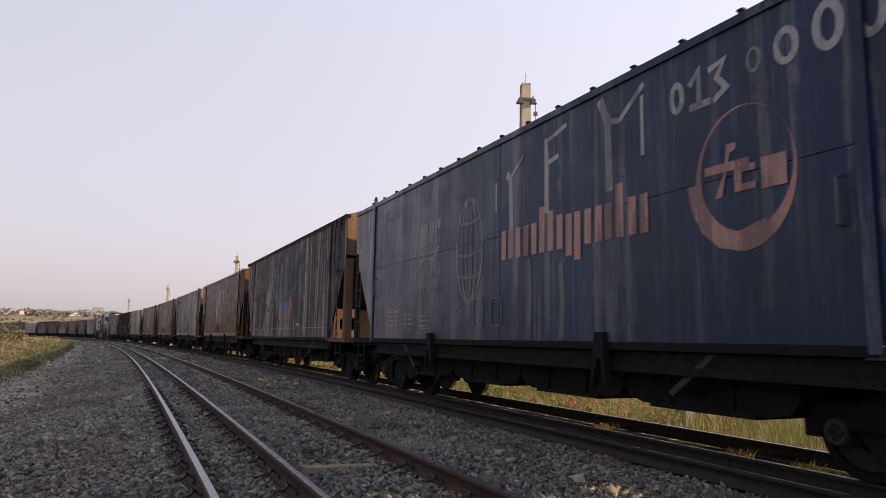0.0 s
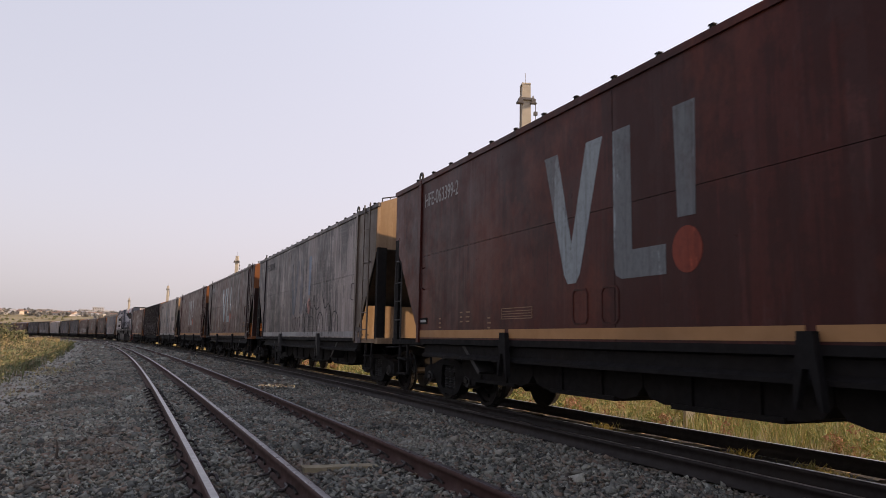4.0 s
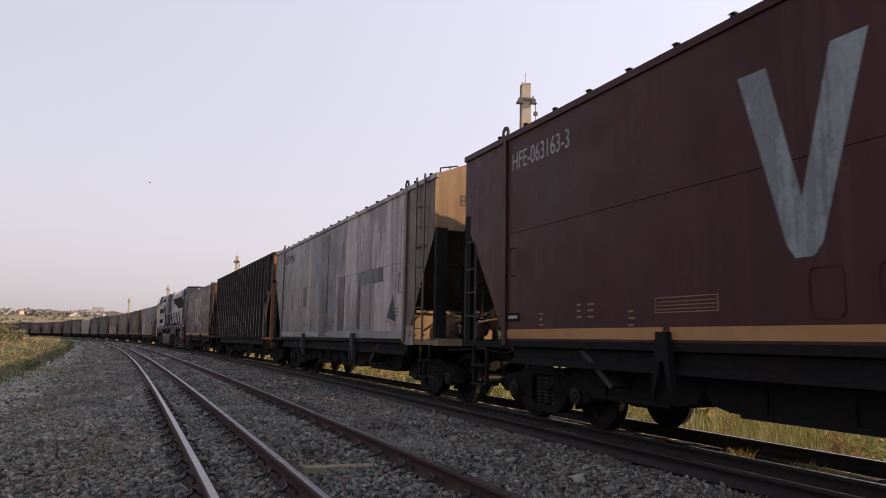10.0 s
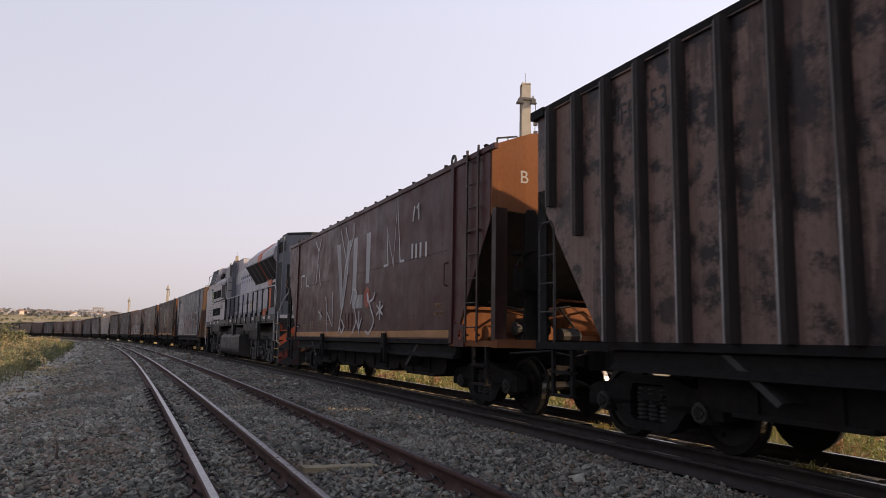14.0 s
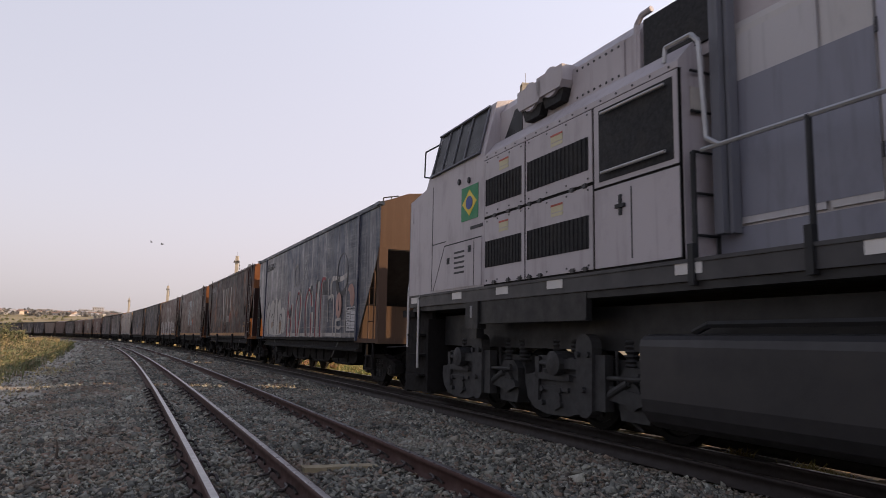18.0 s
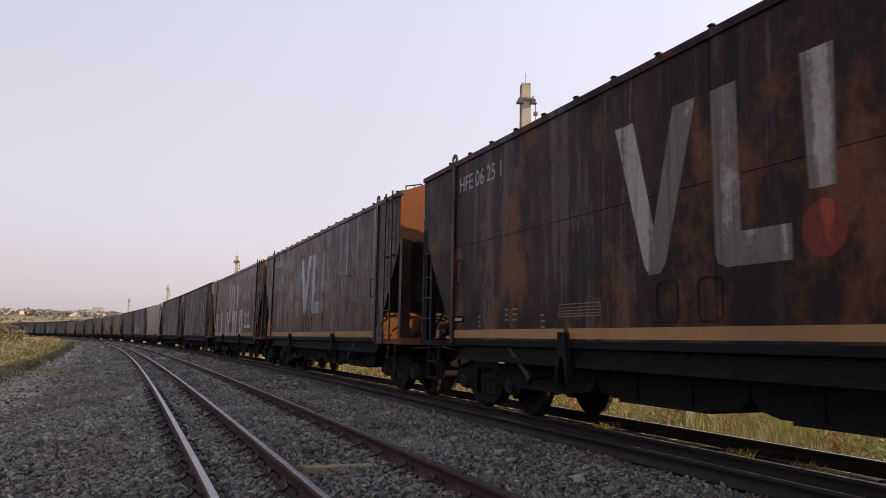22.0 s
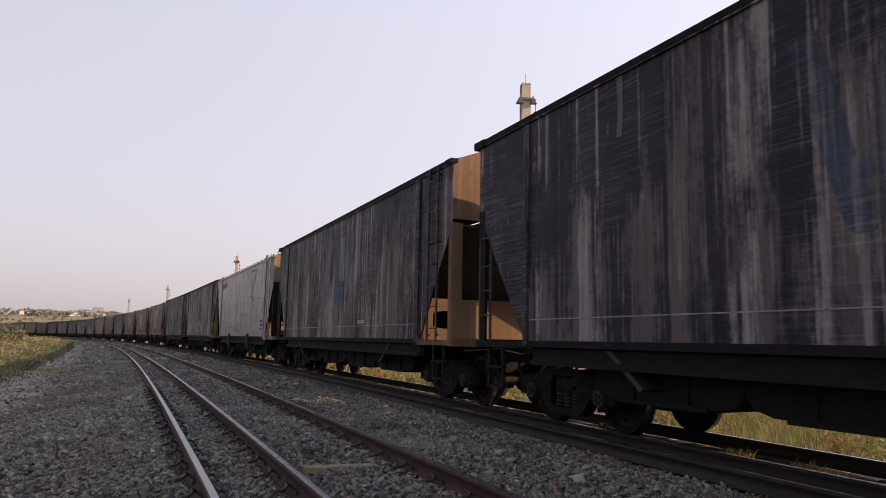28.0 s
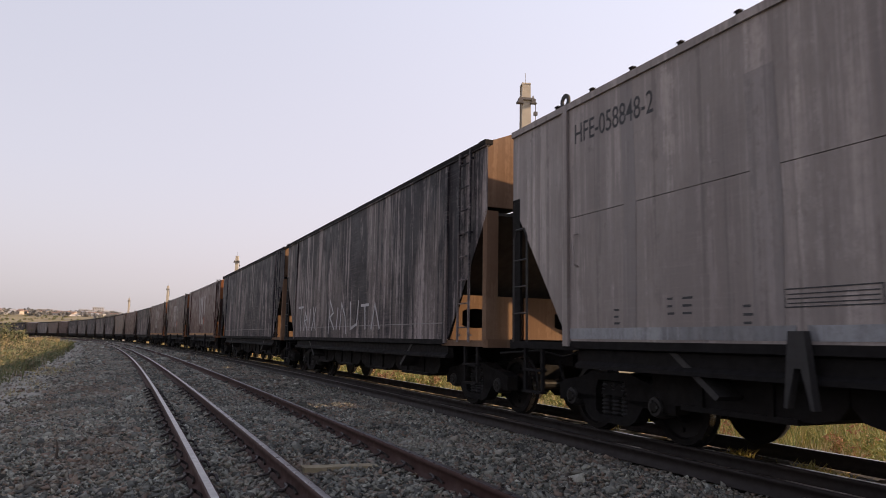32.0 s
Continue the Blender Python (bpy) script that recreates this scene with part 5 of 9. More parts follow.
def x_w3(w):
    emblem(w, LIVE[w.name], "blue", "red", "slate")
    for i, pts in enumerate(([(0.38, 1.83), (0.63, 1.64), (0.70, 1.40), (0.69, 1.15)], [(0.75, 1.86), (0.98, 1.75), (1.10, 1.54), (1.10, 1.15)], [(0.95, 1.8), (1.08, 2.1), (1.21, 1.94), (1.45, 1.87), (1.57, 1.71)], [(1.2, 1.45), (1.17, 1.57), (1.27, 1.65), (1.55, 1.63), (1.63, 1.47), (1.61, 1.15)],
                             [(1.62, 2.23), (1.63, 2.05), (1.75, 1.90), (1.95, 1.83), (2.2, 1.9)], [(2.0, 1.15), (2.05, 1.6), (2.35, 1.75), (2.6, 1.5), (2.55, 1.15)], [(2.5, 2.2), (2.75, 1.85), (3.1, 1.95), (3.3, 1.6), (3.2, 1.2)], [(3.4, 1.2), (3.5, 1.7), (3.9, 1.65), (3.95, 1.2)])):
        bars(w, "spray_line", "w3_arc%d" % i, [arc_rows(pts)], "black_spray", "curved black sprayed line", width=0.032)
    for i, pts in enumerate(([(0.3, 1.5), (0.36, 1.75), (0.42, 1.95)], [(0.7, 1.95), (0.78, 2.15)], [(1.45, 2.0), (1.5, 2.2)], [(1.75, 2.0), (1.8, 2.15)], [(2.2, 1.3), (2.3, 1.55)], [(2.9, 1.3), (2.95, 1.7)], [(-1.9, 3.80), (-1.3, 3.82), (-0.81, 3.81)])):
        bars(w, "pale_splash", "w3_pale%d" % i, [pts], over("grey_a", "chalk"), "pale sprayed splash", width=0.06)


def x_w8(w):
    # thin white brushed scrawl over and round the operator's mark; the name is drawn as plain bars
    rows = ([(2.09, 2.54), (2.32, 2.55), (2.21, 3.3), (2.62, 2.52), (2.78, 3.79), (2.98, 2.55), (3.17, 2.55)], [(-3.46, 3.7), (-3.11, 3.39), (-2.87, 3.73)], [(-3.11, 3.39), (-3.3, 2.54)], [(-3.07, 3.04), (-2.83, 2.47)], [(-4.92, 2.53), (-4.97, 2.86), (-4.59, 2.86)], [(-4.35, 2.78), (-4.36, 2.54), (-4.09, 2.52)],
            [(-1.03, 3.67), (-0.61, 3.03), (-0.36, 2.68), (-0.55, 2.18)], [(0.0, 3.71), (0.02, 3.45), (-0.59, 2.7)], [(-0.65, 3.71), (-0.31, 3.23)], [(-2.21, 2.12), (-2.07, 1.71), (-1.96, 1.2)], [(-2.0, 1.71), (-1.51, 1.36), (-1.61, 2.2)], [(-0.98, 1.22), (-0.8, 1.64), (-0.55, 2.13)], [(-0.73, 1.51), (-0.5, 1.35), (-0.71, 1.2), (-0.9, 1.36)],
            arc_rows([(-0.05, 1.89), (0.14, 2.18), (0.4, 2.06), (0.21, 1.83), (0.38, 1.48), (0.12, 1.2)]), [(0.43, 1.48), (0.6, 1.29), (0.78, 1.52)], [(0.59, 1.67), (0.61, 1.2)], arc_rows([(1.6, 2.02), (1.48, 1.9), (1.19, 1.87), (1.14, 2.03), (1.36, 1.73), (1.58, 1.46), (1.3, 1.2), (1.06, 1.24)]),
            [(1.94, 1.83), (1.95, 1.48)], [(1.76, 1.76), (2.11, 1.57)], [(2.11, 1.74), (1.77, 1.58)], [(-2.69, 1.83), (-2.66, 1.55)], [(-2.87, 1.78), (-2.48, 1.62)], [(3.63, 3.24), (3.69, 3.49)], [(3.8, 3.45), (3.88, 3.5), (3.9, 3.24)])
    bars(w, "spray_lines", "w8_tag", rows, "graffiti_white", "thin white brushed scrawl", width=0.05)
    for i, (x, z0, z1) in enumerate(((3.58, 2.55, 2.82), (3.77, 2.54, 2.8), (3.97, 2.53, 2.8), (4.22, 2.52, 2.78))):
        bars(w, "name_bar", "w8_name%d" % i, [], "graffiti_white", "small white upright bar", pieces=[(x - 0.04, x + 0.04, z0, z1)])


def x_w9(w):
    # tall cream figures with dark red edges, a bubble piece, a dark ring, a salmon blot and a placard
    Y = -HW
    figures = (([(-1.5, 1.14), (-1.47, 1.9), (-1.4, 2.45)], 0.2), ([(-1.05, 1.14), (-1.0, 1.7), (-0.95, 2.05)], 0.2), ([(-1.45, 1.9), (-1.2, 1.7), (-1.0, 1.95)], 0.14),
               ([(-0.28, 1.14), (-0.38, 1.6), (-0.4, 2.05), (-0.15, 2.38), (0.12, 2.2), (0.1, 1.75), (-0.12, 1.14)], 0.17), ([(0.86, 1.14), (0.76, 1.7), (0.8, 2.15), (1.1, 2.42), (1.38, 2.2), (1.42, 1.98)], 0.17), ([(1.42, 1.14), (1.43, 1.45), (1.42, 1.72)], 0.2),
               ([(1.93, 1.14), (1.93, 1.8), (1.95, 2.5)], 0.27))
    figures += (([(2.36, 1.14), (2.34, 2.1), (2.42, 2.58), (2.72, 2.6)], 0.1), ([(2.98, 1.5), (2.97, 2.57)], 0.07), ([(2.97, 2.08), (3.46, 2.07), (3.45, 1.14)], 0.08), ([(3.3, 2.05), (3.2, 2.3), (3.36, 2.55), (4.0, 2.5), (4.5, 2.56)], 0.12), ([(4.47, 1.14), (4.5, 1.9), (4.48, 2.37)], 0.07))
    for i, (pts, width) in enumerate(figures):
        row = arc_rows(pts, 5)
        bars(w, "spray_figure", "w9_fig%d" % i, [row], over("navy_b", "cream") if i % 3 else "cream", "tall cream sprayed stroke", width=width, y=Y - 0.005)
        if i < 8:
            bars(w, "spray_edge", "w9_edge%d" % i, [[(x - width * 0.48, z) for x, z in row]], "maroon", "dark red edge of a sprayed stroke", width=0.075, y=Y - 0.014)
    for i, (x, z, h) in enumerate(((-0.32, 2.2, 0.16), (-0.05, 2.3, 0.16), (0.92, 2.28, 0.16), (1.22, 2.34, 0.15), (1.86, 2.3, 0.3), (-1.3, 1.72, 0.2), (-1.12, 1.74, 0.2), (3.9, 2.48, 0.1))):
        bars(w, "dark_gap", "w9_gap%d" % i, [[(x, z), (x + 0.02, z + h)]], "letter_dark", "dark bar across a sprayed stroke", width=0.09, y=Y - 0.018)
    part("sill_band", "w9_band", lambda bm: box(bm, -1.75, 5.28, Y - 0.004, Y, 1.125, 1.215), over("navy_b", "cream"), w, "cream sprayed band along the sill")
    for i, (x, z, rx, rz) in enumerate(((-4.62, 1.72, 0.36, 0.56), (-3.95, 1.78, 0.45, 0.56), (-3.35, 1.8, 0.42, 0.58), (-2.82, 1.85, 0.26, 0.5), (-2.3, 1.62, 0.42, 0.42), (-3.3, 1.3, 1.4, 0.15))):
        part("spray_bubble", "w9_bub%d" % i, lambda bm: prism(bm, ellipse(x, z, rx, rz, 22), Y - 0.006 - i * 0.001, Y - 0.005), "cream", w, "cream sprayed bubble shape")
    for i, pts in enumerate(([(-4.98, 1.5), (-4.9, 2.0), (-4.6, 2.3)], [(-4.45, 1.2), (-4.5, 1.7), (-4.3, 2.0)], [(-4.05, 1.75), (-3.9, 1.85), (-3.75, 1.75)], [(-3.62, 1.2), (-3.68, 1.6), (-3.5, 2.3)], [(-3.1, 1.2), (-3.05, 1.7), (-3.15, 2.3)], [(-2.72, 1.2), (-2.7, 1.75), (-2.45, 1.8), (-2.3, 1.5), (-2.3, 1.2)])):
        bars(w, "spray_line", "w9_bl%d" % i, [arc_rows(pts)], "black_spray", "black sprayed line", width=0.045, y=Y - 0.0135)
    for i, (x, z, rx, rz) in enumerate(((-2.62, 1.42, 0.16, 0.22), (-3.9, 1.5, 0.1, 0.12))):
        part("bubble_shade", "w9_shade%d" % i, lambda bm: prism(bm, ellipse(x, z, rx, rz, 16), Y - 0.0145, Y - 0.013), "letter_ochre", w, "brownish shade inside a bubble")
    def blot(bm):
        prism(bm, [(4.61, 2.2), (4.72, 2.31), (4.92, 2.34), (5.08, 2.22), (5.13, 2.02), (5.08, 1.86), (4.93, 1.79), (4.82, 1.88), (4.79, 2.08), (4.72, 2.17)], Y - 0.005, Y)
    part("round_blot", "w9_dot", blot, "salmon_faded", w, "faded salmon comma-shaped blot")
    part("oval_blot", "w9_oval", lambda bm: prism(bm, ellipse(3.96, 1.87, 0.24, 0.31, 26), Y - 0.022, Y - 0.019), "salmon_faded", w, "salmon oval with a dark wedge")
    part("wedge_blot", "w9_wedge", lambda bm: prism(bm, [(3.92, 1.74), (4.02, 1.74), (3.96, 2.02)], Y - 0.024, Y - 0.022), "letter_dark", w, "dark wedge")
    for i, row in enumerate(([(3.76, 1.52), (4.16, 1.54)], [(3.78, 1.36), (4.0, 1.32), (4.16, 1.36)], [(3.76, 1.16), (4.2, 1.14)], [(3.77, 1.5), (3.77, 1.16)])):
        bars(w, "spray_figure", "w9_box%d" % i, [row], "cream", "cream sprayed line", width=0.07, y=Y - 0.016)
    def hoop(bm):
        slab_with_hole(bm, ellipse(4.15, 2.6, 0.45, 0.52, 32), ellipse(4.17, 2.65, 0.41, 0.45, 32), Y - 0.008, Y - 0.004)
    part("hoop_mark", "w9_hoop", hoop, "letter_dark", w, "dark thin ring")
    part("hoop_rim", "w9_hooprim", lambda bm: prism(bm, [(3.6, 2.5), (3.74, 2.5), (3.85, 2.3), (4.15, 2.2), (4.4, 2.28), (4.42, 2.14), (4.15, 2.04), (3.8, 2.12), (3.65, 2.3)], Y - 0.012, Y - 0.009), "letter_dark", w, "thick dark lower rim")
    part("dark_panel", "w9_panel", lambda bm: prism(bm, [(2.4, 2.2), (2.95, 2.18), (2.95, 2.52), (2.45, 2.54)], Y - 0.004, Y), "letter_dark", w, "dark painted panel")
    bars(w, "ghost_mark", "w9_dome", [arc_rows([(-0.85, 2.6), (-0.82, 3.1), (-0.6, 3.25), (-0.35, 3.1), (-0.3, 2.6)]), [(-0.6, 2.6), (-0.6, 3.2)]], over("navy_b", "black"), "dark ghost of an old mark", width=0.07, y=Y - 0.004)
    bars(w, "spray_line", "w9_star", [arc_rows([(0.3, 2.75), (0.4, 3.0), (0.55, 3.1)]), [(0.42, 3.2), (0.55, 3.28), (0.62, 3.2)], [(0.66, 2.75), (0.66, 3.0)]], over("navy_b", "chalk"), "pale sprayed scribble", width=0.04, y=Y - 0.004)
    p = part("placard", "w9_placard", lambda bm: box(bm, 4.59, 5.27, Y - 0.012, Y, 1.26, 1.80), "graffiti_white", w, "white maintenance placard with ruled lines")
    letters("QUADRO DE MANUTENÇÃO", 0.07, "letter_dark", p, pose(4.63, Y - 0.0135, 1.735), "placard_title", "dark title of the placard", width=0.6, bold=0.015)
    bars(p, "placard_lines", "w9_plines", [], "letter_dark", "", y=Y - 0.0135, pieces=[(4.62, 5.24, 1.3 + i * 0.08, 1.31 + i * 0.08) for i in range(6)] + [(4.92, 4.93, 1.3, 1.7)] + [(4.66, 4.66 + 0.05 * k, 1.33 + i * 0.08, 1.35 + i * 0.08) for i, k in enumerate((3, 2, 4, 3, 5))])


def x_w12(w):
    # a tall sprayed word, as plain upright bars of its size, and a number
    for i, (x, width) in enumerate(((-5.14, 0.2), (-4.53, 0.3), (-3.2, 0.34), (-1.85, 0.2), (-1.4, 0.24), (-0.94, 0.2), (0.12, 0.24), (0.56, 0.26), (1.02, 0.24), (2.02, 0.24), (2.44, 0.24))):
        bars(w, "sprayed_bar", "w12_bar%d" % i, [[(x + 0.02, 1.19), (x - 0.02, 2.13)]], "graffiti_white", "broad white sprayed bar", width=width, y=-HW - 0.006)
    letters("2", 0.9, "graffiti_white", w, pose(3.09, -HW - 0.007, 1.46), "sprayed_number", "large white sprayed number", width=0.4, bold=0.02)
    bars(w, "sprayed_number", "w12_one", [[(3.98, 1.46), (3.94, 2.1)], [(3.94, 2.06), (3.74, 1.92)], [(3.63, 1.5), (4.0, 1.48), (4.36, 1.5)]], "graffiti_white", "stroke of a large white sprayed number", width=0.11, y=-HW - 0.007)
    for i, (x, z0, z1, width) in enumerate(((3.05, 2.24, 3.69, 0.11), (3.73, 3.24, 3.86, 0.09), (3.98, 2.2, 3.84, 0.2))):
        bars(w, "pale_run", "w12_run%d" % i, [[(x, z1), (x + 0.02, (z0 + z1) / 2), (x, z0)]], over("brown_a", "haze"), "pale run-down stain", width=width, y=-HW - 0.003)


def x_w15(w):
    emblem(w, LIVE[w.name], "faded", "red")
    bars(w, "spray_lines", "w15_k", [[(2.42, 3.77), (2.51, 3.18)], [(2.48, 3.69), (3.63, 3.66), (3.1, 3.3), (2.51, 2.83)], [(2.61, 2.93), (3.03, 2.36)]], "letter_dark", "dark sprayed stroke", width=0.055)
    bars(w, "spray_lines", "w15_l", [[(3.03, 2.36), (3.36, 2.0), (3.68, 1.67)], [(3.76, 3.05), (3.82, 1.66)], [(2.6, 2.75), (2.62, 1.15)]], over("white_a", "haze"), "faint grey sprayed stroke", width=0.035)
    for i, (x, z0, z1, width) in enumerate(((-4.3, 1.25, 3.8, 0.2), (-2.6, 1.25, 3.3, 0.3), (1.62, 1.25, 3.6, 0.16), (3.35, 3.3, 3.85, 0.12), (4.5, 2.9, 3.85, 0.12), (0.35, 1.25, 1.7, 0.2), (5.0, 1.3, 3.85, 0.08))):
        bars(w, "grey_run", "w15_run%d" % i, [[(x, z1), (x + 0.03, (z0 + z1) / 2), (x, z0)]], over("white_a", "smoke"), "soft grey run down the side", width=width, y=-HW - 0.003)


def x_w16(w):
    bars(w, "spray_lines", "w16_a", [[(-4.9, 1.95), (-4.3, 1.95)], [(-4.6, 1.95), (-4.6, 1.3)], [(-4.2, 1.3), (-4.1, 1.8), (-3.85, 1.6), (-4.1, 1.55), (-3.8, 1.3)], [(-3.6, 1.3), (-3.5, 1.85)], [(-3.3, 1.3), (-2.9, 1.9)], [(-3.2, 1.9), (-2.9, 1.3)], [(-1.6, 1.2), (-1.5, 2.0), (-1.2, 1.7), (-1.5, 1.6), (-1.1, 1.3)],
                                     [(-0.9, 1.3), (-0.8, 1.8)], [(-0.6, 1.3), (-0.5, 1.9), (-0.2, 1.6), (-0.1, 1.2)], [(0.2, 1.9), (0.25, 1.3), (0.7, 1.4), (0.8, 1.9)], [(1.0, 1.8), (1.5, 1.8)], [(1.25, 1.8), (1.3, 1.3)], [(1.7, 1.3), (1.9, 1.8), (2.2, 1.3)]], "graffiti_white", "pale sprayed scrawl", width=0.06)


def x_w6(w):
    # faded mark, and broad dark runs where the sheet was patched
    blue, dim = over("white_b", "blue"), over("white_b", "faded")
    Y = -HW - 0.004
    part("wedge_mark", "wedge_mark", lambda bm: prism(bm, V_SHAPE, Y, -HW + 0.001), dim, w, "faint blue wedge of the operator's mark")
    part("angle_mark", "angle_mark", lambda bm: prism(bm, L_SHAPE, Y, -HW + 0.001), dim, w, "blue angle of the operator's mark")
    bars(w, "angle_foot", "w6_foot", [], blue, "brighter blue foot of the mark", y=-HW - 0.006, pieces=[(0.3, 0.78, 1.74, 2.06)])
    bars(w, "bar_mark", "w6_bar", [], blue, "blue bar of the operator's mark", y=-HW - 0.006, pieces=[(0.92, 1.22, 2.55, 3.37)])
    for i, (x0, x1, z0, z1) in enumerate(((-0.76, -0.08, 1.13, 3.72), (0.94, 1.41, 1.25, 2.52), (2.42, 2.6, 1.3, 2.5), (2.66, 4.05, 2.24, 2.54), (-2.62, -2.3, 1.95, 2.5), (-4.12, -3.95, 1.9, 2.4), (-4.9, -4.2, 3.4, 3.52), (-3.5, -3.2, 1.25, 3.7), (-5.2, -5.1, 1.25, 3.3), (2.42, 2.74, 2.56, 3.8), (-1.95, -1.75, 1.25, 3.6), (3.2, 3.32, 1.3, 2.2), (4.5, 4.8, 2.6, 3.8))):
        k = 6
        rng = random.Random(40 + i)
        # a run with a slightly wavering edge
        rows = [(x0 + rng.uniform(-0.025, 0.025), z0 + (z1 - z0) * j / k) for j in range(k + 1)] + [(x1 + rng.uniform(-0.025, 0.025), z1 - (z1 - z0) * j / k) for j in range(k + 1)]
        part("dark_run", "w6_run%d" % i, lambda bm: prism(bm, rows, -HW - (0.0085 if i == 0 else 0.0065) + 0.002 * (i > 6), -HW), "soot_band" if i < 7 else over("white_b", "smoke"), w, "broad dark run down the sheet")
    part("arrow_blot", "w6_arrow", lambda bm: prism(bm, [(4.35, 1.5), (4.85, 1.42), (4.66, 1.95)], -HW - 0.004, -HW), "letter_dark", w, "dark triangular blot")
    bars(w, "pink_line", "w6_pink", [[(4.3, 1.44), (4.9, 1.35)]], "pink", "pink sprayed line", width=0.04)


def x_w7(w):
    # the operator's mark, faded, laid over sheet and ribs
    ink = over("ribbed", "blue")
    for i, (shape, mat, name) in enumerate(((V_SHAPE, over("ribbed", "worn"), "wedge_mark"), (L_SHAPE, ink, "angle_mark"), (BAR_SHAPE, over("ribbed", "worn"), "bar_mark"), (ellipse(1.07, 1.95, 0.19, 0.22), over("ribbed", "red"), "dot_mark"))):
        part(name, "w7_mark%d" % i, lambda bm: prism(bm, [(x + 3.06, z - 0.04) for x, z in shape], -HW - 0.004, -HW), mat, w, "faded shape of the operator's mark")


def chalk_runs(key, livery, rows):
    """Pale runs that have washed down the side."""
    def add(w):
        for i, (x, z0, z1, width) in enumerate(rows):
            bars(w, "chalk_run", "%s_run%d" % (key, i), [[(x, z1), (x + 0.02, (z0 * 2 + z1) / 3), (x, z0)]], over(livery, "haze" if i % 2 else "bare"), "pale chalky run down the side", width=width, y=-HW - 0.0035)
    return add


CHALK_A = chalk_runs("chalk_a", "brown_b", ((-4.4, 1.25, 2.4, 0.16), (-3.4, 1.25, 2.6, 0.2), (-2.36, 1.4, 2.3, 0.14), (-0.7, 3.55, 3.8, 0.1), (0.62, 3.4, 3.85, 0.1), (1.2, 3.4, 3.85, 0.1), (2.75, 1.35, 2.9, 0.12), (3.14, 2.3, 3.5, 0.18)))
CHALK_B = chalk_runs("chalk_b", "brown_b", ((-4.4, 1.25, 3.88, 0.14), (1.0, 1.27, 3.9, 0.16), (2.0, 1.35, 3.86, 0.06), (2.67, 2.7, 3.86, 0.3), (3.17, 2.6, 3.75, 0.1), (3.95, 1.95, 3.8, 0.14), (5.1, 1.85, 3.86, 0.1), (5.82, 2.7, 3.86, 0.12)))
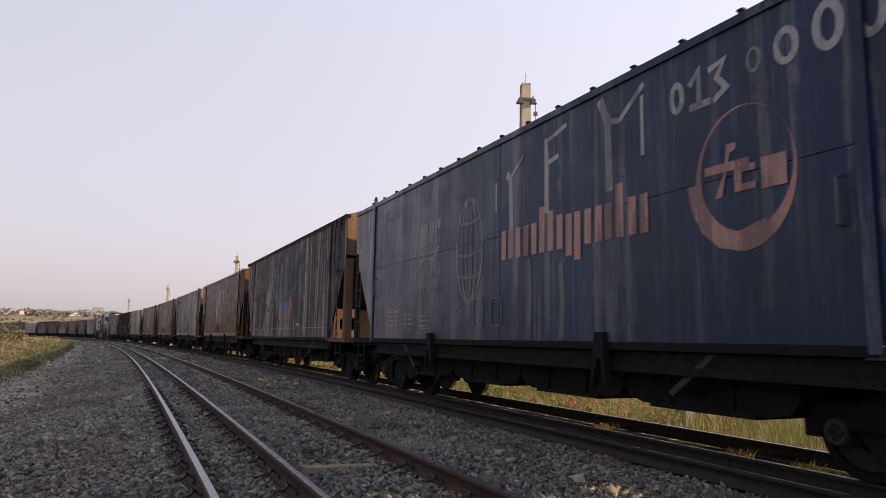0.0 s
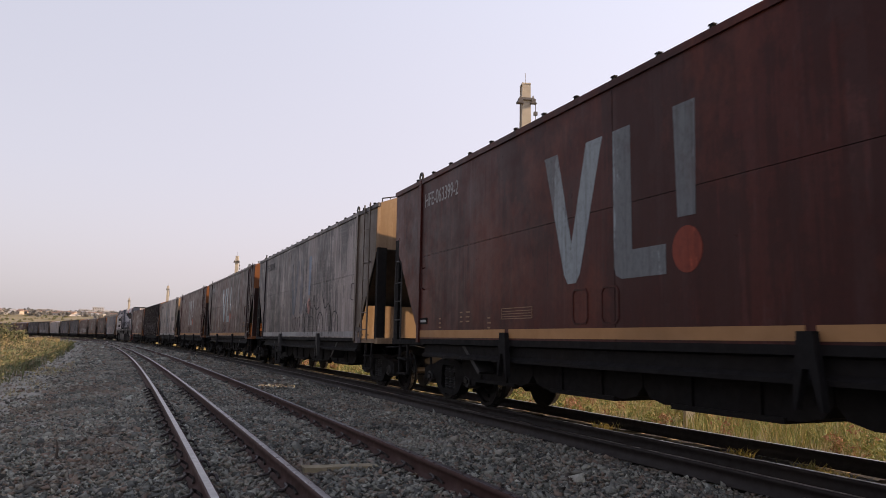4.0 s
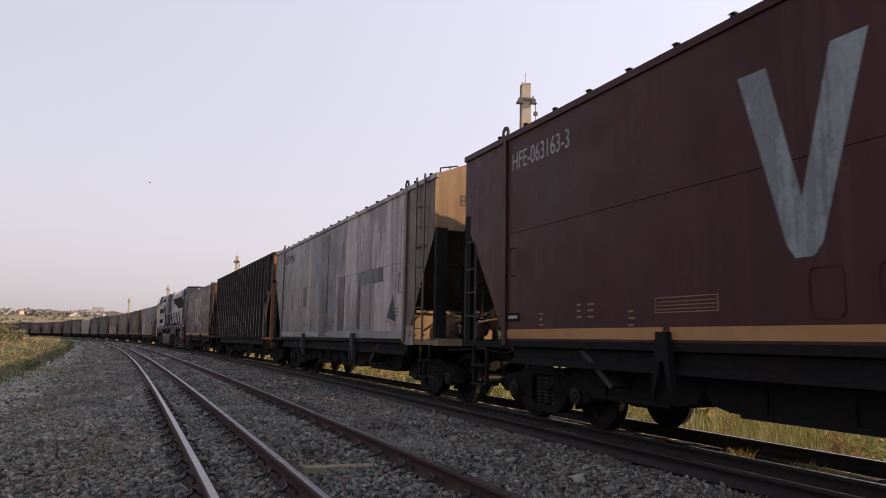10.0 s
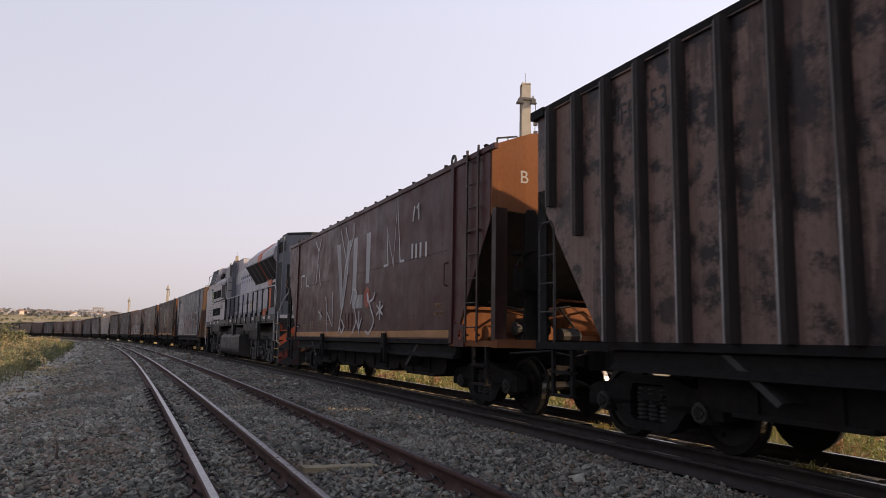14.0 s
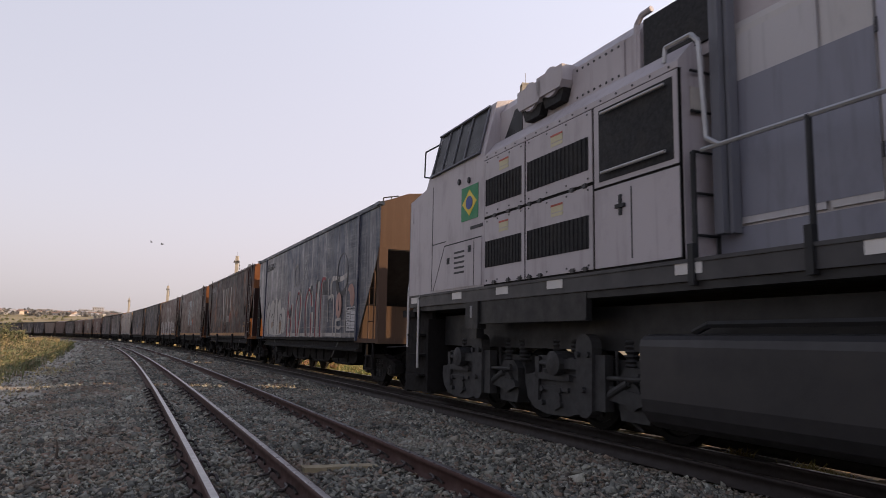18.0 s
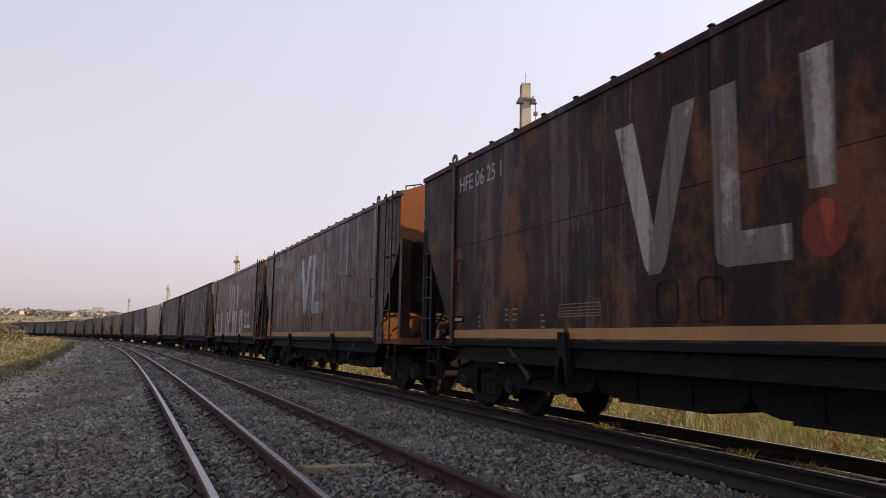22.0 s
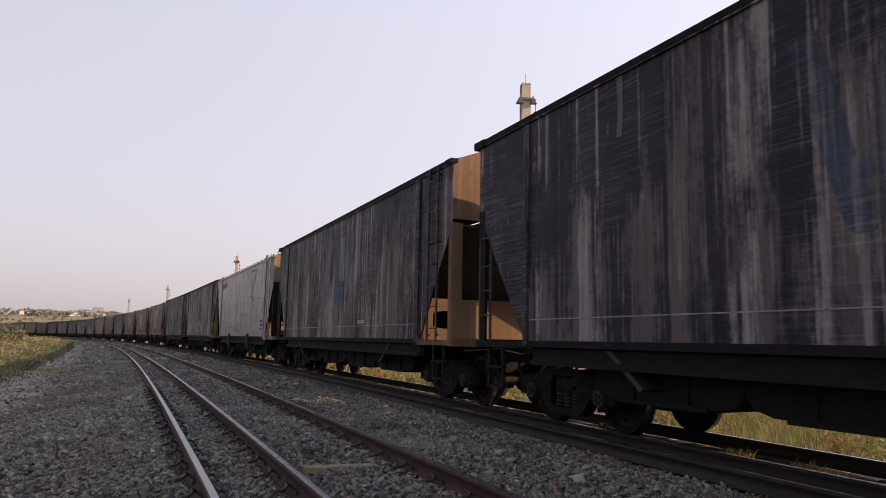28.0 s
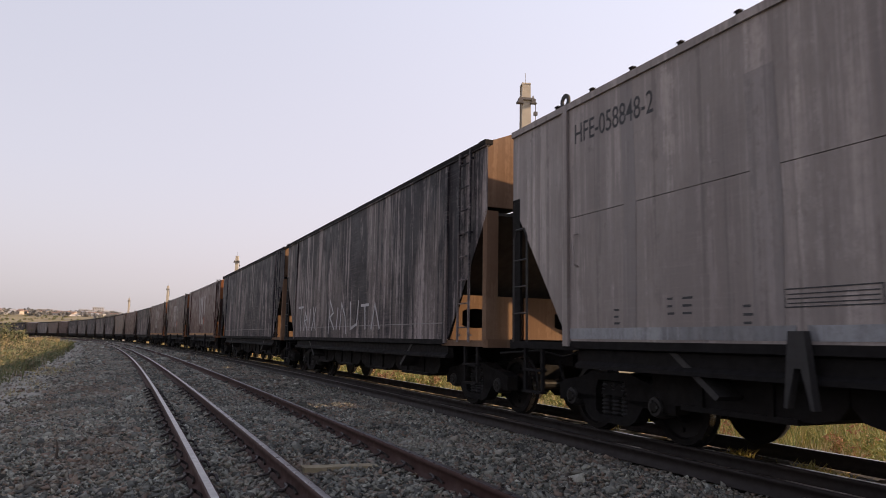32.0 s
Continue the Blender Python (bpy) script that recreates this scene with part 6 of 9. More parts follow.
WAGONS = [
    dict(u=-28.5, kind="plated", paint="brown_a", end="end_brown", label="brown covered hopper wagon at the head", emblem=("teal", "red"), stripe="stripe", a_end=False),
    dict(u=-15.0, kind="smooth", tall=0.1, paint="dark_b", end="end_ochre", label="dark sooty covered hopper wagon with ochre end", holed=True),
    dict(u=-1.2, kind="plated", paint="navy_a", end="navy_end", label="navy blue covered hopper wagon with salmon marks", number="HFE-053863-9", number_width=1.48, number_mat=over("navy_a", "haze"), extra=x_navy),
    dict(u=12.35, kind="smooth", tall=0.1, paint="dark_a", end="end_ochre", label="sooty dark hopper wagon with blue shapes and black scrawl", holed=True, extra=x_w1),
    dict(u=26.0, kind="plated", paint="red_a", end="end_brown", label="red-brown hopper wagon with teal operator's mark", emblem=("teal", "red"), stripe="stripe", a_end=False, end_letter="B", number="HFE-063399-2", marks="letter_ochre"),
    dict(u=39.75, kind="plated", paint="grey_a", end="end_tan", bay="bay_tan", label="dirty grey hopper wagon with pale scrawl", end_letter="A", letter_mat="letter_dark", number="HFE 058840", number_mat="letter_dark", extra=x_w3, pale=True, stripe="letter_grey"),
    dict(u=53.4, kind="plated", paint="brown_b", end="end_brown", label="streaked brown hopper wagon with sea-blue mark", extra=CHALK_A, emblem=("sea", "red"), stripe="stripe", a_end=False, end_letter="B", number="HFE-06 955-2", marks="letter_ochre"),
    dict(u=67.1, kind="plated", paint="brown_d", end="end_brown", label="clean brown hopper wagon with light blue mark", emblem=("teal", "red"), stripe="stripe", a_end=False, end_letter="B", number="HFE-063163-3", marks="letter_ochre"),
    dict(u=80.9, kind="plated", paint="white_b", end="end_tan", bay="bay_tan", label="patched off-white hopper wagon with faded blue mark", a_end=False, end_letter="B", letter_mat="letter_dark", number="HFE-059040-8", number_mat="letter_dark", marks="letter_dark", extra=x_w6, pale=True, stripe="letter_grey"),
    dict(u=94.2, kind="ribbed", tall=0.1, open_end=True, paint="ribbed", end="end_dark", label="rust-black ribbed hopper wagon with faded blue mark", extra=x_w7, number="HFE 053", number_mat="letter_dark", number_width=0.9),
    dict(u=108.05, kind="plated", paint="brown_d", end="end_brown", label="brown hopper wagon with white scrawl beside the locomotive", emblem=("grey", "red"), stripe="stripe", a_end=False, end_letter="B", marks="letter_ochre", extra=x_w8),
    None,
    dict(u=141.7, kind="smooth", paint="navy_b", end="end_pale", ladder=False, label="scratched navy hopper wagon with tall white and red graffiti", number="HFE-053001-4", number_mat="letter_dark", extra=x_w9, roof="navy_end"),
    dict(u=155.42, kind="plated", paint="brown_c", end="end_brown", label="burnt brown hopper wagon with pale mark", emblem=("cream", "red"), stripe="stripe", end_letter="A", number="HFE 06 25 1", marks="letter_ochre"),
    dict(u=169.2, kind="plated", paint="brown_b", end="end_brown", label="brown hopper wagon with chalky streaks and sea-blue mark", extra=CHALK_B, emblem=("sea", "red"), stripe="stripe", a_end=False, end_letter="B", number="HFE-063014-4", marks="letter_ochre"),
    dict(u=182.4, kind="plated", paint="brown_a", end="end_brown", label="brown hopper wagon with large white sprayed figures", emblem=("grey", "red"), stripe="stripe", end_letter="A", marks="letter_ochre", extra=x_w12),
    dict(u=196.1, kind="smooth", tall=0.1, paint="dark_c", end="end_ochre", label="blue-black streaked hopper wagon", holed=True, extra=x_fainter),
    dict(u=209.8, kind="smooth", tall=0.1, paint="dark_b", end="end_ochre", label="dark streaked hopper wagon with ochre end", holed=True, extra=x_fainter),
    dict(u=223.4, kind="plated", paint="white_a", end="end_tan", made=("DATA DA", "FABRICAÇÃO", "12-2013"), label="pale grey hopper wagon with blue mark", a_end=False, end_letter="B", letter_mat="letter_dark", number="HFE-058848-2", number_mat="letter_dark", marks="letter_dark", extra=x_w15, pale=True, stripe="letter_grey"),
    dict(u=236.9, kind="smooth", tall=0.1, paint="dark_d", end="end_ochre", label="grey-black hopper wagon with pale scrawl", holed=True, extra=x_w16),
    dict(u=250.2, kind="smooth", tall=0.1, paint="dark_c", end="end_ochre", label="blue-black streaked hopper wagon with tan end", holed=True),
    dict(u=263.8, kind="plated", paint="brown_d", end="end_brown", label="brown hopper wagon with pale mark", emblem=("grey", "red"), stripe="stripe"),
    dict(u=277.4, kind="plated", paint="brown_b", end="end_brown", label="brown streaked hopper wagon with pale mark", emblem=("grey", "red"), stripe="stripe"),
    dict(u=291.0, kind="plated", paint="brown_a", end="end_brown", label="dull brown hopper wagon", emblem=("grey", None), stripe="stripe"),
]
rest = random.Random(8)
for i in range(22):
    name = ("dark_b", "dark_a", "grey_a", "dark_d", "ribbed", "dark_a", "dark_c", "brown_a", "dark_d", "brown_b")[(i * 7 + i // 5) % 10]
    brownish = name.startswith("brown")
    WAGONS.append(dict(u=304.6 + i * 13.62, kind="plated" if brownish or name.startswith("white") else "smooth", paint=name, end="iron_brown" if brownish else "end_dull", near=False,
                       label="distant " + {"d": "dark sooty", "g": "dirty grey", "r": "rust-black", "b": "brown"}[name[0]] + " hopper wagon on the curve"))

# ------------------------------------------------------------------ locomotive (its hood end leads)
LX = 9.75                         # from the front of the hood to the middle


def lx(d):
    """The place of a station along the body; the stations of the leading half lie a little closer together."""
    return LX - float(np.interp(d, (-1.0, 2.5, 7.5, 11.0, 12.5, 20.5), (-1.42, 2.12, 7.2, 10.82, 12.42, 20.45)))


def d_loco_truck(bm):
    prism(bm, [(-0.35, -0.9), (0.35, -0.9), (0.35, -0.3), (0.9, -0.3), (0.9, 0.3), (0.35, 0.3), (0.35, 0.9), (-0.35, 0.9), (-0.35, 0.3), (-0.9, 0.3), (-0.9, -0.3), (-0.35, -0.3)], 0.5, 0.85, "z")


def d_axle_box(bm):
    prism(bm, [(-0.23, 0.25), (0.23, 0.25), (0.27, 0.4), (0.25, 0.72), (0.14, 0.82), (-0.14, 0.82), (-0.25, 0.72), (-0.27, 0.4)], -0.16, 0.1)
    prism(bm, ellipse(0, 0.52, 0.15, 0.15, 14), -0.21, -0.15)


def d_axle_spring(bm):
    lathe(bm, [(i * 0.026, 0.09 if i % 2 else 0.062) for i in range(13)], 10)


def d_truck_side(bm):
    prism(bm, [(-1.0, 0.42), (-0.8, 0.62), (-0.5, 0.5), (-0.45, 0.3), (0.45, 0.3), (0.5, 0.5), (0.8, 0.62), (1.0, 0.42), (0.95, 0.85), (-0.95, 0.85)], -0.09, 0.09)


def d_brake_cyl(bm):
    lathe(bm, [(-0.15, 0.06), (-0.13, 0.15), (0.13, 0.15), (0.15, 0.1)], 14)
    box(bm, -0.05, 0.4, -0.06, 0.06, -0.06, 0.06)
    rod(bm, (-0.5, 0, 0), (0.0, 0, 0), 0.03)


def d_loco_wheels(bm):
    r = 0.5
    for s in (-1, 1):
        lathe(bm, [(s * 0.48, 0.08), (s * 0.49, r + 0.028), (s * 0.52, r + 0.02), (s * 0.535, r), (s * 0.62, r - 0.006), (s * 0.625, 0.42), (s * 0.59, 0.4), (s * 0.58, 0.2), (s * 0.63, 0.14)], 28)
    lathe(bm, [(-1.0, 0.07), (-0.6, 0.09), (0.6, 0.09), (1.0, 0.07)], 12)
    for s in (-1, 1):
        for i in range(4):
            a = i * math.tau / 4
            rod(bm, (math.cos(a) * 0.3, s * 0.57, math.sin(a) * 0.3), (math.cos(a) * 0.3, s * 0.61, math.sin(a) * 0.3), 0.04, 6)


def d_truck_plate(bm):
    """Deep outer casting over one axle, rounded at its foot."""
    prism(bm, [(-0.72, 0.52), (-0.66, 0.34), (-0.5, 0.22), (-0.2, 0.17), (0.25, 0.18), (0.52, 0.24), (0.68, 0.36), (0.7, 0.62), (0.45, 0.66), (0.4, 0.88), (-0.4, 0.9), (-0.48, 0.66), (-0.7, 0.64)], -0.07, 0.05)
    box(bm, -0.42, 0.36, -0.12, -0.05, 0.6, 0.68)
    box(bm, -0.36, 0.3, -0.1, -0.05, 0.47, 0.52)
    prism(bm, ellipse(-0.02, 0.36, 0.16, 0.13, 14), -0.1, -0.06)


def d_truck_post(bm):
    """Upright rounded casting at the casting's end."""
    k = 14
    prism(bm, [(math.cos(i * math.tau / k) * 0.16, (1.0 if math.sin(i * math.tau / k) >= 0 else 0.36) + math.sin(i * math.tau / k) * 0.16) for i in range(k)], -0.14, 0.0)
    box(bm, 0.1, 0.34, -0.1, 0.02, 0.3, 0.92)


def d_sand_pipe(bm):
    pipe(bm, [(0, 0, 0.95), (0.02, 0, 0.45), (0.12, 0, 0.25), (0.34, 0.08, 0.1)], 0.022)


def locomotive():
    front = 121.6 * 1.05
    w = new("locomotive")
    tagged(w, "grey diesel locomotive with orange flashes and black flared radiator", "locomotive")
    P = lambda name, draw, mat, label="", parent=None, at=None: part(name, "loco_" + name + str(len(SHAPES)), draw, mat, parent or w, label, at)
    S = -1.5
    # frame, walkways
    P("frame", lambda bm: (box(bm, lx(18.7), lx(1.6), -1.1, 1.1, 1.0, 1.5), box(bm, lx(19.3), lx(1.15), -1.47, 1.47, 1.58, 1.68)), "loco_under", "dark grey underframe")
    for y in (-1.5, 1.46):
        P("deck_beam", lambda bm: (box(bm, lx(19.45), lx(1.45), y, y + 0.04, 1.66, 1.84), box(bm, lx(19.4), lx(1.45), y - 0.015, y + 0.055, 1.83, 1.865)), "loco_beam")
    P("kick_plate", lambda bm: box(bm, lx(12.5), lx(2.3), -1.09, -1.05, 1.7, 2.16), "loco_patch")
    for d in (2.48, 3.35, 5.45, 7.15, 9.25, 10.7, 12.45, 14.65, 15.95, 17.4, 19.15):
        P("white_marker", lambda bm: box(bm, lx(d) - 0.17, lx(d) + 0.17, S - 0.006, S, 1.725, 1.835), "white", "white reflective marker")
    for d0, d1 in ((14.05, 17.0), (4.4, 7.5)):
        P("side_skirt", lambda bm: (box(bm, lx(d1), lx(d0), S + 0.02, S + 0.1, 1.33, 1.65), box(bm, lx(d1), lx(d0), S + 0.01, S + 0.02, 1.335, 1.36)), "loco_under", "dark side box under the walkway")
    for d in (4.55, 10.0, 16.85):
        k = P("jacking_bracket", lambda bm: (box(bm, lx(d) - 0.2, lx(d) + 0.2, S - 0.02, S + 0.12, 1.26, 1.66), box(bm, lx(d) - 0.14, lx(d) + 0.14, S + 0.0, S + 0.12, 1.12, 1.26)), "loco_under")
        part("plate_bar", "bracket_bar%.1f" % d, lambda bm: box(bm, lx(d) - 0.03, lx(d) + 0.03, S - 0.03, S - 0.02, 1.42, 1.6), "letter_grey", k)
    # leading end: rear hood with number, lamps, grilles
    P("end_hood", lambda bm: prism(bm, [(lx(2.3), -1.3), (lx(1.38), -1.3), (lx(0.75), -0.6), (lx(0.75), 0.6), (lx(1.38), 1.3), (lx(2.3), 1.3)], 1.66, 4.55, "z"), "loco_slate", "slate grey rear hood")
    # front painted paler than the slate hood to show the sun on it
    P("hood_front", lambda bm: box(bm, lx(0.75), lx(0.742), -0.59, 0.59, 1.72, 4.5), "loco_grey", "hood front in paler grey, standing for sunlight")
    P("hood_roof_band", lambda bm: prism(bm, [(lx(2.32), -1.2), (lx(1.45), -1.2), (lx(0.85), -0.52), (lx(0.85), 0.52), (lx(1.45), 1.2), (lx(2.32), 1.2)], 4.55, 4.67, "z"), "loco_dark")
    P("air_filter_grille", lambda bm: box(bm, lx(2.25), lx(1.46), -1.34, -1.3, 1.97, 3.66), "mesh_black", "black mesh intake")
    P("hood_post", lambda bm: (box(bm, lx(1.45), lx(1.36), -1.36, -1.28, 1.7, 4.5), box(bm, lx(2.36), lx(2.26), -1.36, -1.28, 1.7, 4.5)), "loco_slate")
    P("door_grille", lambda bm: box(bm, -0.2, 0.1, -0.02, 0.01, 2.3, 3.55), "mesh_black", at=pose(lx(1.17), -1.06, 0, 0, 0, 48))
    P("machine_label", lambda bm: box(bm, -0.02, 0.12, -0.03, -0.015, 2.98, 3.04), "letter_grey", "pale bar of writing on the machinery inside", at=pose(lx(1.17), -1.06, 0, 0, 0, 48))
    P("machine_pipe", lambda bm: pipe(bm, [(-0.19, -0.022, 3.08), (-0.17, -0.022, 2.96), (-0.19, -0.022, 2.8), (-0.1, -0.022, 2.7), (-0.12, -0.022, 2.55)], 0.012), "rust_tan", at=pose(lx(1.17), -1.06, 0, 0, 0, 48))
    P("hood_notice", lambda bm: box(bm, -0.09, 0.09, -0.012, 0.01, 1.98, 2.2), "white", "small white notice", at=pose(lx(1.12), -1.01, 0, 0, 0, 48))
    for i in range(7):
        for dx in (0.0, 0.34, 0.66):
            P("louvre", lambda bm: box(bm, lx(2.24) + dx, lx(2.24) + dx + 0.28, -1.335, -1.29, 4.02 + i * 0.055, 4.042 + i * 0.055), "mesh_black")
    for i in range(5):
        P("grab_iron", lambda bm: pipe(bm, [(lx(1.02), -0.86, 2.3 + i * 0.45), (lx(0.97), -0.90, 2.32 + i * 0.45), (lx(0.72), -0.62, 2.32 + i * 0.45), (lx(0.8), -0.6, 2.3 + i * 0.45)], 0.016), "loco_dark")
    P("number_box", lambda bm: prism(bm, [(-0.22, 4.0), (0.22, 4.0), (0.26, 4.04), (0.26, 4.14), (0.22, 4.18), (-0.22, 4.18), (-0.26, 4.14), (-0.26, 4.04)], -0.02, 0.01), "plate", "pale running-number plate", at=pose(lx(1.085), -0.97, 0, 0, 0, 48))
    letters("8376", 0.17, "letter_dark", w, pose(lx(1.085), -0.97, 0, 0, 0, 48) @ pose(-0.2, -0.023, 4.035), "running_number", width=0.4, bold=0.012)
    P("headlight_housing", lambda bm: prism(bm, [(-0.3, 3.95), (0.3, 3.95), (0.33, 4.02), (0.33, 4.2), (0.28, 4.28), (-0.28, 4.28), (-0.33, 4.2), (-0.33, 4.02)], lx(0.75), lx(0.66), "x"), "loco_dark")
    for y in (-0.15, 0.15):
        P("headlight", lambda bm: prism(bm, ellipse(y, 4.11, 0.12, 0.12, 18), lx(0.66), lx(0.645), "x"), "lens", "round headlight")
    for y in (-0.86, 0.86):
        d = P("ditch_light", lambda bm: (rod(bm, (lx(0.72), y, 2.12), (lx(0.5), y, 2.12), 0.13, 16), box(bm, lx(0.85), lx(0.62), y - 0.17, y + 0.14, 1.95, 2.3), box(bm, lx(0.9), lx(0.62), y - 0.2, y + 0.16, 2.3, 2.33)), "loco_dark")
        part("lens", "ditch_lens%.1f" % y, lambda bm: rod(bm, (lx(0.5), y, 2.12), (lx(0.48), y, 2.12), 0.115, 18), "lens", d, "round lamp lens")
        part("bracket", "ditch_bracket%.1f" % y, lambda bm: box(bm, lx(0.86), lx(0.6), y - 0.17, y + 0.14, 1.7, 1.95), "end_tan", d, "tan lamp bracket")
    P("end_window", lambda bm: box(bm, lx(0.75), lx(0.735), -0.32, 0.08, 3.18, 3.66), "mesh_black", "dark opening in the hood end")
    # chamfered end deck with white edge plates, pilot with orange blazes
    deck = [(lx(2.3), -1.47), (lx(1.12), -1.47), (lx(0.45), -0.95), (lx(0.45), 0.95), (lx(1.12), 1.47), (lx(2.3), 1.47)]
    P("end_deck", lambda bm: prism(bm, deck, 1.685, 1.72, "z"), "loco_dark")
    P("deck_edge", lambda bm: prism(bm, [(lx(1.15), -1.47), (lx(0.45), -0.96), (lx(0.45), 0.95), (lx(1.15), 1.47)], 1.6, 1.684, "z"), "loco_dark")
    cham = pose(lx(0.785), -1.21, 0, 0, 0, math.degrees(math.atan2(0.52, 0.67)))
    P("edge_plate", lambda bm: box(bm, -0.36, 0.36, -0.012, 0.004, 1.715, 1.83), "white", "scuffed white edge plate", at=cham)
    P("edge_plate", lambda bm: box(bm, lx(0.45), lx(0.435), -0.9, 0.9, 1.715, 1.83), "white", "scuffed white edge plate")
    P("pilot", lambda bm: prism(bm, [(lx(1.5), -1.4), (lx(1.1), -1.4), (lx(0.48), -0.9), (lx(0.48), 0.9), (lx(1.1), 1.4), (lx(1.5), 1.4)], 0.2, 1.6, "z"), "loco_dark", "dark pilot with chamfered corners")
    face = pose(lx(0.79), -1.15, 0, 0, 0, math.degrees(math.atan2(0.5, 0.62)))

    def band(h0, half, low=0.22, high=1.58, rise=0.62):
        """A slanting band of the pilot's chevrons, cut off at the plate's edges."""
        thick = 0.3
        pts = []
        for k in range(9):
            x = -half + 2 * half * k / 8
            z = h0 + rise * (x + half)
            pts.append((x, max(min(z, high), low), max(min(z + thick, high), low)))
        pts = [p for p in pts if p[2] - p[1] > 0.01]
        return [(p[0], p[1]) for p in pts] + [(p[0], p[2]) for p in reversed(pts)]

    for k, h0 in enumerate((-0.32, 0.24, 0.78, 1.26)):
        # third band gets the brighter orange to paint the sun on it
        P("pilot_blaze", lambda bm: prism(bm, band(h0, 0.4), -0.012, -0.005), "orange_trim" if k == 2 else "orange_worn", "slanting orange band on the pilot", at=face)
    for k, h0 in enumerate((0.55, 1.2)):
        P("pilot_stripe", lambda bm: prism(bm, band(h0, 0.88, 0.3, 1.58, 0.6), lx(0.475), lx(0.465), "x"), "orange_worn", "dull orange warning stripe")
    P("pilot_ledge", lambda bm: prism(bm, [(lx(0.47), 1.16), (lx(0.47), 1.44), (lx(0.42), 1.44), (lx(0.40), 1.2)], -0.92, 0.92), "rust_tan", "rust-stained tan ledge across the pilot")
    for k, (y, z, r) in enumerate(((0.1, 1.26, 0.08), (0.32, 1.24, 0.06), (-0.3, 1.3, 0.05))):
        P("ledge_slot", lambda bm: box(bm, lx(0.42), lx(0.395), y - r * 1.6, y + r * 1.6, z - r * 0.5, z + r * 0.5), "letter_dark")
    for k, (y, z0) in enumerate(((-0.62, 1.05), (0.55, 1.05))):
        P("brake_hose", lambda bm: pipe(bm, [(lx(0.44), y, z0), (lx(0.28), y + 0.02, z0 - 0.15), (lx(0.2), y + 0.05, z0 - 0.45), (lx(0.12), y + 0.12, z0 - 0.62)], 0.026), "iron")
    P("step_light", lambda bm: box(bm, 0.06, 0.2, -0.03, 0.0, 1.14, 1.2), "flag_green", "small green lamp", at=face)
    P("air_hose", lambda bm: pipe(bm, [(lx(0.5), -0.7, 1.05), (lx(0.3), -0.72, 0.9), (lx(0.2), -0.72, 0.6), (lx(0.1), -0.7, 0.5)], 0.03), "iron")
    P("uncoupling_lever", lambda bm: pipe(bm, [(lx(0.95), -1.38, 1.3), (lx(0.75), -1.3, 1.32), (lx(0.42), -1.0, 1.1), (lx(0.4), -0.3, 1.0)], 0.02), "orange_trim")
    for z in (0.44, 0.72, 0.99, 1.27, 1.56):
        st = P("step", lambda bm: box(bm, lx(1.5), lx(0.98), -1.45, -1.15, z - 0.03, z), "loco_dark", "dark step with yellow edge")
        part("step_edge", "step_edge%.2f" % z, lambda bm: box(bm, lx(1.5), lx(0.98), -1.475, -1.45, z - 0.025, z), "yellow_edge", st, "worn yellow edge")
    P("step_well", lambda bm: (box(bm, lx(1.6), lx(0.95), -1.17, -1.12, 0.3, 1.6), box(bm, lx(1.62), lx(1.52), -1.47, -1.1, 0.3, 1.66)), "loco_dark")
    # handrails
    P("handrail", lambda bm: pipe(bm, [(lx(1.79), -1.46, 0.95), (lx(1.81), -1.46, 1.85), (lx(1.67), -1.46, 2.2), (lx(1.69), -1.46, 2.68), (lx(1.83), -1.46, 2.85), (lx(2.2), -1.46, 2.88), (lx(12.3), -1.46, 2.86)], 0.022), "chrome", "long walkway handrail")
    for d in (2.95, 3.97, 4.94, 5.83, 6.95, 8.02, 9.08, 10.14, 11.26, 12.4):
        P("stanchion", lambda bm: (rod(bm, (lx(d), -1.46, 1.7), (lx(d), -1.46, 2.87), 0.026), box(bm, lx(d) - 0.035, lx(d) + 0.035, -1.53, -1.47, 1.62, 2.0)), "loco_dark")
    P("step_handrail", lambda bm: pipe(bm, [(lx(1.0), -1.4, 0.86), (lx(1.15), -1.49, 0.95), (lx(1.12), -1.49, 1.9), (lx(0.85), -1.38, 2.35), (lx(0.62), -1.15, 2.76), (lx(0.45), -0.93, 2.82)], 0.022), "chrome")
    for rail, r in (([(-0.93, 1.7), (-0.93, 2.82), (-0.3, 2.84)], 0.02), ([(0.3, 1.7), (0.3, 2.8), (0.93, 2.8), (0.93, 1.7)], 0.02), ([(-0.93, 2.2), (-0.3, 2.2)], 0.016)):
        P("end_handrail", lambda bm: pipe(bm, [(lx(0.45), y, z) for y, z in rail], r), "loco_dark")
    # long hood with doors
    P("long_hood", lambda bm: prism(bm, [(-1.05, 1.66), (1.05, 1.66), (1.05, 4.08), (0.99, 4.23), (0.8, 4.38), (0.5, 4.46), (-0.5, 4.46), (-0.8, 4.38), (-0.99, 4.23), (-1.05, 4.08)], lx(12.5), lx(2.3), "x"), "loco_blue", "long blue-grey engine hood")
    seams = (2.45, 3.05, 3.7, 4.28, 4.86, 5.45, 6.05, 6.65, 7.08, 7.5, 7.94, 8.36, 8.77, 9.2, 9.63, 10.09, 10.54, 10.95)
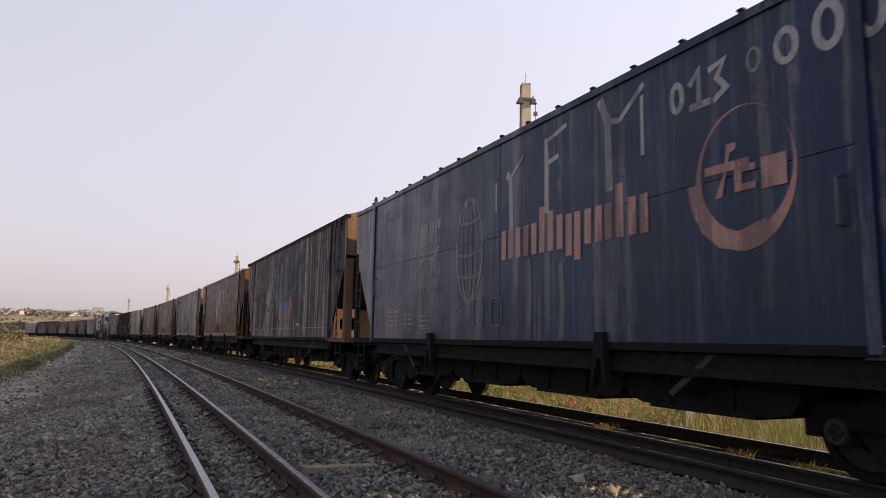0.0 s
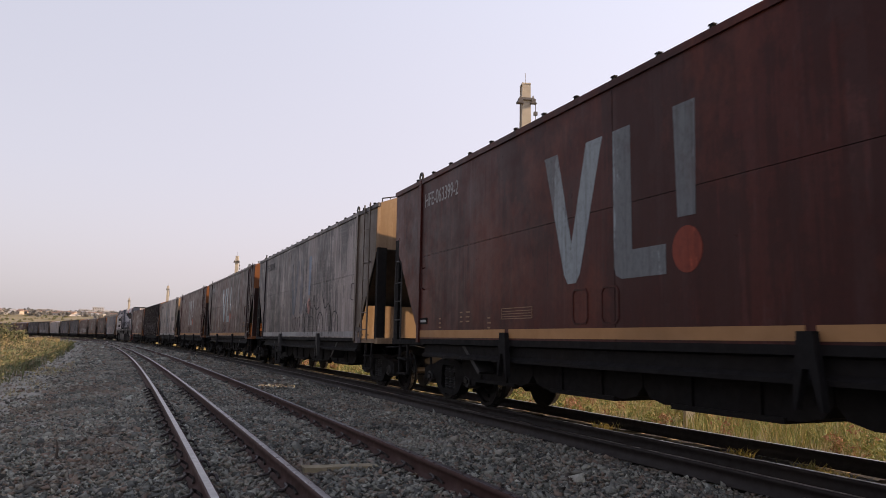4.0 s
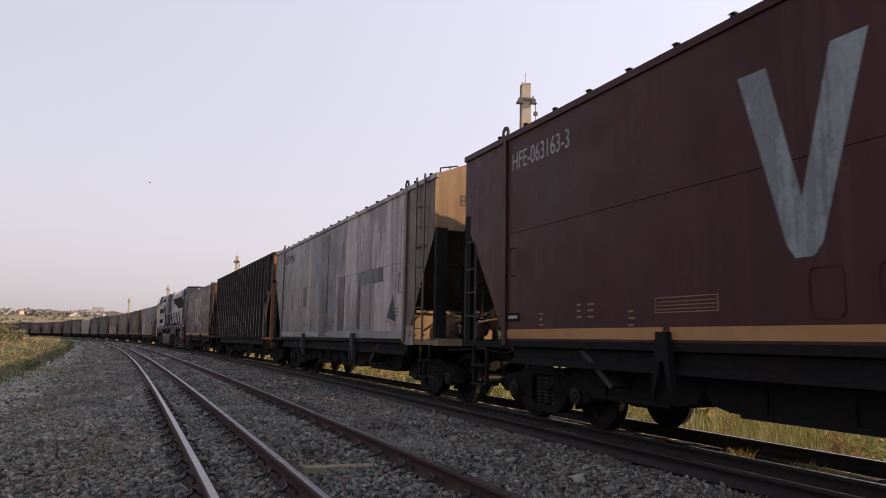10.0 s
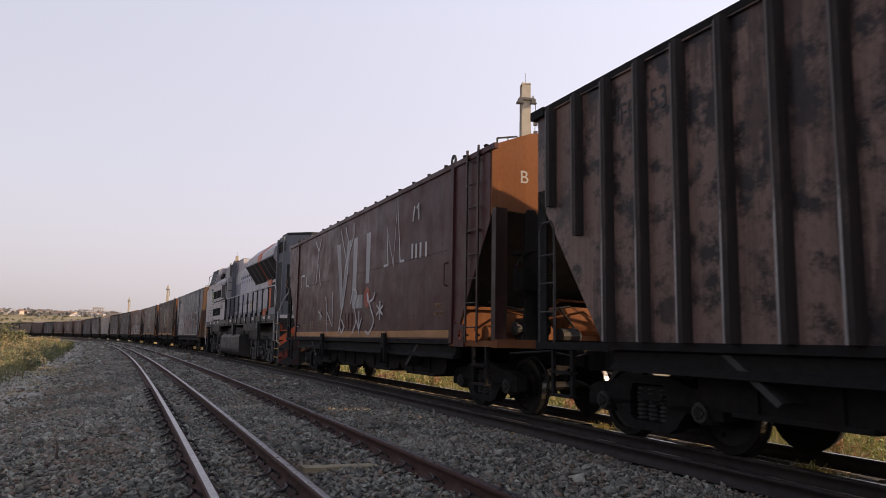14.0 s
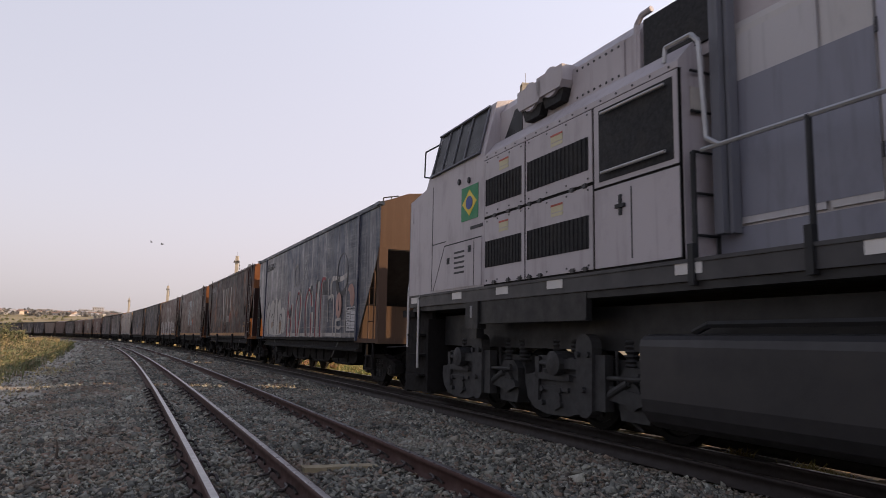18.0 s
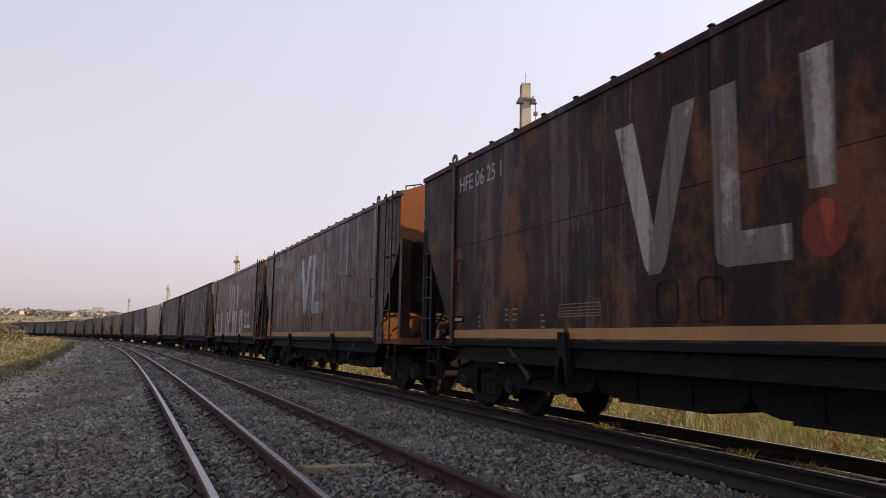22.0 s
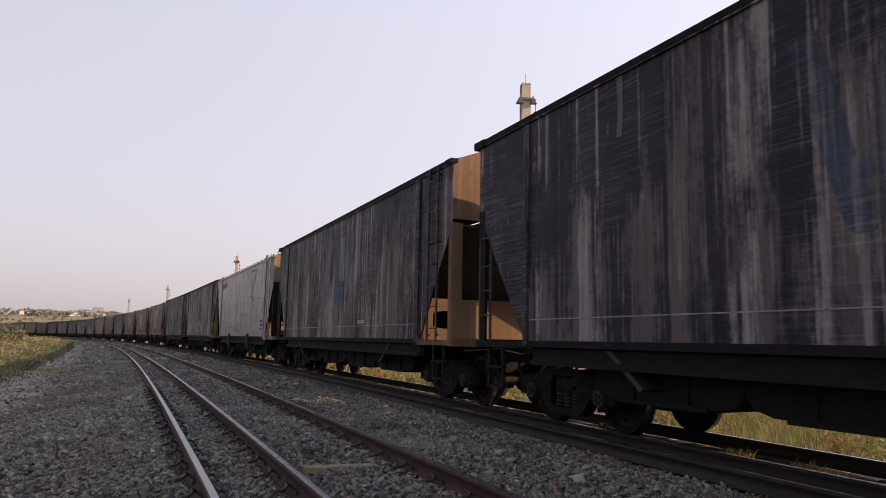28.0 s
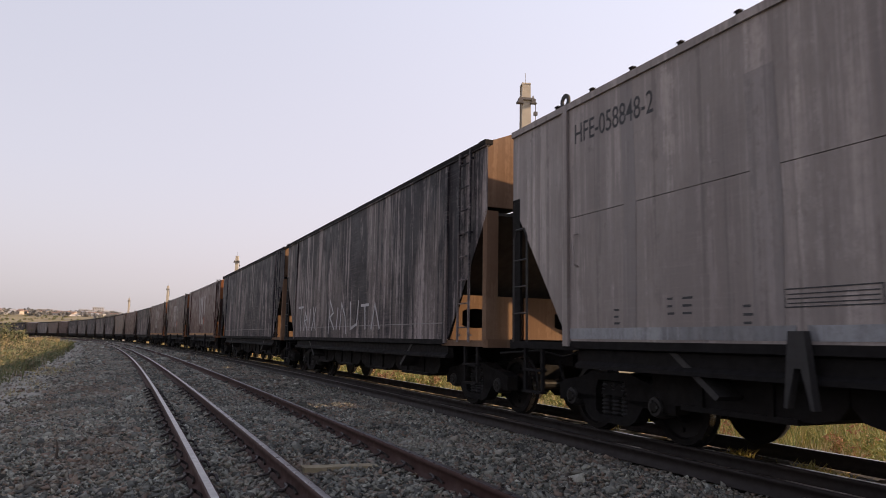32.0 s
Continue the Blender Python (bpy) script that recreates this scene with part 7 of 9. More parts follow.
    for i, (d0, d1) in enumerate(zip(seams, seams[1:])):
        if d0 == 3.7:
            continue
        top = 3.2 if d0 < 7.2 else 3.98
        orange = d0 == 4.28
        a = P("hood_door", lambda bm: box(bm, lx(d1 - 0.012), lx(d0 + 0.012), -1.085, -1.05, 2.19, top), "orange_trim" if orange else "loco_blue", "orange hood door" if orange else "")
        for lz in (top - 0.28,):
            part("latch", "door_latch%d_%.1f" % (i, lz), lambda bm: (box(bm, lx(d0 + 0.13), lx(d0 + 0.07), -1.1, -1.085, lz, lz + 0.13), box(bm, lx(d0 + 0.115), lx(d0 + 0.085), -1.115, -1.1, lz + 0.03, lz + 0.07)), "loco_slate", a)
            part("latch_handle", "latch_handle%d" % i, lambda bm: prism(bm, ellipse(lx(d0 + 0.1), lz + 0.04, 0.022, 0.03, 12), -1.124, -1.112), "letter_dark", a)
        for hz in (2.5, top - 0.5) if d0 > 7.2 else ():
            part("hinge", "door_hinge%d_%.1f" % (i, hz), lambda bm: box(bm, lx(d1 + 0.004), lx(d1 - 0.014), -1.1, -1.085, hz, hz + 0.12), "letter_dark", a)
    for d0, d1 in ((10.97, 11.38), (11.42, 12.28)):
        P("hood_panel", lambda bm: box(bm, lx(d1), lx(d0), -1.08, -1.05, 2.19, 4.0), "loco_blue")
    P("primer_patch", lambda bm: box(bm, lx(12.25), lx(10.97), -1.084, -1.08, 2.25, 3.55), "loco_patch", "darker blue-grey primed patch")
    P("primer_blot", lambda bm: prism(bm, ellipse(lx(8.14), 2.41, 0.125, 0.19, 18), -1.089, -1.086), "primer_yellow", "yellow primer blot")
    for d, z0, z1 in ((8.2, 3.0, 3.9), (9.4, 2.5, 3.9)):
        P("primer_streak", lambda bm: box(bm, lx(d + 0.17), lx(d), -1.0885, -1.086, z0, z1), "loco_grey", "pale streak on a door")
    P("dark_opening", lambda bm: box(bm, lx(4.26), lx(3.72), -1.09, -1.05, 2.19, 3.12), "mesh_black", "black mesh opening")
    P("orange_flash", lambda bm: prism(bm, [(lx(6.0), 1.88), (lx(4.75), 1.88), (lx(4.5), 2.16), (lx(5.7), 2.16)], -1.096, -1.09), "orange_trim", "orange flash on the sill")
    # flared radiator
    P("radiator_hood", lambda bm: prism(bm, [(-1.05, 3.3), (-1.5, 3.95), (-1.45, 4.24), (-1.0, 4.66), (1.0, 4.66), (1.45, 4.24), (1.5, 3.95), (1.05, 3.3)], lx(7.45), lx(2.3), "x"), "loco_grey", "flared radiator section")
    for i in range(6):
        d0 = 2.45 + i * 0.82
        P("radiator_grille", lambda bm: prism(bm, [(-1.07, 3.31), (-1.50, 3.93), (-1.515, 3.92), (-1.09, 3.295)], lx(d0 + 0.77), lx(d0), "x"), "mesh_black", "black radiator grille")
        P("grille_bar", lambda bm: prism(bm, [(-1.07, 3.3), (-1.51, 3.935), (-1.53, 3.925), (-1.1, 3.285)], lx(d0 + 0.82), lx(d0 + 0.77), "x"), "orange_trim" if i == 2 else "loco_slate", "orange bar across the grille" if i == 2 else "")
    P("radiator_edge", lambda bm: prism(bm, [(-1.52, 3.93), (-1.50, 3.99), (-1.46, 3.97), (-1.48, 3.92)], lx(7.47), lx(2.3), "x"), "loco_slate")
    P("radiator_flash", lambda bm: prism(bm, [(-1.51, 3.96), (-1.46, 4.25), (-1.01, 4.67), (-1.0, 4.65), (-1.44, 4.23), (-1.49, 3.94)], lx(5.1), lx(4.4), "x"), "orange_trim", "orange flash on the radiator")
    P("sill_flash", lambda bm: box(bm, lx(5.05), lx(4.28), -1.09, -1.05, 3.2, 3.28), "orange_trim", "orange band under the radiator")
    for i in range(5):
        P("roof_fan", lambda bm: rod(bm, (lx(2.9 + i * 1.0), 0, 4.64), (lx(2.9 + i * 1.0), 0, 4.74), 0.42, 16), "loco_dark")
    for k in range(14):
        P("rivet", lambda bm: box(bm, lx(7.3 - k * 0.36), lx(7.27 - k * 0.36), -1.49, -1.46, 4.05, 4.08), "letter_dark")
    for k in range(16):
        P("roof_bracket", lambda bm: box(bm, lx(7.3 - k * 0.31), lx(7.2 - k * 0.31), -1.11, -1.05, 3.24, 3.3), "loco_dark")
    # exhaust box on the hood
    P("exhaust_box", lambda bm: prism(bm, [(lx(12.3), 4.0), (lx(12.3), 4.68), (lx(11.0), 4.72), (lx(10.9), 4.72), (lx(10.9), 4.0)], -1.02, 1.02), "loco_grey", "raised box round the exhaust")
    P("exhaust_lid", lambda bm: box(bm, lx(12.3), lx(10.9), -1.03, 1.03, 4.72, 4.735), "loco_beam")
    P("exhaust_duct", lambda bm: prism(bm, [(lx(10.9), 4.4), (lx(10.9), 4.7), (lx(10.2), 4.74), (lx(9.75), 4.4)], -0.55, 0.55), "rust_tan", "rust-stained exhaust duct")
    # intake grille above the equipment compartment's end
    P("intake_body", lambda bm: prism(bm, [(-1.2, 3.9), (1.2, 3.9), (1.2, 4.5), (1.05, 4.68), (-1.05, 4.68), (-1.2, 4.5)], lx(13.35), lx(12.3), "x"), "loco_grey")
    P("intake_grille", lambda bm: box(bm, lx(13.3), lx(12.36), -1.235, -1.2, 4.02, 4.6), "mesh_black", "large black intake grille")
    P("intake_pipe", lambda bm: pipe(bm, [(lx(13.42), -1.22, 3.95), (lx(13.42), -1.22, 4.6), (lx(13.34), -1.22, 4.68), (lx(13.2), -1.2, 4.7)], 0.035), "loco_grey")
    P("intake_post", lambda bm: (box(bm, lx(12.36), lx(12.26), -1.26, -1.16, 2.1, 4.66), box(bm, lx(12.24), lx(12.2), -1.2, -1.1, 2.1, 4.66)), "loco_slate")
    # equipment compartment
    P("equipment_body", lambda bm: prism(bm, [(-1.47, 1.7), (1.47, 1.7), (1.47, 3.8), (1.3, 3.98), (-1.3, 3.98), (-1.47, 3.8)], lx(16.5), lx(12.5), "x"), "loco_grey", "full-width equipment compartment")
    P("panel_backing", lambda bm: box(bm, lx(16.49), lx(12.51), S - 0.001, S + 0.03, 1.87, 3.77), "iron")
    P("eave_strip", lambda bm: (box(bm, lx(16.5), lx(12.5), S - 0.012, S + 0.03, 3.73, 3.8), prism(bm, [(S - 0.012, 3.8), (S + 0.03, 3.8), (-1.28, 4.0), (-1.32, 4.02)], lx(16.5), lx(12.5), "x")), "loco_grey")
    for d0, d1 in ((13.87, 15.31), (15.35, 16.47)):
        for z0, z1, g0, g1 in ((1.89, 2.84, 2.13, 2.51), (2.88, 3.72, 3.03, 3.42)):
            a = P("access_panel", lambda bm: box(bm, lx(d1), lx(d0), S - 0.012, S + 0.03, z0, z1), "loco_grey")
            part("panel_grille", "pg%.1f%.1f" % (d0, z0), lambda bm: [box(bm, lx(d1) + 0.05, lx(d0) - 0.07, S - 0.016, S - 0.005, g0, g1)] + [box(bm, lx(d1) + 0.05 + k * 0.085, lx(d1) + 0.065 + k * 0.085, S - 0.026, S - 0.014, g0, g1) for k in range(int((d1 - d0 - 0.12) / 0.085) + 1)], "mesh_black", a, "black louvred grille")
            part("warning_sticker", "ps%.1f%.1f" % (d0, z0), lambda bm: (box(bm, lx((d0 + d1) / 2) - 0.12, lx((d0 + d1) / 2) + 0.14, S - 0.016, S - 0.01, z1 - 0.19, z1 - 0.1), box(bm, lx((d0 + d1) / 2) - 0.12, lx((d0 + d1) / 2) + 0.14, S - 0.016, S - 0.01, z1 - 0.24, z1 - 0.2)), "sticker", a, "faded cream warning sticker")
            part("sticker_band", "pr%.1f%.1f" % (d0, z0), lambda bm: box(bm, lx((d0 + d1) / 2) - 0.12, lx((d0 + d1) / 2) + 0.14, S - 0.019, S - 0.015, z1 - 0.115, z1 - 0.09), "dot_red", a, "faded red band")
            for k in range(4):
                part("bolt", "pb%d%.1f%.1f" % (k, d0, z0), lambda bm: [prism(bm, ellipse(lx(d0 + 0.08 + (d1 - d0 - 0.16) * k / 3), z, 0.012, 0.012, 6), S - 0.02, S - 0.01) for z in (z0 + 0.05, z1 - 0.04)], "letter_dark", a)
    for d in (14.0, 14.25, 14.95, 15.2, 15.45, 15.75, 16.15):
        for z in (2.84, 1.89):
            P("panel_catch", lambda bm: (box(bm, lx(d) - 0.03, lx(d) + 0.03, S - 0.035, S - 0.012, z - 0.01, z + 0.04), box(bm, lx(d) - 0.07, lx(d) + 0.05, S - 0.028, S - 0.012, z + 0.01, z + 0.025)), "loco_beam")
    P("equipment_door", lambda bm: box(bm, lx(13.83), lx(12.52), S - 0.012, S + 0.03, 1.89, 2.76), "loco_grey")
    P("door_seam", lambda bm: box(bm, lx(13.22), lx(13.2), S - 0.014, S, 1.95, 2.7), "loco_dark")
    P("door_latch_bar", lambda bm: (box(bm, lx(13.45), lx(13.3), S - 0.04, S - 0.012, 2.5, 2.54), box(bm, lx(13.4), lx(13.36), S - 0.03, S - 0.012, 2.42, 2.64)), "loco_dark")
    P("equipment_frame", lambda bm: box(bm, lx(13.83), lx(12.52), S - 0.012, S + 0.03, 2.79, 3.72), "loco_grey")
    P("equipment_window", lambda bm: box(bm, lx(13.74), lx(12.58), S - 0.016, S + 0.03, 2.84, 3.66), "mesh_black")
    for z in (2.93, 3.6):
        P("window_rod", lambda bm: rod(bm, (lx(13.66), S - 0.05, z), (lx(12.66), S - 0.05, z), 0.018), "chrome")
    for k in range(15):
        P("bolt", lambda bm: prism(bm, ellipse(lx(12.62 + k * 0.27), 3.765, 0.012, 0.012, 6), S - 0.022, S - 0.008), "letter_dark")
    P("end_ladder", lambda bm: [rod(bm, (lx(12.46), -1.4, z), (lx(12.46), -1.1, z), 0.014) for z in (2.1, 2.5, 2.9, 3.3, 3.7)] + [rod(bm, (lx(12.46), -1.1, 1.9), (lx(12.46), -1.1, 3.75), 0.018)], "loco_dark")
    P("end_notice", lambda bm: box(bm, lx(12.49), lx(12.48), -1.38, -1.2, 3.3, 3.55), "cream", "small pale notice")
    P("corner_handrail", lambda bm: pipe(bm, [(lx(12.72), -1.48, 3.85), (lx(12.7), -1.48, 4.0), (lx(12.36), -1.48, 4.0), (lx(12.28), -1.48, 3.9), (lx(12.22), -1.48, 2.95), (lx(12.1), -1.46, 2.86)], 0.024), "chrome")
    # upper body over the compartment, with its fan housings
    P("upper_body", lambda bm: prism(bm, [(-1.24, 3.9), (1.24, 3.9), (1.24, 4.5), (1.1, 4.68), (-1.1, 4.68), (-1.24, 4.5)], lx(16.6), lx(13.35), "x"), "loco_grey")
    P("upper_panel", lambda bm: box(bm, lx(14.6), lx(13.6), -1.255, -1.23, 4.05, 4.5), "loco_grey")
    for k in range(8):
        P("bolt", lambda bm: [prism(bm, ellipse(lx(14.5 - k * 0.115), z, 0.016, 0.016, 6), -1.265, -1.25) for z in (4.1, 4.45)], "letter_dark")
    P("upper_window", lambda bm: prism(bm, [(lx(16.35), 4.06), (lx(15.85), 4.06), (lx(15.85), 4.42), (lx(16.05), 4.42)], -1.25, -1.23), "glass", "dark corner window")
    for d0, d1, zz in ((15.1, 15.7, 4.32), (14.6, 15.2, 4.36)):
        P("fan_housing", lambda bm: (prism(bm, [(lx(d1), zz), (lx(d1 - 0.06), zz - 0.08), (lx(d0 + 0.06), zz - 0.08), (lx(d0), zz), (lx(d0), zz + 0.2), (lx(d1), zz + 0.2)], -1.42, -1.2), rod(bm, (lx((d0 + d1) / 2), -1.2, zz + 0.06), (lx((d0 + d1) / 2), -1.4, zz + 0.06), 0.2, 16)), "loco_grey", "rounded fan housing")
        P("fan_mouth", lambda bm: prism(bm, [(lx(d1 - 0.05), zz - 0.08), (lx(d0 + 0.05), zz - 0.08), (lx(d0 + 0.12), zz - 0.24), (lx(d1 - 0.12), zz - 0.24)], -1.36, -1.2), "mesh_black")
    # cab and nose
    P("cab_side", lambda bm: prism(bm, [(lx(16.5), 1.87), (lx(16.5), 3.86), (lx(18.62), 3.86), (lx(18.72), 3.72), (lx(19.45), 3.6), (lx(19.45), 1.87)], S, S + 0.06), "loco_grey", "flat cab side running on into the nose")
    P("cab_body", lambda bm: prism(bm, [(lx(16.5), 1.7), (lx(16.5), 3.86), (lx(18.62), 3.86), (lx(18.72), 3.74), (lx(19.4), 3.6), (lx(19.4), 1.7)], S + 0.06, 1.5), "loco_grey")
    P("nose_shoulder", lambda bm: prism(bm, [(S, 3.6), (1.5, 3.6), (1.2, 3.84), (-1.2, 3.84)], lx(19.38), lx(18.6), "x"), "loco_grey")

    def upper(bm):
        pts = [(d, y, z) for d, y, z in ((16.5, S, 3.86), (18.62, S, 3.86), (18.48, -1.3, 4.68), (16.5, -1.3, 4.68))]
        near = [bm.verts.new((lx(d), y, z)) for d, y, z in pts]
        far = [bm.verts.new((lx(d), -y, z)) for d, y, z in pts]
        bm.faces.new(near)
        bm.faces.new(far[::-1])
        for i in range(4):
            j = (i + 1) % 4
            bm.faces.new((near[i], far[i], far[j], near[j]))
    P("cab_top", upper, "loco_grey", "upper cab with slanted sides")
    P("cab_roof", lambda bm: prism(bm, [(-1.3, 4.68), (1.3, 4.68), (0.9, 4.78), (-0.9, 4.78)], lx(18.52), lx(16.5), "x"), "loco_grey")
    lean = pose(0, S - 0.004, 3.86, math.degrees(-math.atan2(0.2, 0.82)))
    wins = P("cab_window", lambda bm: prism(bm, [(lx(16.66), 0.04), (lx(16.66), 0.78), (lx(18.4), 0.78), (lx(18.5), 0.04)], -0.012, 0.0), "glass", "dark side windows of the cab", at=lean)
    for d in (16.66, 17.2, 17.62, 18.05, 18.46):
        part("window_bar", "cab_bar%.2f" % d, lambda bm: box(bm, lx(d) - 0.016, lx(d) + 0.016, -0.03, -0.01, 0.02, 0.8), "loco_slate", wins)
    for z in (0.01, 0.78):
        part("window_rail", "cab_rail%.2f" % z, lambda bm: box(bm, lx(18.5), lx(16.64), -0.045, -0.01, z, z + 0.03), "loco_slate", wins)
    P("rear_mirror", lambda bm: pipe(bm, [(lx(18.55), S, 3.9), (lx(18.75), S - 0.03, 3.95), (lx(18.72), S - 0.03, 4.4), (lx(18.5), -1.36, 4.5)], 0.014), "loco_dark")
    P("nose_edge", lambda bm: box(bm, lx(19.47), lx(19.44), S, S + 0.06, 1.87, 3.58), "loco_slate")
    P("nose_plate", lambda bm: box(bm, lx(19.4), lx(19.3), S - 0.008, S, 3.2, 3.5), "loco_grey")
    P("nose_seam", lambda bm: (box(bm, lx(18.42), lx(18.405), S - 0.004, S, 1.9, 3.7), box(bm, lx(18.41), lx(17.85), S - 0.004, S, 2.68, 2.695)), "loco_dark")
    P("nose_grab", lambda bm: pipe(bm, [(lx(18.75), -1.2, 3.84), (lx(18.75), -1.2, 4.0), (lx(19.2), -1.15, 3.98), (lx(19.2), -1.15, 3.84)], 0.018), "loco_dark")
    h = P("nose_hatch", lambda bm: prism(bm, [(lx(16.56), 1.9), (lx(16.56), 2.6), (lx(17.86), 2.6), (lx(18.3), 1.9)], S - 0.014, S), "loco_grey")
    part("hatch_edge", "nose_hatch_edge", lambda bm: strokes(bm, [[(lx(16.56), 2.61), (lx(17.87), 2.61), (lx(18.31), 1.9)], [(lx(16.8), 1.92), (lx(16.8), 2.58)]], 0.018, S - 0.015), "loco_dark", h)
    for i in range(5):
        part("hatch_slot", "hatch_slot%d" % i, lambda bm: box(bm, lx(17.49), lx(17.13), S - 0.02, S - 0.01, 2.12 + i * 0.08, 2.15 + i * 0.08), "letter_dark", h)
    for d, z in ((17.72, 2.3), (16.95, 2.42)):
        part("hatch_catch", "hatch_catch%.2f" % d, lambda bm: (box(bm, lx(d + 0.05), lx(d - 0.05), S - 0.02, S - 0.01, z, z + 0.1), box(bm, lx(d + 0.02), lx(d - 0.02), S - 0.03, S - 0.02, z + 0.03, z + 0.07)), "letter_dark", h)
    f = P("flag", lambda bm: box(bm, lx(17.27), lx(16.7), S - 0.008, S, 2.92, 3.45), "flag_green", "green flag panel")
    part("flag_lozenge", "lozenge", lambda bm: prism(bm, [(lx(17.23), 3.185), (lx(16.985), 2.98), (lx(16.74), 3.185), (lx(16.985), 3.39)], S - 0.012, S - 0.006), "flag_yellow", f)
    part("flag_disc", "disc", lambda bm: prism(bm, ellipse(lx(16.985), 3.185, 0.115, 0.105, 18), S - 0.016, S - 0.01), "flag_blue", f)
    P("side_writing", lambda bm: box(bm, lx(16.95), lx(16.55), S - 0.006, S, 2.76, 2.81), "letter_dark", "dark bar of small writing")
    for i in range(2):
        P("cab_fitting", lambda bm: prism(bm, ellipse(lx(17.35 - i * 0.35), 3.58 - i * 0.04, 0.035, 0.05, 8), S - 0.03, S), "letter_dark")
    # tank and bogies
    tank = [(-1.49 + 0.3 * (1 - math.cos(a)), 0.55 - 0.3 * math.sin(a)) for a in (0.0, 0.4, 0.8, 1.2, 1.57)] + [(1.19 + 0.3 * math.sin(a), 0.55 - 0.3 * math.cos(a)) for a in (0.0, 0.4, 0.8, 1.2, 1.57)]
    tank += [(1.37 + 0.12 * math.cos(a), 1.06 + 0.12 * math.sin(a)) for a in (0.0, 0.5, 1.0, 1.57)] + [(-1.37 - 0.12 * math.sin(a), 1.06 + 0.12 * math.cos(a)) for a in (0.0, 0.5, 1.0, 1.57)]
    P("fuel_tank", lambda bm: prism(bm, tank, lx(13.15), lx(8.3), "x"), "loco_tank", "large dark fuel tank with rounded edges")
    # ochre only where the sun falls on the end; the rest stays dark
    P("tank_end", lambda bm: box(bm, lx(8.3), lx(8.27), -0.2, 1.38, 0.34, 1.02), "tank_ochre", "ochre plate painting the sunlit part of the tank's end")
    P("hanging_strap", lambda bm: pipe(bm, [(lx(7.9), -1.35, 1.6), (lx(7.88), -1.36, 1.15), (lx(7.8), -1.36, 0.85), (lx(7.95), -1.36, 0.82)], 0.018), "bogie_grey")
    P("tank_filler", lambda bm: (rod(bm, (lx(10.5), -1.3, 1.14), (lx(10.4), -1.36, 1.34), 0.03), rod(bm, (lx(7.9), -1.2, 1.3), (lx(7.85), -1.22, 0.75), 0.02)), "loco_under")
    P("tank_pipe", lambda bm: pipe(bm, [(lx(12.6), -1.3, 1.2), (lx(12.4), -1.32, 1.27), (lx(10.6), -1.32, 1.27), (lx(10.4), -1.28, 1.4)], 0.035), "loco_under")
    for c in (2.52, 5.4, 14.3, 17.0):
        b = P("bogie", d_loco_truck, "bogie_grey", "two-axle bogie", at=pose(lx(c), 0, 0.05))
        for ax in (-0.69, 0.69):
            home = pose(ax, 0, 0.45)
            ws = part("wheelset", "loco_wheels", d_loco_wheels, "wheel", b, "", home)
            WHEELS.append((ws, home, 0.5, front))
            for y, turn in ((-1.02, 0), (1.02, 180)):
                part("axle_box", "axle_box", d_axle_box, "bogie_grey", b, "", pose(ax, y, -0.05, 0, 0, turn))
        for y in (-0.98, 0.98):
            part("sideframe", "truck_side", d_truck_side, "bogie_grey", b, "", pose(0, y, 0))
            for sx in (-0.92, -0.52, 0.52, 0.92) if y < 0 else ():
                part("coil_spring", "axle_spring", d_axle_spring, "bogie_grey", b, "", pose(sx, y - 0.08, 0.76, 90))
        part("outer_casting", "truck_plate", d_truck_plate, "bogie_grey", b, "", pose(-0.69, -1.2, -0.03))
        part("casting_post", "truck_post", d_truck_post, "bogie_grey", b, "", pose(0.0, -1.2, -0.02))
        part("brake_lever", "brake_lever", lambda bm: (prism(bm, [(-0.03, 0.3), (0.03, 0.3), (0.05, 0.85), (-0.05, 0.85)], -0.02, 0.02), rod(bm, (0.0, 0.0, 0.78), (0.55, 0.0, 0.72), 0.022)), "bogie_grey", b, "", pose(-1.05, -1.3, 0))
        part("brake_rod", "brake_rod", lambda bm: (rod(bm, (-1.2, 0, 0.62), (0.9, 0, 0.66), 0.025), rod(bm, (-0.9, 0, 0.58), (-0.9, 0, 0.7), 0.06, 10)), "bogie_grey", b, "", pose(0, -1.26, 0))
        part("damper", "damper", lambda bm: (rod(bm, (0.0, 0, 0.42), (0.42, 0, 0.62), 0.045, 10), rod(bm, (0.42, 0, 0.62), (0.6, 0, 0.7), 0.025)), "bogie_grey", b, "", pose(0.25, -1.24, 0))
        for k, (x, z) in enumerate(((-0.95, 0.45), (-0.55, 0.45), (-0.95, 0.28), (-0.55, 0.28), (-0.75, 0.82), (-0.1, 0.9), (0.1, 0.9), (0.0, 0.5))):
            part("casting_bolt", "casting_bolt", lambda bm: rod(bm, (0, -0.03, 0), (0, 0.02, 0), 0.035, 8), "bogie_grey", b, "", pose(x, -1.29 if k < 5 else -1.35, z))
        part("equaliser_arm", "equaliser_arm", lambda bm: prism(bm, [(0.15, 0.42), (0.75, 0.36), (0.95, 0.42), (0.9, 0.5), (0.15, 0.58)], -0.03, 0.03), "bogie_grey", b, "", pose(0.05, -1.22, 0))
        part("sand_pipe", "sand_pipe", d_sand_pipe, "iron_grey", b, "", pose(0.32, -1.12, 0))
        part("brake_cylinder", "brake_cyl", d_brake_cyl, "bogie_grey", b, "", pose(-0.55, -1.28, 0.78))
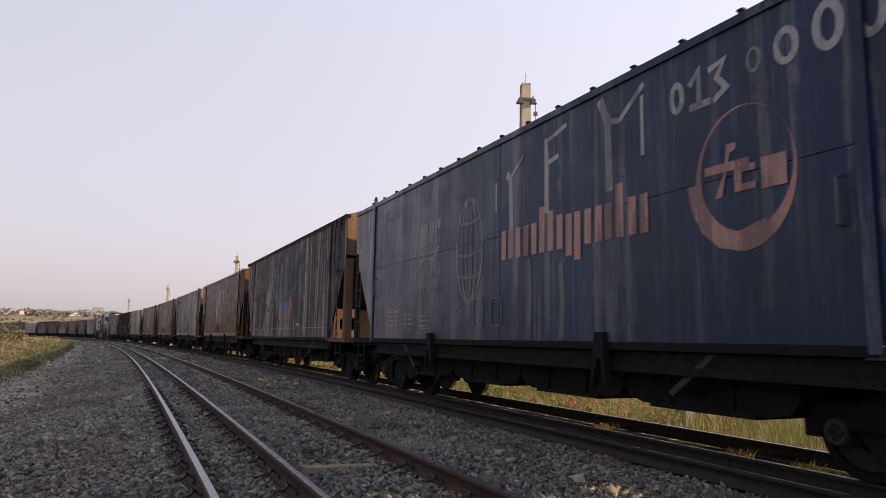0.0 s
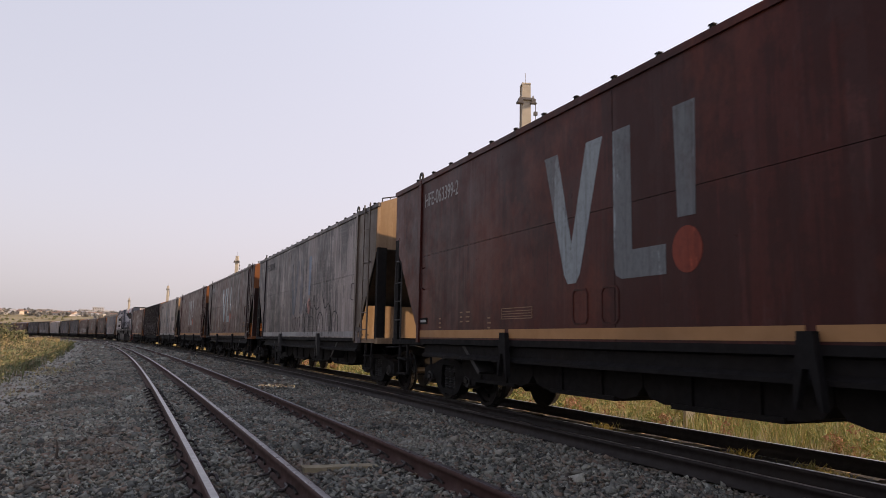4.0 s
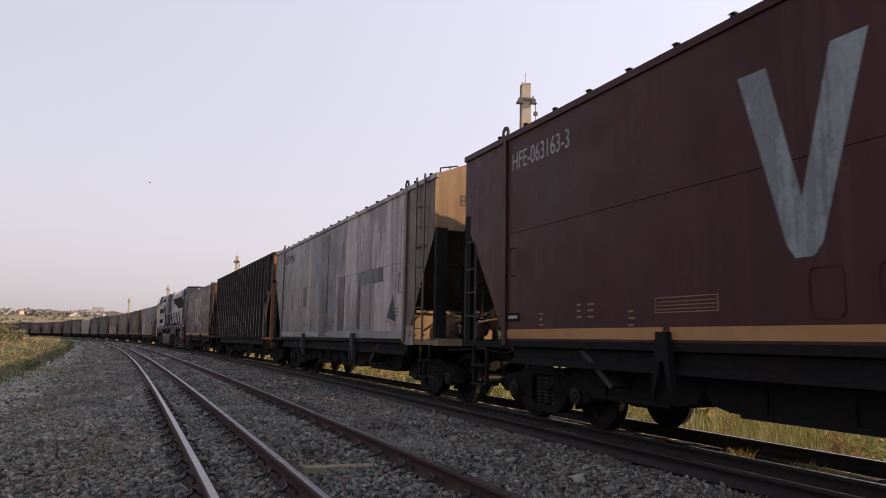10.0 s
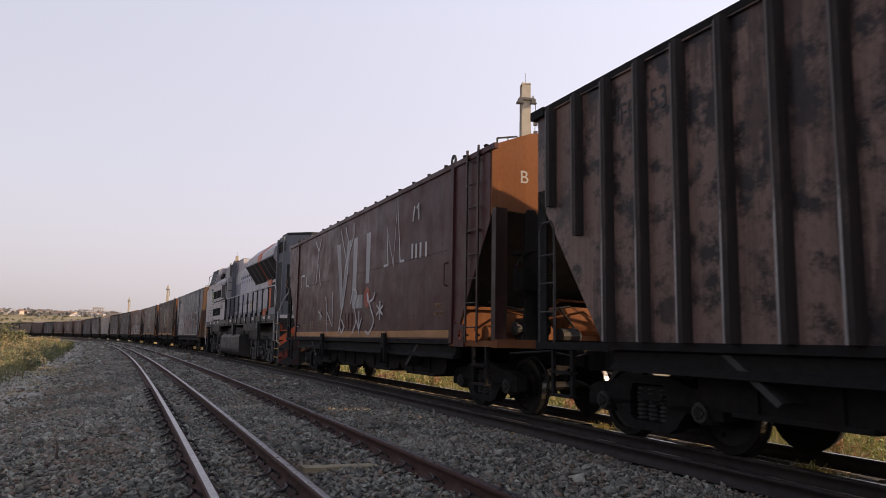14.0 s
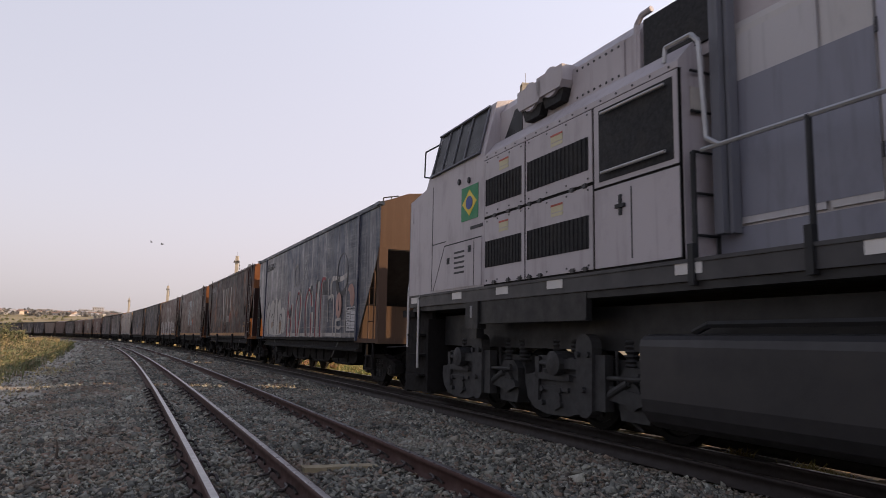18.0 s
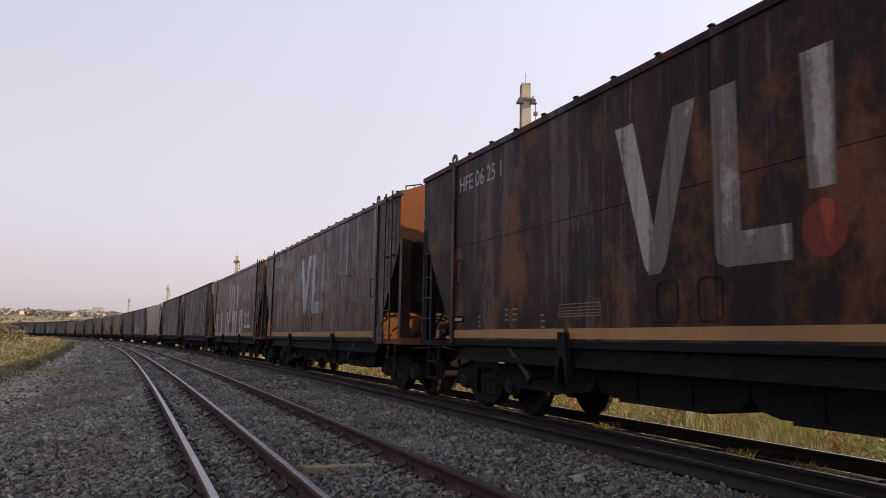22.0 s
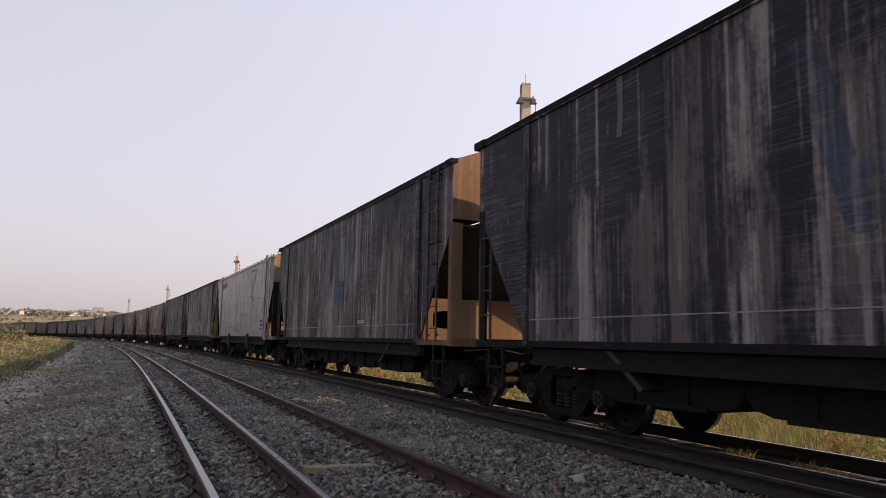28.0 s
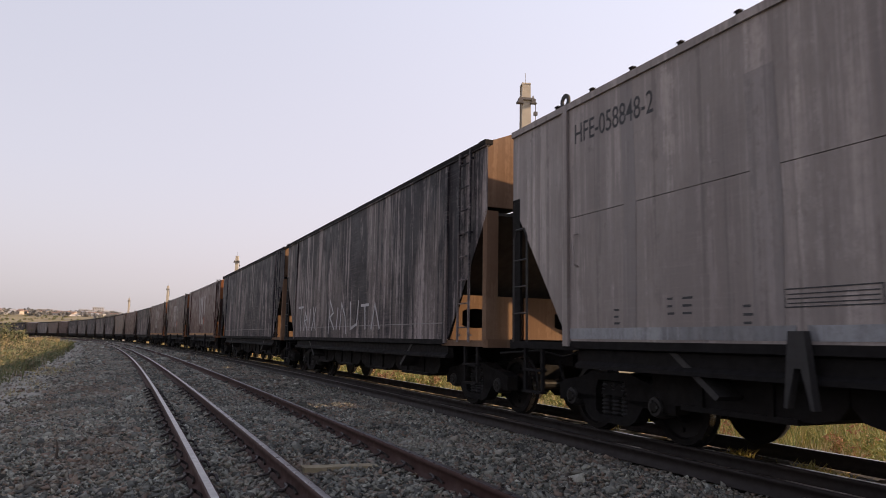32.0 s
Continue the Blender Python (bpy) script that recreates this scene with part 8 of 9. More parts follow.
    for x, turn in ((lx(0.4), 0), (lx(19.4), 180)):
        P("coupler", lambda bm: (box(bm, -0.4, 0.5, -0.08, 0.08, 0.74, 0.92), prism(bm, [(0.48, -0.14), (0.66, -0.17), (0.74, -0.05), (0.64, 0.0), (0.66, 0.13), (0.5, 0.16)], 0.70, 0.97, "z")), "iron", at=pose(x, 0, 0.02, 0, 0, turn))
    P("nose_handrail", lambda bm: (pipe(bm, [(lx(19.55), -1.47, 0.95), (lx(19.55), -1.47, 1.95), (lx(19.75), -1.35, 2.3), (lx(19.95), -0.9, 2.45)], 0.022), pipe(bm, [(lx(18.98), -1.5, 0.6), (lx(18.98), -1.5, 1.8), (lx(18.9), -1.5, 1.85)], 0.022)), "chrome")
    P("nose_platform", lambda bm: (box(bm, lx(20.0), lx(19.4), -1.4, 1.4, 1.5, 1.62), box(bm, lx(20.05), lx(19.95), -1.3, 1.3, 0.12, 1.5)), "iron")
    P("end_skirt", lambda bm: (box(bm, lx(19.95), lx(18.8), -1.3, -1.24, 0.16, 1.6), box(bm, lx(18.85), lx(18.75), -1.4, 1.4, 0.2, 1.45)), "iron")
    for z in (0.45, 0.8, 1.15):
        P("step", lambda bm: box(bm, lx(19.6), lx(18.95), -1.48, -1.2, z, z + 0.04), "iron")
    P("control_box", lambda bm: box(bm, lx(19.6), lx(19.45), -1.15, -0.85, 2.15, 2.5), "end_tan", "pale box on the nose")
    TRAIN.append((w, front + LX, 6.5))
    return w

# ------------------------------------------------------------------ ground


def spaced(lo, hi, fine0, fine1, step, grow):
    """Coordinates that are close together between fine0 and fine1 and spread out beyond."""
    mid = list(np.arange(fine0, fine1, step))
    right, left, d = [], [], step
    x = mid[-1]
    while x < hi:
        d *= grow
        x += d
        right.append(x)
    d, x = step, fine0
    while x > lo:
        d *= grow
        x -= d
        left.append(x)
    return np.array(left[::-1] + mid + right)


def lateral(x, y):
    """How far a point lies to the left of the train's line, and how far along it."""
    pts = np.stack([x, y], -1)
    best = np.full(len(pts), 1e9)
    lat, along = np.zeros(len(pts)), np.zeros(len(pts))
    for row in LINE[::6]:
        d = pts - row[1:3]
        dist = d[:, 0] ** 2 + d[:, 1] ** 2
        nearer = dist < best
        best[nearer] = dist[nearer]
        lat[nearer] = (-np.cos(row[3]) * d[:, 0] - np.sin(row[3]) * d[:, 1])[nearer]
        along[nearer] = row[0]
    far = np.sqrt(best)
    return np.where(far > np.abs(lat) * 1.2 + 2, np.sign(lat) * far, lat), along


def smooth(a, b, v):
    t = np.clip((v - a) / (b - a), 0, 1)
    return t * t * (3 - 2 * t)


def ground_height(x, y, lat):
    bed = np.where(lat > 2.4, -0.16, -0.30 + 0.14 * smooth(1.4, 2.4, lat))
    z = bed - 0.10 * smooth(6.6, 8.5, lat) - 0.05 * smooth(8.5, 14, lat)
    z = z - 0.35 * smooth(-1.5, -3.2, lat)
    r = np.hypot(x, y)
    hill = 44.0 * smooth(420, 1900, r) * smooth(-0.15, -0.42, x / np.maximum(r, 1.0))
    return z + hill


def make_ground():
    xs, ys = spaced(-2600, 2600, -22, 12, 0.4, 1.12), spaced(-2600, 4200, 1, 42, 0.4, 1.12)
    X, Y = np.meshgrid(xs, ys)
    x, y = X.ravel(), Y.ravel()
    lat, _ = lateral(x, y)
    z = ground_height(x, y, lat)
    nz = np.array([noise.noise((a * 0.7, b * 0.7, 0.0)) for a, b in zip(x, y)])
    z = z + 0.035 * nz
    v = np.stack([x, y, z], -1)
    w = len(xs)
    i = np.arange((len(ys) - 1) * (w - 1))
    a = i // (w - 1) * w + i % (w - 1)
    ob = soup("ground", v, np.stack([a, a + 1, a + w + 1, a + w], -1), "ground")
    grit = smooth(7.9, 6.4, lat + nz * 0.8) * smooth(-3.0, -1.9, lat)
    bare = np.maximum(smooth(13.0, 9.0, lat + nz * 1.5) * smooth(-3.4, -2.4, lat), 0)
    col = ob.data.color_attributes.new("cover", "FLOAT_COLOR", "POINT")
    # third channel: strip under the train, for oil and painted shade
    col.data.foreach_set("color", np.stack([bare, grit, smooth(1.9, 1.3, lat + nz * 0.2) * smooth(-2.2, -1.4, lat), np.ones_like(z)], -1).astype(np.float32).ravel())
    for p in ob.data.polygons:
        p.use_smooth = True
    tagged(ob, "grey ballast bed with bare soil and dry grass", "ground", kind="structure")


def bed_z(lat):
    return np.where(lat > 2.4, -0.16, -0.30 + 0.14 * smooth(1.4, 2.4, lat)) - 0.10 * smooth(6.6, 8.5, lat)


def make_stones():
    """The ballast's stones: loose, sharp-edged ones in the near stretch, thinner further off."""
    rng = np.random.default_rng(3)
    bv = np.array([(1.1, 0, 0.1), (-0.55, 0.95, -0.1), (-0.55, -0.95, 0.1), (0.15, 0.1, 1), (0, 0, -1)], float)
    bf = np.array([(0, 1, 3), (1, 2, 3), (2, 0, 3), (1, 0, 4), (2, 1, 4), (0, 2, 4)])
    for s0, s1, count, size in ((-14.0, -1.0, 5000, 0.03), (-1.0, 4.5, 95000, 0.0175), (4.5, 12.0, 165000, 0.0185), (12.0, 26.0, 95000, 0.026), (26.0, 55.0, 32000, 0.045), (55.0, 100.0, 9000, 0.085)):
        s = rng.uniform(s0, s1, count)
        lat = rng.uniform(1.25, 9.2, count)
        keep = np.ones(count, bool)
        for r in RAIL_OFFS:
            keep &= np.abs(lat - r) > 0.075
        keep &= (lat < 6.4) | (rng.random(count) < np.clip(1.0 - (lat - 6.5) * 0.75, 0.07, 1))
        s, lat = s[keep], lat[keep]
        x, y, _ = track(s, lat)
        k = len(s)
        z = bed_z(lat) + rng.uniform(-0.024, 0.03, k)
        r = size * rng.lognormal(0, 0.34, k)
        sc = r[:, None] * rng.uniform(0.6, 1.5, (k, 3)) * np.array([1.15, 1.15, 0.7])
        v = (bv[None] + rng.uniform(-0.42, 0.42, (k, len(bv), 3))) * sc[:, None]
        a, b, c = (rng.uniform(0, math.tau, k)[:, None], rng.normal(0, 0.45, k)[:, None], rng.normal(0, 0.45, k)[:, None])
        vx, vy, vz = v[..., 0], v[..., 1], v[..., 2]
        vy, vz = vy * np.cos(c) - vz * np.sin(c), vy * np.sin(c) + vz * np.cos(c)
        vz, vx = vz * np.cos(b) + vx * np.sin(b), vx * np.cos(b) - vz * np.sin(b)
        out = np.stack([vx * np.cos(a) - vy * np.sin(a) + x[:, None], vx * np.sin(a) + vy * np.cos(a) + y[:, None], vz + z[:, None]], -1)
        f = bf[None] + (np.arange(k) * len(bv))[:, None, None]
        ob = soup("ballast", out.reshape(-1, 3), f.reshape(-1, 3), "stone")
        tagged(ob, "loose grey and rust-tinted crushed stone ballast", "ballast", kind="stuff")


RAIL_OFFS = (0.56, -0.56, 1.19, NEAR_OFF, NEAR_OFF + 1.12, NEAR_OFF + 1.75)
RAIL_PROFILE = [(-0.06, -0.15), (0.06, -0.15), (0.06, -0.138), (0.012, -0.12), (0.009, -0.045), (0.033, -0.033), (0.035, -0.004), (0.028, 0.0), (-0.028, 0.0), (-0.035, -0.004), (-0.033, -0.033), (-0.009, -0.045), (-0.012, -0.12), (-0.06, -0.138)]


def sweep(name, off, z, profile, mat, s0, s1, closed=True):
    ss = np.concatenate([np.arange(s0, 30, 1.5), np.arange(30, s1, 4.0)])
    x, y, h = track(ss, off)
    k = len(profile)
    p = np.array(profile)
    v = np.stack([x[:, None] - np.cos(h)[:, None] * p[:, 0], y[:, None] - np.sin(h)[:, None] * p[:, 0], np.broadcast_to(p[:, 1] + z, (len(ss), k))], -1)
    f = []
    for i in range(len(ss) - 1):
        for j in range(k if closed else k - 1):
            n = (j + 1) % k
            f.append((i * k + j, i * k + n, (i + 1) * k + n, (i + 1) * k + j))
    ob = soup(name, v.reshape(-1, 3), f, mat)
    return ob


def make_tracks():
    for name, z, rails, label in (("near_track", 0.0, RAIL_OFFS[3:], "three-rail mixed-gauge track, rusty webs, polished heads"), ("train_track", TRAIN_Z, RAIL_OFFS[:3], "three-rail mixed-gauge track under the train")):
        t = new(name)
        tagged(t, label, "railway track", kind="structure")
        for off in rails:
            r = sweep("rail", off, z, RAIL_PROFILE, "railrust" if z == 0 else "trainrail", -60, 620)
            r.parent = t
            head = sweep("rail_head", off, z + 0.0015, [(-0.024, -0.0005), (-0.02, 0.0), (0.02, 0.0), (0.024, -0.0005)], "dullhead" if abs(off - 1.19) < 0.01 else ("brightrail" if off > 5.5 else ("wornhead" if off > 2 else "railhead")), -60, 620, False)
            head.parent = r
        # sleepers nearly buried in the stones
        mid = (min(rails) + max(rails)) / 2
        for i in range(64):
            s = -6.0 + i * 0.62
            x, y, h = track(s, mid)
            sl = part("sleeper", "sleeper", lambda bm: box(bm, -1.25, 1.25, -0.11, 0.11, -0.30, -0.157), "sleeper", t, "", pose(float(x), float(y), z - (0.012 if i % 9 else -0.004), 0, 0, math.degrees(float(h))))
            if i < 30 and z == 0.0:
                for off in rails:
                    for side in (-1, 1):
                        cx, cy, _ = track(s, off + side * 0.085)
                        part("rail_clip", "rail_clip", d_clip, "clip", t, "", pose(float(cx), float(cy), z - 0.118, 0, 0, math.degrees(float(h)) + (90 if side > 0 else -90)))


def d_clip(bm):
    pts = [(-0.06, -0.05, 0.0), (0.05, -0.06, 0.01), (0.075, -0.03, 0.03), (0.05, 0.0, 0.045), (-0.02, 0.0, 0.04), (-0.05, 0.02, 0.03), (-0.03, 0.05, 0.02), (0.06, 0.055, 0.0)]
    pipe(bm, [(x * 1.15, y * 1.15, z * 1.1) for x, y, z in pts], 0.012, 5)


def blades(rng, x, y, z, h, lean, width):
    """Thin bent grass blades: two triangles and a tip each."""
    k = len(x)
    a = rng.uniform(0, math.tau, k)
    b = rng.uniform(0, math.tau, k)
    l = h * rng.uniform(0.2, 1.0, k) * lean
    wx, wy = np.cos(a) * width / 2, np.sin(a) * width / 2
    mx, my = x + np.cos(b) * l * 0.35, y + np.sin(b) * l * 0.35
    tx, ty = x + np.cos(b) * l, y + np.sin(b) * l
    v = np.stack([np.stack([x - wx, y - wy, z], -1), np.stack([x + wx, y + wy, z], -1), np.stack([mx + wx * 0.8, my + wy * 0.8, z + h * 0.6], -1), np.stack([mx - wx * 0.8, my - wy * 0.8, z + h * 0.6], -1), np.stack([tx, ty, z + h * rng.uniform(0.85, 1.0, k)], -1)], 1)
    i = (np.arange(k) * 5)[:, None]
    f = np.concatenate([i + np.array([0, 1, 2]), i + np.array([0, 2, 3]), i + np.array([3, 2, 4])])
    return v.reshape(-1, 3), f


def make_grass():
    rng = np.random.default_rng(5)

    def strip(name, s0, s1, l0, l1, count, h0, h1, mat, label, wide=0.02, clump=0.6, far=True):
        base = rng.uniform(0, 1, (count // 14, 2))
        pick = rng.integers(0, len(base), count)
        s = s0 + (s1 - s0) * base[pick, 0] ** 1.25 + rng.normal(0, clump * 0.35, count)
        lat = l0 + (l1 - l0) * base[pick, 1] + rng.normal(0, clump * 0.35, count)
        tall = rng.uniform(0.7, 1.25, len(base))[pick]
        x, y, _ = track(s, lat)
        z = ground_height(x, y, lat) - 0.03
        d = np.maximum(np.hypot(x, y), 10) / 18
        v, f = blades(rng, x, y, z, rng.uniform(h0, h1, count) * tall, 0.7, wide * (d if far else 1.0))
        ob = soup(name, v, f, mat)
        tagged(ob, label, "grass", kind="stuff")
    # verge beside the near track
    strip("verge_grass", 16, 80, 8.8, 14, 9000, 0.2, 0.6, "grass_green", "green and yellowing verge grass")
    strip("dry_grass", 18, 120, 9.6, 26, 15000, 0.3, 0.75, "grass_dry", "dry straw-coloured verge grass")
    strip("field_grass", 60, 260, 12, 60, 12000, 0.5, 1.1, "grass_dry", "dry straw-coloured field grass")
    strip("low_weeds", 6, 30, 7.6, 10.5, 2500, 0.04, 0.16, "grass_dry", "low dry weeds in the gravel", 0.012, 0.3)
    for name, mat, count, s0, s1, l0, l1, r0, r1, label in (("verge_weeds", "leaf", 330, 15.5, 75, 8.7, 14, 0.16, 0.5, "bushy green verge weeds"), ("dry_weeds", "leaf_straw", 300, 19, 110, 9.6, 20, 0.2, 0.55, "bushy straw-brown verge weeds"),
                                                           ("meadow_weeds", "leaf_meadow", 420, -6, 45, -2.6, -7, 0.1, 0.32, "bushy yellow-green weeds beyond the train"), ("meadow_straw", "leaf_red", 150, -6, 40, -2.9, -7, 0.14, 0.36, "bushy reddish-brown weeds beyond the train")):
        vs, fs, n0 = [], [], 0
        for i in range(count):
            s, lat, r = s0 + (s1 - s0) * rng.random() ** 1.4, l0 + (l1 - l0) * rng.random(), rng.uniform(r0, r1)
            x, y, _ = track(np.array([s]), lat)
            z = ground_height(x, y, np.array([lat]))
            d = max(math.hypot(float(x[0]), float(y[0])), 12) / 20
            v, f = leaf_cloud(rng, (float(x[0]), float(y[0]), float(z[0]) + r * 0.7), r, 110, 0.045 * d ** 0.7, 0.95)
            vs.append(v), fs.append(f + n0)
            n0 += len(v)
        tagged(soup(name, np.concatenate(vs), np.concatenate(fs), mat), label, "weeds", kind="stuff")
    # beyond the train
    strip("meadow_grass", -8, 40, -3.4, -9, 14000, 0.2, 0.5, "grass_dry", "sunlit straw-yellow grass beyond the train", 0.012)
    strip("meadow_green", -8, 40, -3.2, -9, 16000, 0.2, 0.45, "leaf_meadow", "sunlit green grass beyond the train", 0.012)
    strip("meadow_thick", -16, 9, -3.0, -18, 20000, 0.3, 0.6, "leaf_meadow", "thick green grass beyond the train", 0.016)
    strip("meadow_far", 40, 140, -3.5, -14, 12000, 0.35, 0.8, "grass_dry", "dry grass beyond the train")
    for s, lat, h in ((2.9, -0.1, 0.22), (1.9, 0.05, 0.24), (1.6, 0.1, 0.2), (5.4, -0.2, 0.2), (3.7, 0.2, 0.16)):
        k = 130
        x, y, _ = track(np.full(k, s) + rng.normal(0, 0.09, k), lat + rng.normal(0, 0.07, k))
        v, f = blades(rng, x, y, np.full(k, -0.30), rng.uniform(0.3, 0.8, k) * h, 0.9, np.full(k, 0.012))
        tagged(soup("grass_tuft", v, f, "leaf_yellow"), "yellow-green grass tuft between the rails", "grass tuft", kind="stuff")


def leaf_cloud(rng, centre, radius, count, size, squash=0.8):
    """Small leaf faces in clumps round a centre."""
    c = rng.normal(0, 1, (max(count // 40, 4), 3))
    c = c / np.linalg.norm(c, axis=1)[:, None] * rng.uniform(0.35, 1.0, (len(c), 1)) * radius * np.array([1, 1, squash])
    p = c[rng.integers(0, len(c), count)] + rng.normal(0, radius * 0.2, (count, 3)) + np.array(centre)
    u = rng.normal(0, 1, (count, 3))
    u /= np.linalg.norm(u, axis=1)[:, None]
    w = np.cross(u, rng.normal(0, 1, (count, 3)))
    w /= np.linalg.norm(w, axis=1)[:, None]
    s = size * rng.uniform(0.6, 1.3, (count, 1))
    v = np.stack([p - u * s, p + w * s * 0.45, p + u * s, p - w * s * 0.45], 1)
    f = (np.arange(count) * 4)[:, None] + np.arange(4)
    return v.reshape(-1, 3), f


def bush(name, x, y, z, r, count, leaf, mat, label, squash=0.8, stem=True):
    rng = np.random.default_rng(int(abs(x * 31 + y * 17)) + 1)
    b = new(name)
    b.location = (x, y, z)
    tagged(b, label, "bush")
    v, f = leaf_cloud(rng, (0, 0, r * squash * 0.9), r, count, leaf, squash)
    c = soup("foliage", v, f, mat)
    c.parent = b

    def stems(bm):
        for i in range(6):
            a = i * math.tau / 6
            rod(bm, (0, 0, -0.05), (math.cos(a) * r * 0.5, math.sin(a) * r * 0.5, r * squash), r * 0.035, 5, r * 0.015)
    own("stems", stems, "trunk", b)


# ------------------------------------------------------------------ masts beyond the train


def d_mast(bm):
    prism(bm, [(-0.38, 0.0), (0.38, 0.0), (0.23, 18.35), (-0.23, 18.35)], -0.2, 0.2)
    for y in (-0.36, 0.24):
        prism(bm, [(-0.44, 0.0), (0.44, 0.0), (0.28, 18.35), (-0.28, 18.35)], y, y + 0.12)


def d_cross(bm):
    box(bm, -0.5, 0.5, -0.5, -0.4, 17.25, 17.4)
    box(bm, -0.5, 0.5, 0.4, 0.5, 17.25, 17.4)
    for x in (-0.5, 0.42):
        box(bm, x, x + 0.08, -0.4, 0.4, 17.27, 17.38)
    for x in (-0.36, 0.38):
        rod(bm, (x, -0.45, 17.0), (x, -0.45, 17.5), 0.02)


def d_mast_lamp(bm):
    box(bm, -0.14, 0.14, -0.12, 0.12, -0.28, 0.0)
    box(bm, -0.2, 0.2, -0.18, 0.1, -0.32, -0.26)
    rod(bm, (0, 0, 0), (0, 0, 0.25), 0.03)


def d_cap(bm):
    box(bm, -0.29, 0.29, -0.38, 0.38, 18.35, 18.45)


def d_rod(bm):
    rod(bm, (0, 0, 18.45), (0, 0, 19.25), 0.018, 5)


def d_cable(bm):
    pipe(bm, [(0.62, -0.3, 17.0), (0.62, -0.3, 16.3), (0.58, -0.3, 15.2), (0.5, -0.3, 14.2), (0.5, -0.3, 0.3)], 0.025)
    for z in (16.5, 15.8, 15.2):
        box(bm, 0.5, 0.74, -0.4, -0.2, z - 0.22, z)


def make_masts():
    first = None
    for px, dist in ((0.1187, 44.3), (-0.2975, 146.5), (-0.3943, 240.0), (-0.4488, 329.0)):
        at = pose(px * dist, dist, -0.6, 0, 0, 6)
        if first is None:
            first = new("light_mast")
            tagged(first, "tall tapered concrete mast with steel crossarm", "light mast", "masts beyond the train")
            first.matrix_basis = at
            part("shaft", "mast", d_mast, "concrete", first)
            part("crossarm", "cross", d_cross, "mast_steel", first)
            part("cap", "mast_cap", d_cap, "concrete", first)
            part("lightning_rod", "mast_rod", d_rod, "mast_steel", first)
            part("cable", "mast_cable", d_cable, "mast_steel", first)
            for x in (-0.42, 0.44):
                part("lamp", "mast_lamp", d_mast_lamp, "mast_steel", first, "", pose(x, -0.45, 17.3))
        else:
            copy_thing(first, at)


# ------------------------------------------------------------------ the town on the far hill


def make_town():
    rng = random.Random(21)

    def spot(az, r):
        x, y = math.sin(radians(az)) * r, math.cos(radians(az)) * r
        xx, yy = np.array([x]), np.array([y])
        return x, y, float(ground_height(xx, yy, lateral(xx, yy)[0])[0])
    for i in range(150):
        az, r = rng.uniform(-35.0, -21.5), rng.uniform(1350, 1900)
        x, y, z = spot(az, r)
        w, d, h = rng.uniform(7, 14), rng.uniform(6, 10), rng.uniform(3.0, 6.5)
        t = new("house")
        t.matrix_basis = pose(x, y, z - 0.3, 0, 0, rng.uniform(-30, 30))
        mat = rng.choice(("house_wall", "house_wall", "house_wall_b", "block_wall"))
        tagged(t, "distant small " + {"house_wall": "pale rendered", "house_wall_b": "ochre rendered", "block_wall": "grey"}[mat] + " house with clay roof on the hillside", "house", "houses of the town")
        own("wall", lambda bm: box(bm, -w / 2, w / 2, -d / 2, d / 2, 0, h), mat, t)
        own("roof", lambda bm: prism(bm, [(-d / 2 - 0.5, h), (d / 2 + 0.5, h), (0, h + d * 0.28)], -w / 2 - 0.4, w / 2 + 0.4, "x"), "roof_tile" if rng.random() < 0.5 else "block_wall", t)
        for k in (-0.25, 0.25):
            part("window", "far_window", lambda bm: box(bm, -0.7, 0.7, -0.04, 0.04, -0.6, 0.6), "glass", t, "", pose(w * k, -d / 2 - 0.02, h * 0.55))
    for az, r, w, h in ((-29.6, 1900, 34, 13), (-30.6, 1920, 22, 9), (-26.9, 1900, 34, 15), (-26.2, 1920, 26, 22), (-25.7, 1900, 36, 14), (-25.0, 1910, 24, 12), (-33.6, 1900, 18, 9), (-28.4, 1900, 26, 9)):
        x, y, z = spot(az, r)
        t = new("apartment_block")
        t.matrix_basis = pose(x, y, z - 0.3, 0, 0, -az)
        tagged(t, "distant grey apartment block on the hill", "apartment block", "blocks of the town")
        own("wall", lambda bm: box(bm, -w / 2, w / 2, -6, 6, 0, h), "block_wall", t)
        own("roof", lambda bm: box(bm, -w / 2 - 0.4, w / 2 + 0.4, -6.4, 6.4, h, h + 0.6), "roof_tile" if w < 17 else "block_wall", t)
        for k in range(int(w // 4)):
            for f in range(int(h // 3)):
                part("window", "far_window", lambda bm: None, "glass", t, "", pose(-w / 2 + 2 + k * 4, -6.03, 1.6 + f * 3))
    # scrub on the hill's field
    nr = np.random.default_rng(14)
    vs, fs, n0 = [], [], 0
    for i in range(330):
        x, y, z = spot(nr.uniform(-37, -20), nr.uniform(480, 1450))
        rad = nr.uniform(1.0, 3.0)
        v, f = leaf_cloud(nr, (x, y, z + rad * 0.4), rad, 60, 0.9)
        vs.append(v), fs.append(f + n0)
        n0 += len(v)
    tagged(soup("hill_scrub", np.concatenate(vs), np.concatenate(fs), "leaf"), "scattered dull green scrub on the hillside field", "scrub", kind="stuff")
    # trees of the hill, far off
    nr = np.random.default_rng(9)
    vs, fs, n0 = [], [], 0
    for i in range(260):
        az = nr.uniform(-36, -18)
        r = nr.uniform(1250, 1950) if i > 60 else nr.uniform(1800, 1950)
        x, y, z = spot(az, r)
        rad = nr.uniform(3, 7)
        v, f = leaf_cloud(nr, (x, y, z + rad * 0.7), rad, 140, 1.9)
        vs.append(v), fs.append(f + n0)
        n0 += len(v)
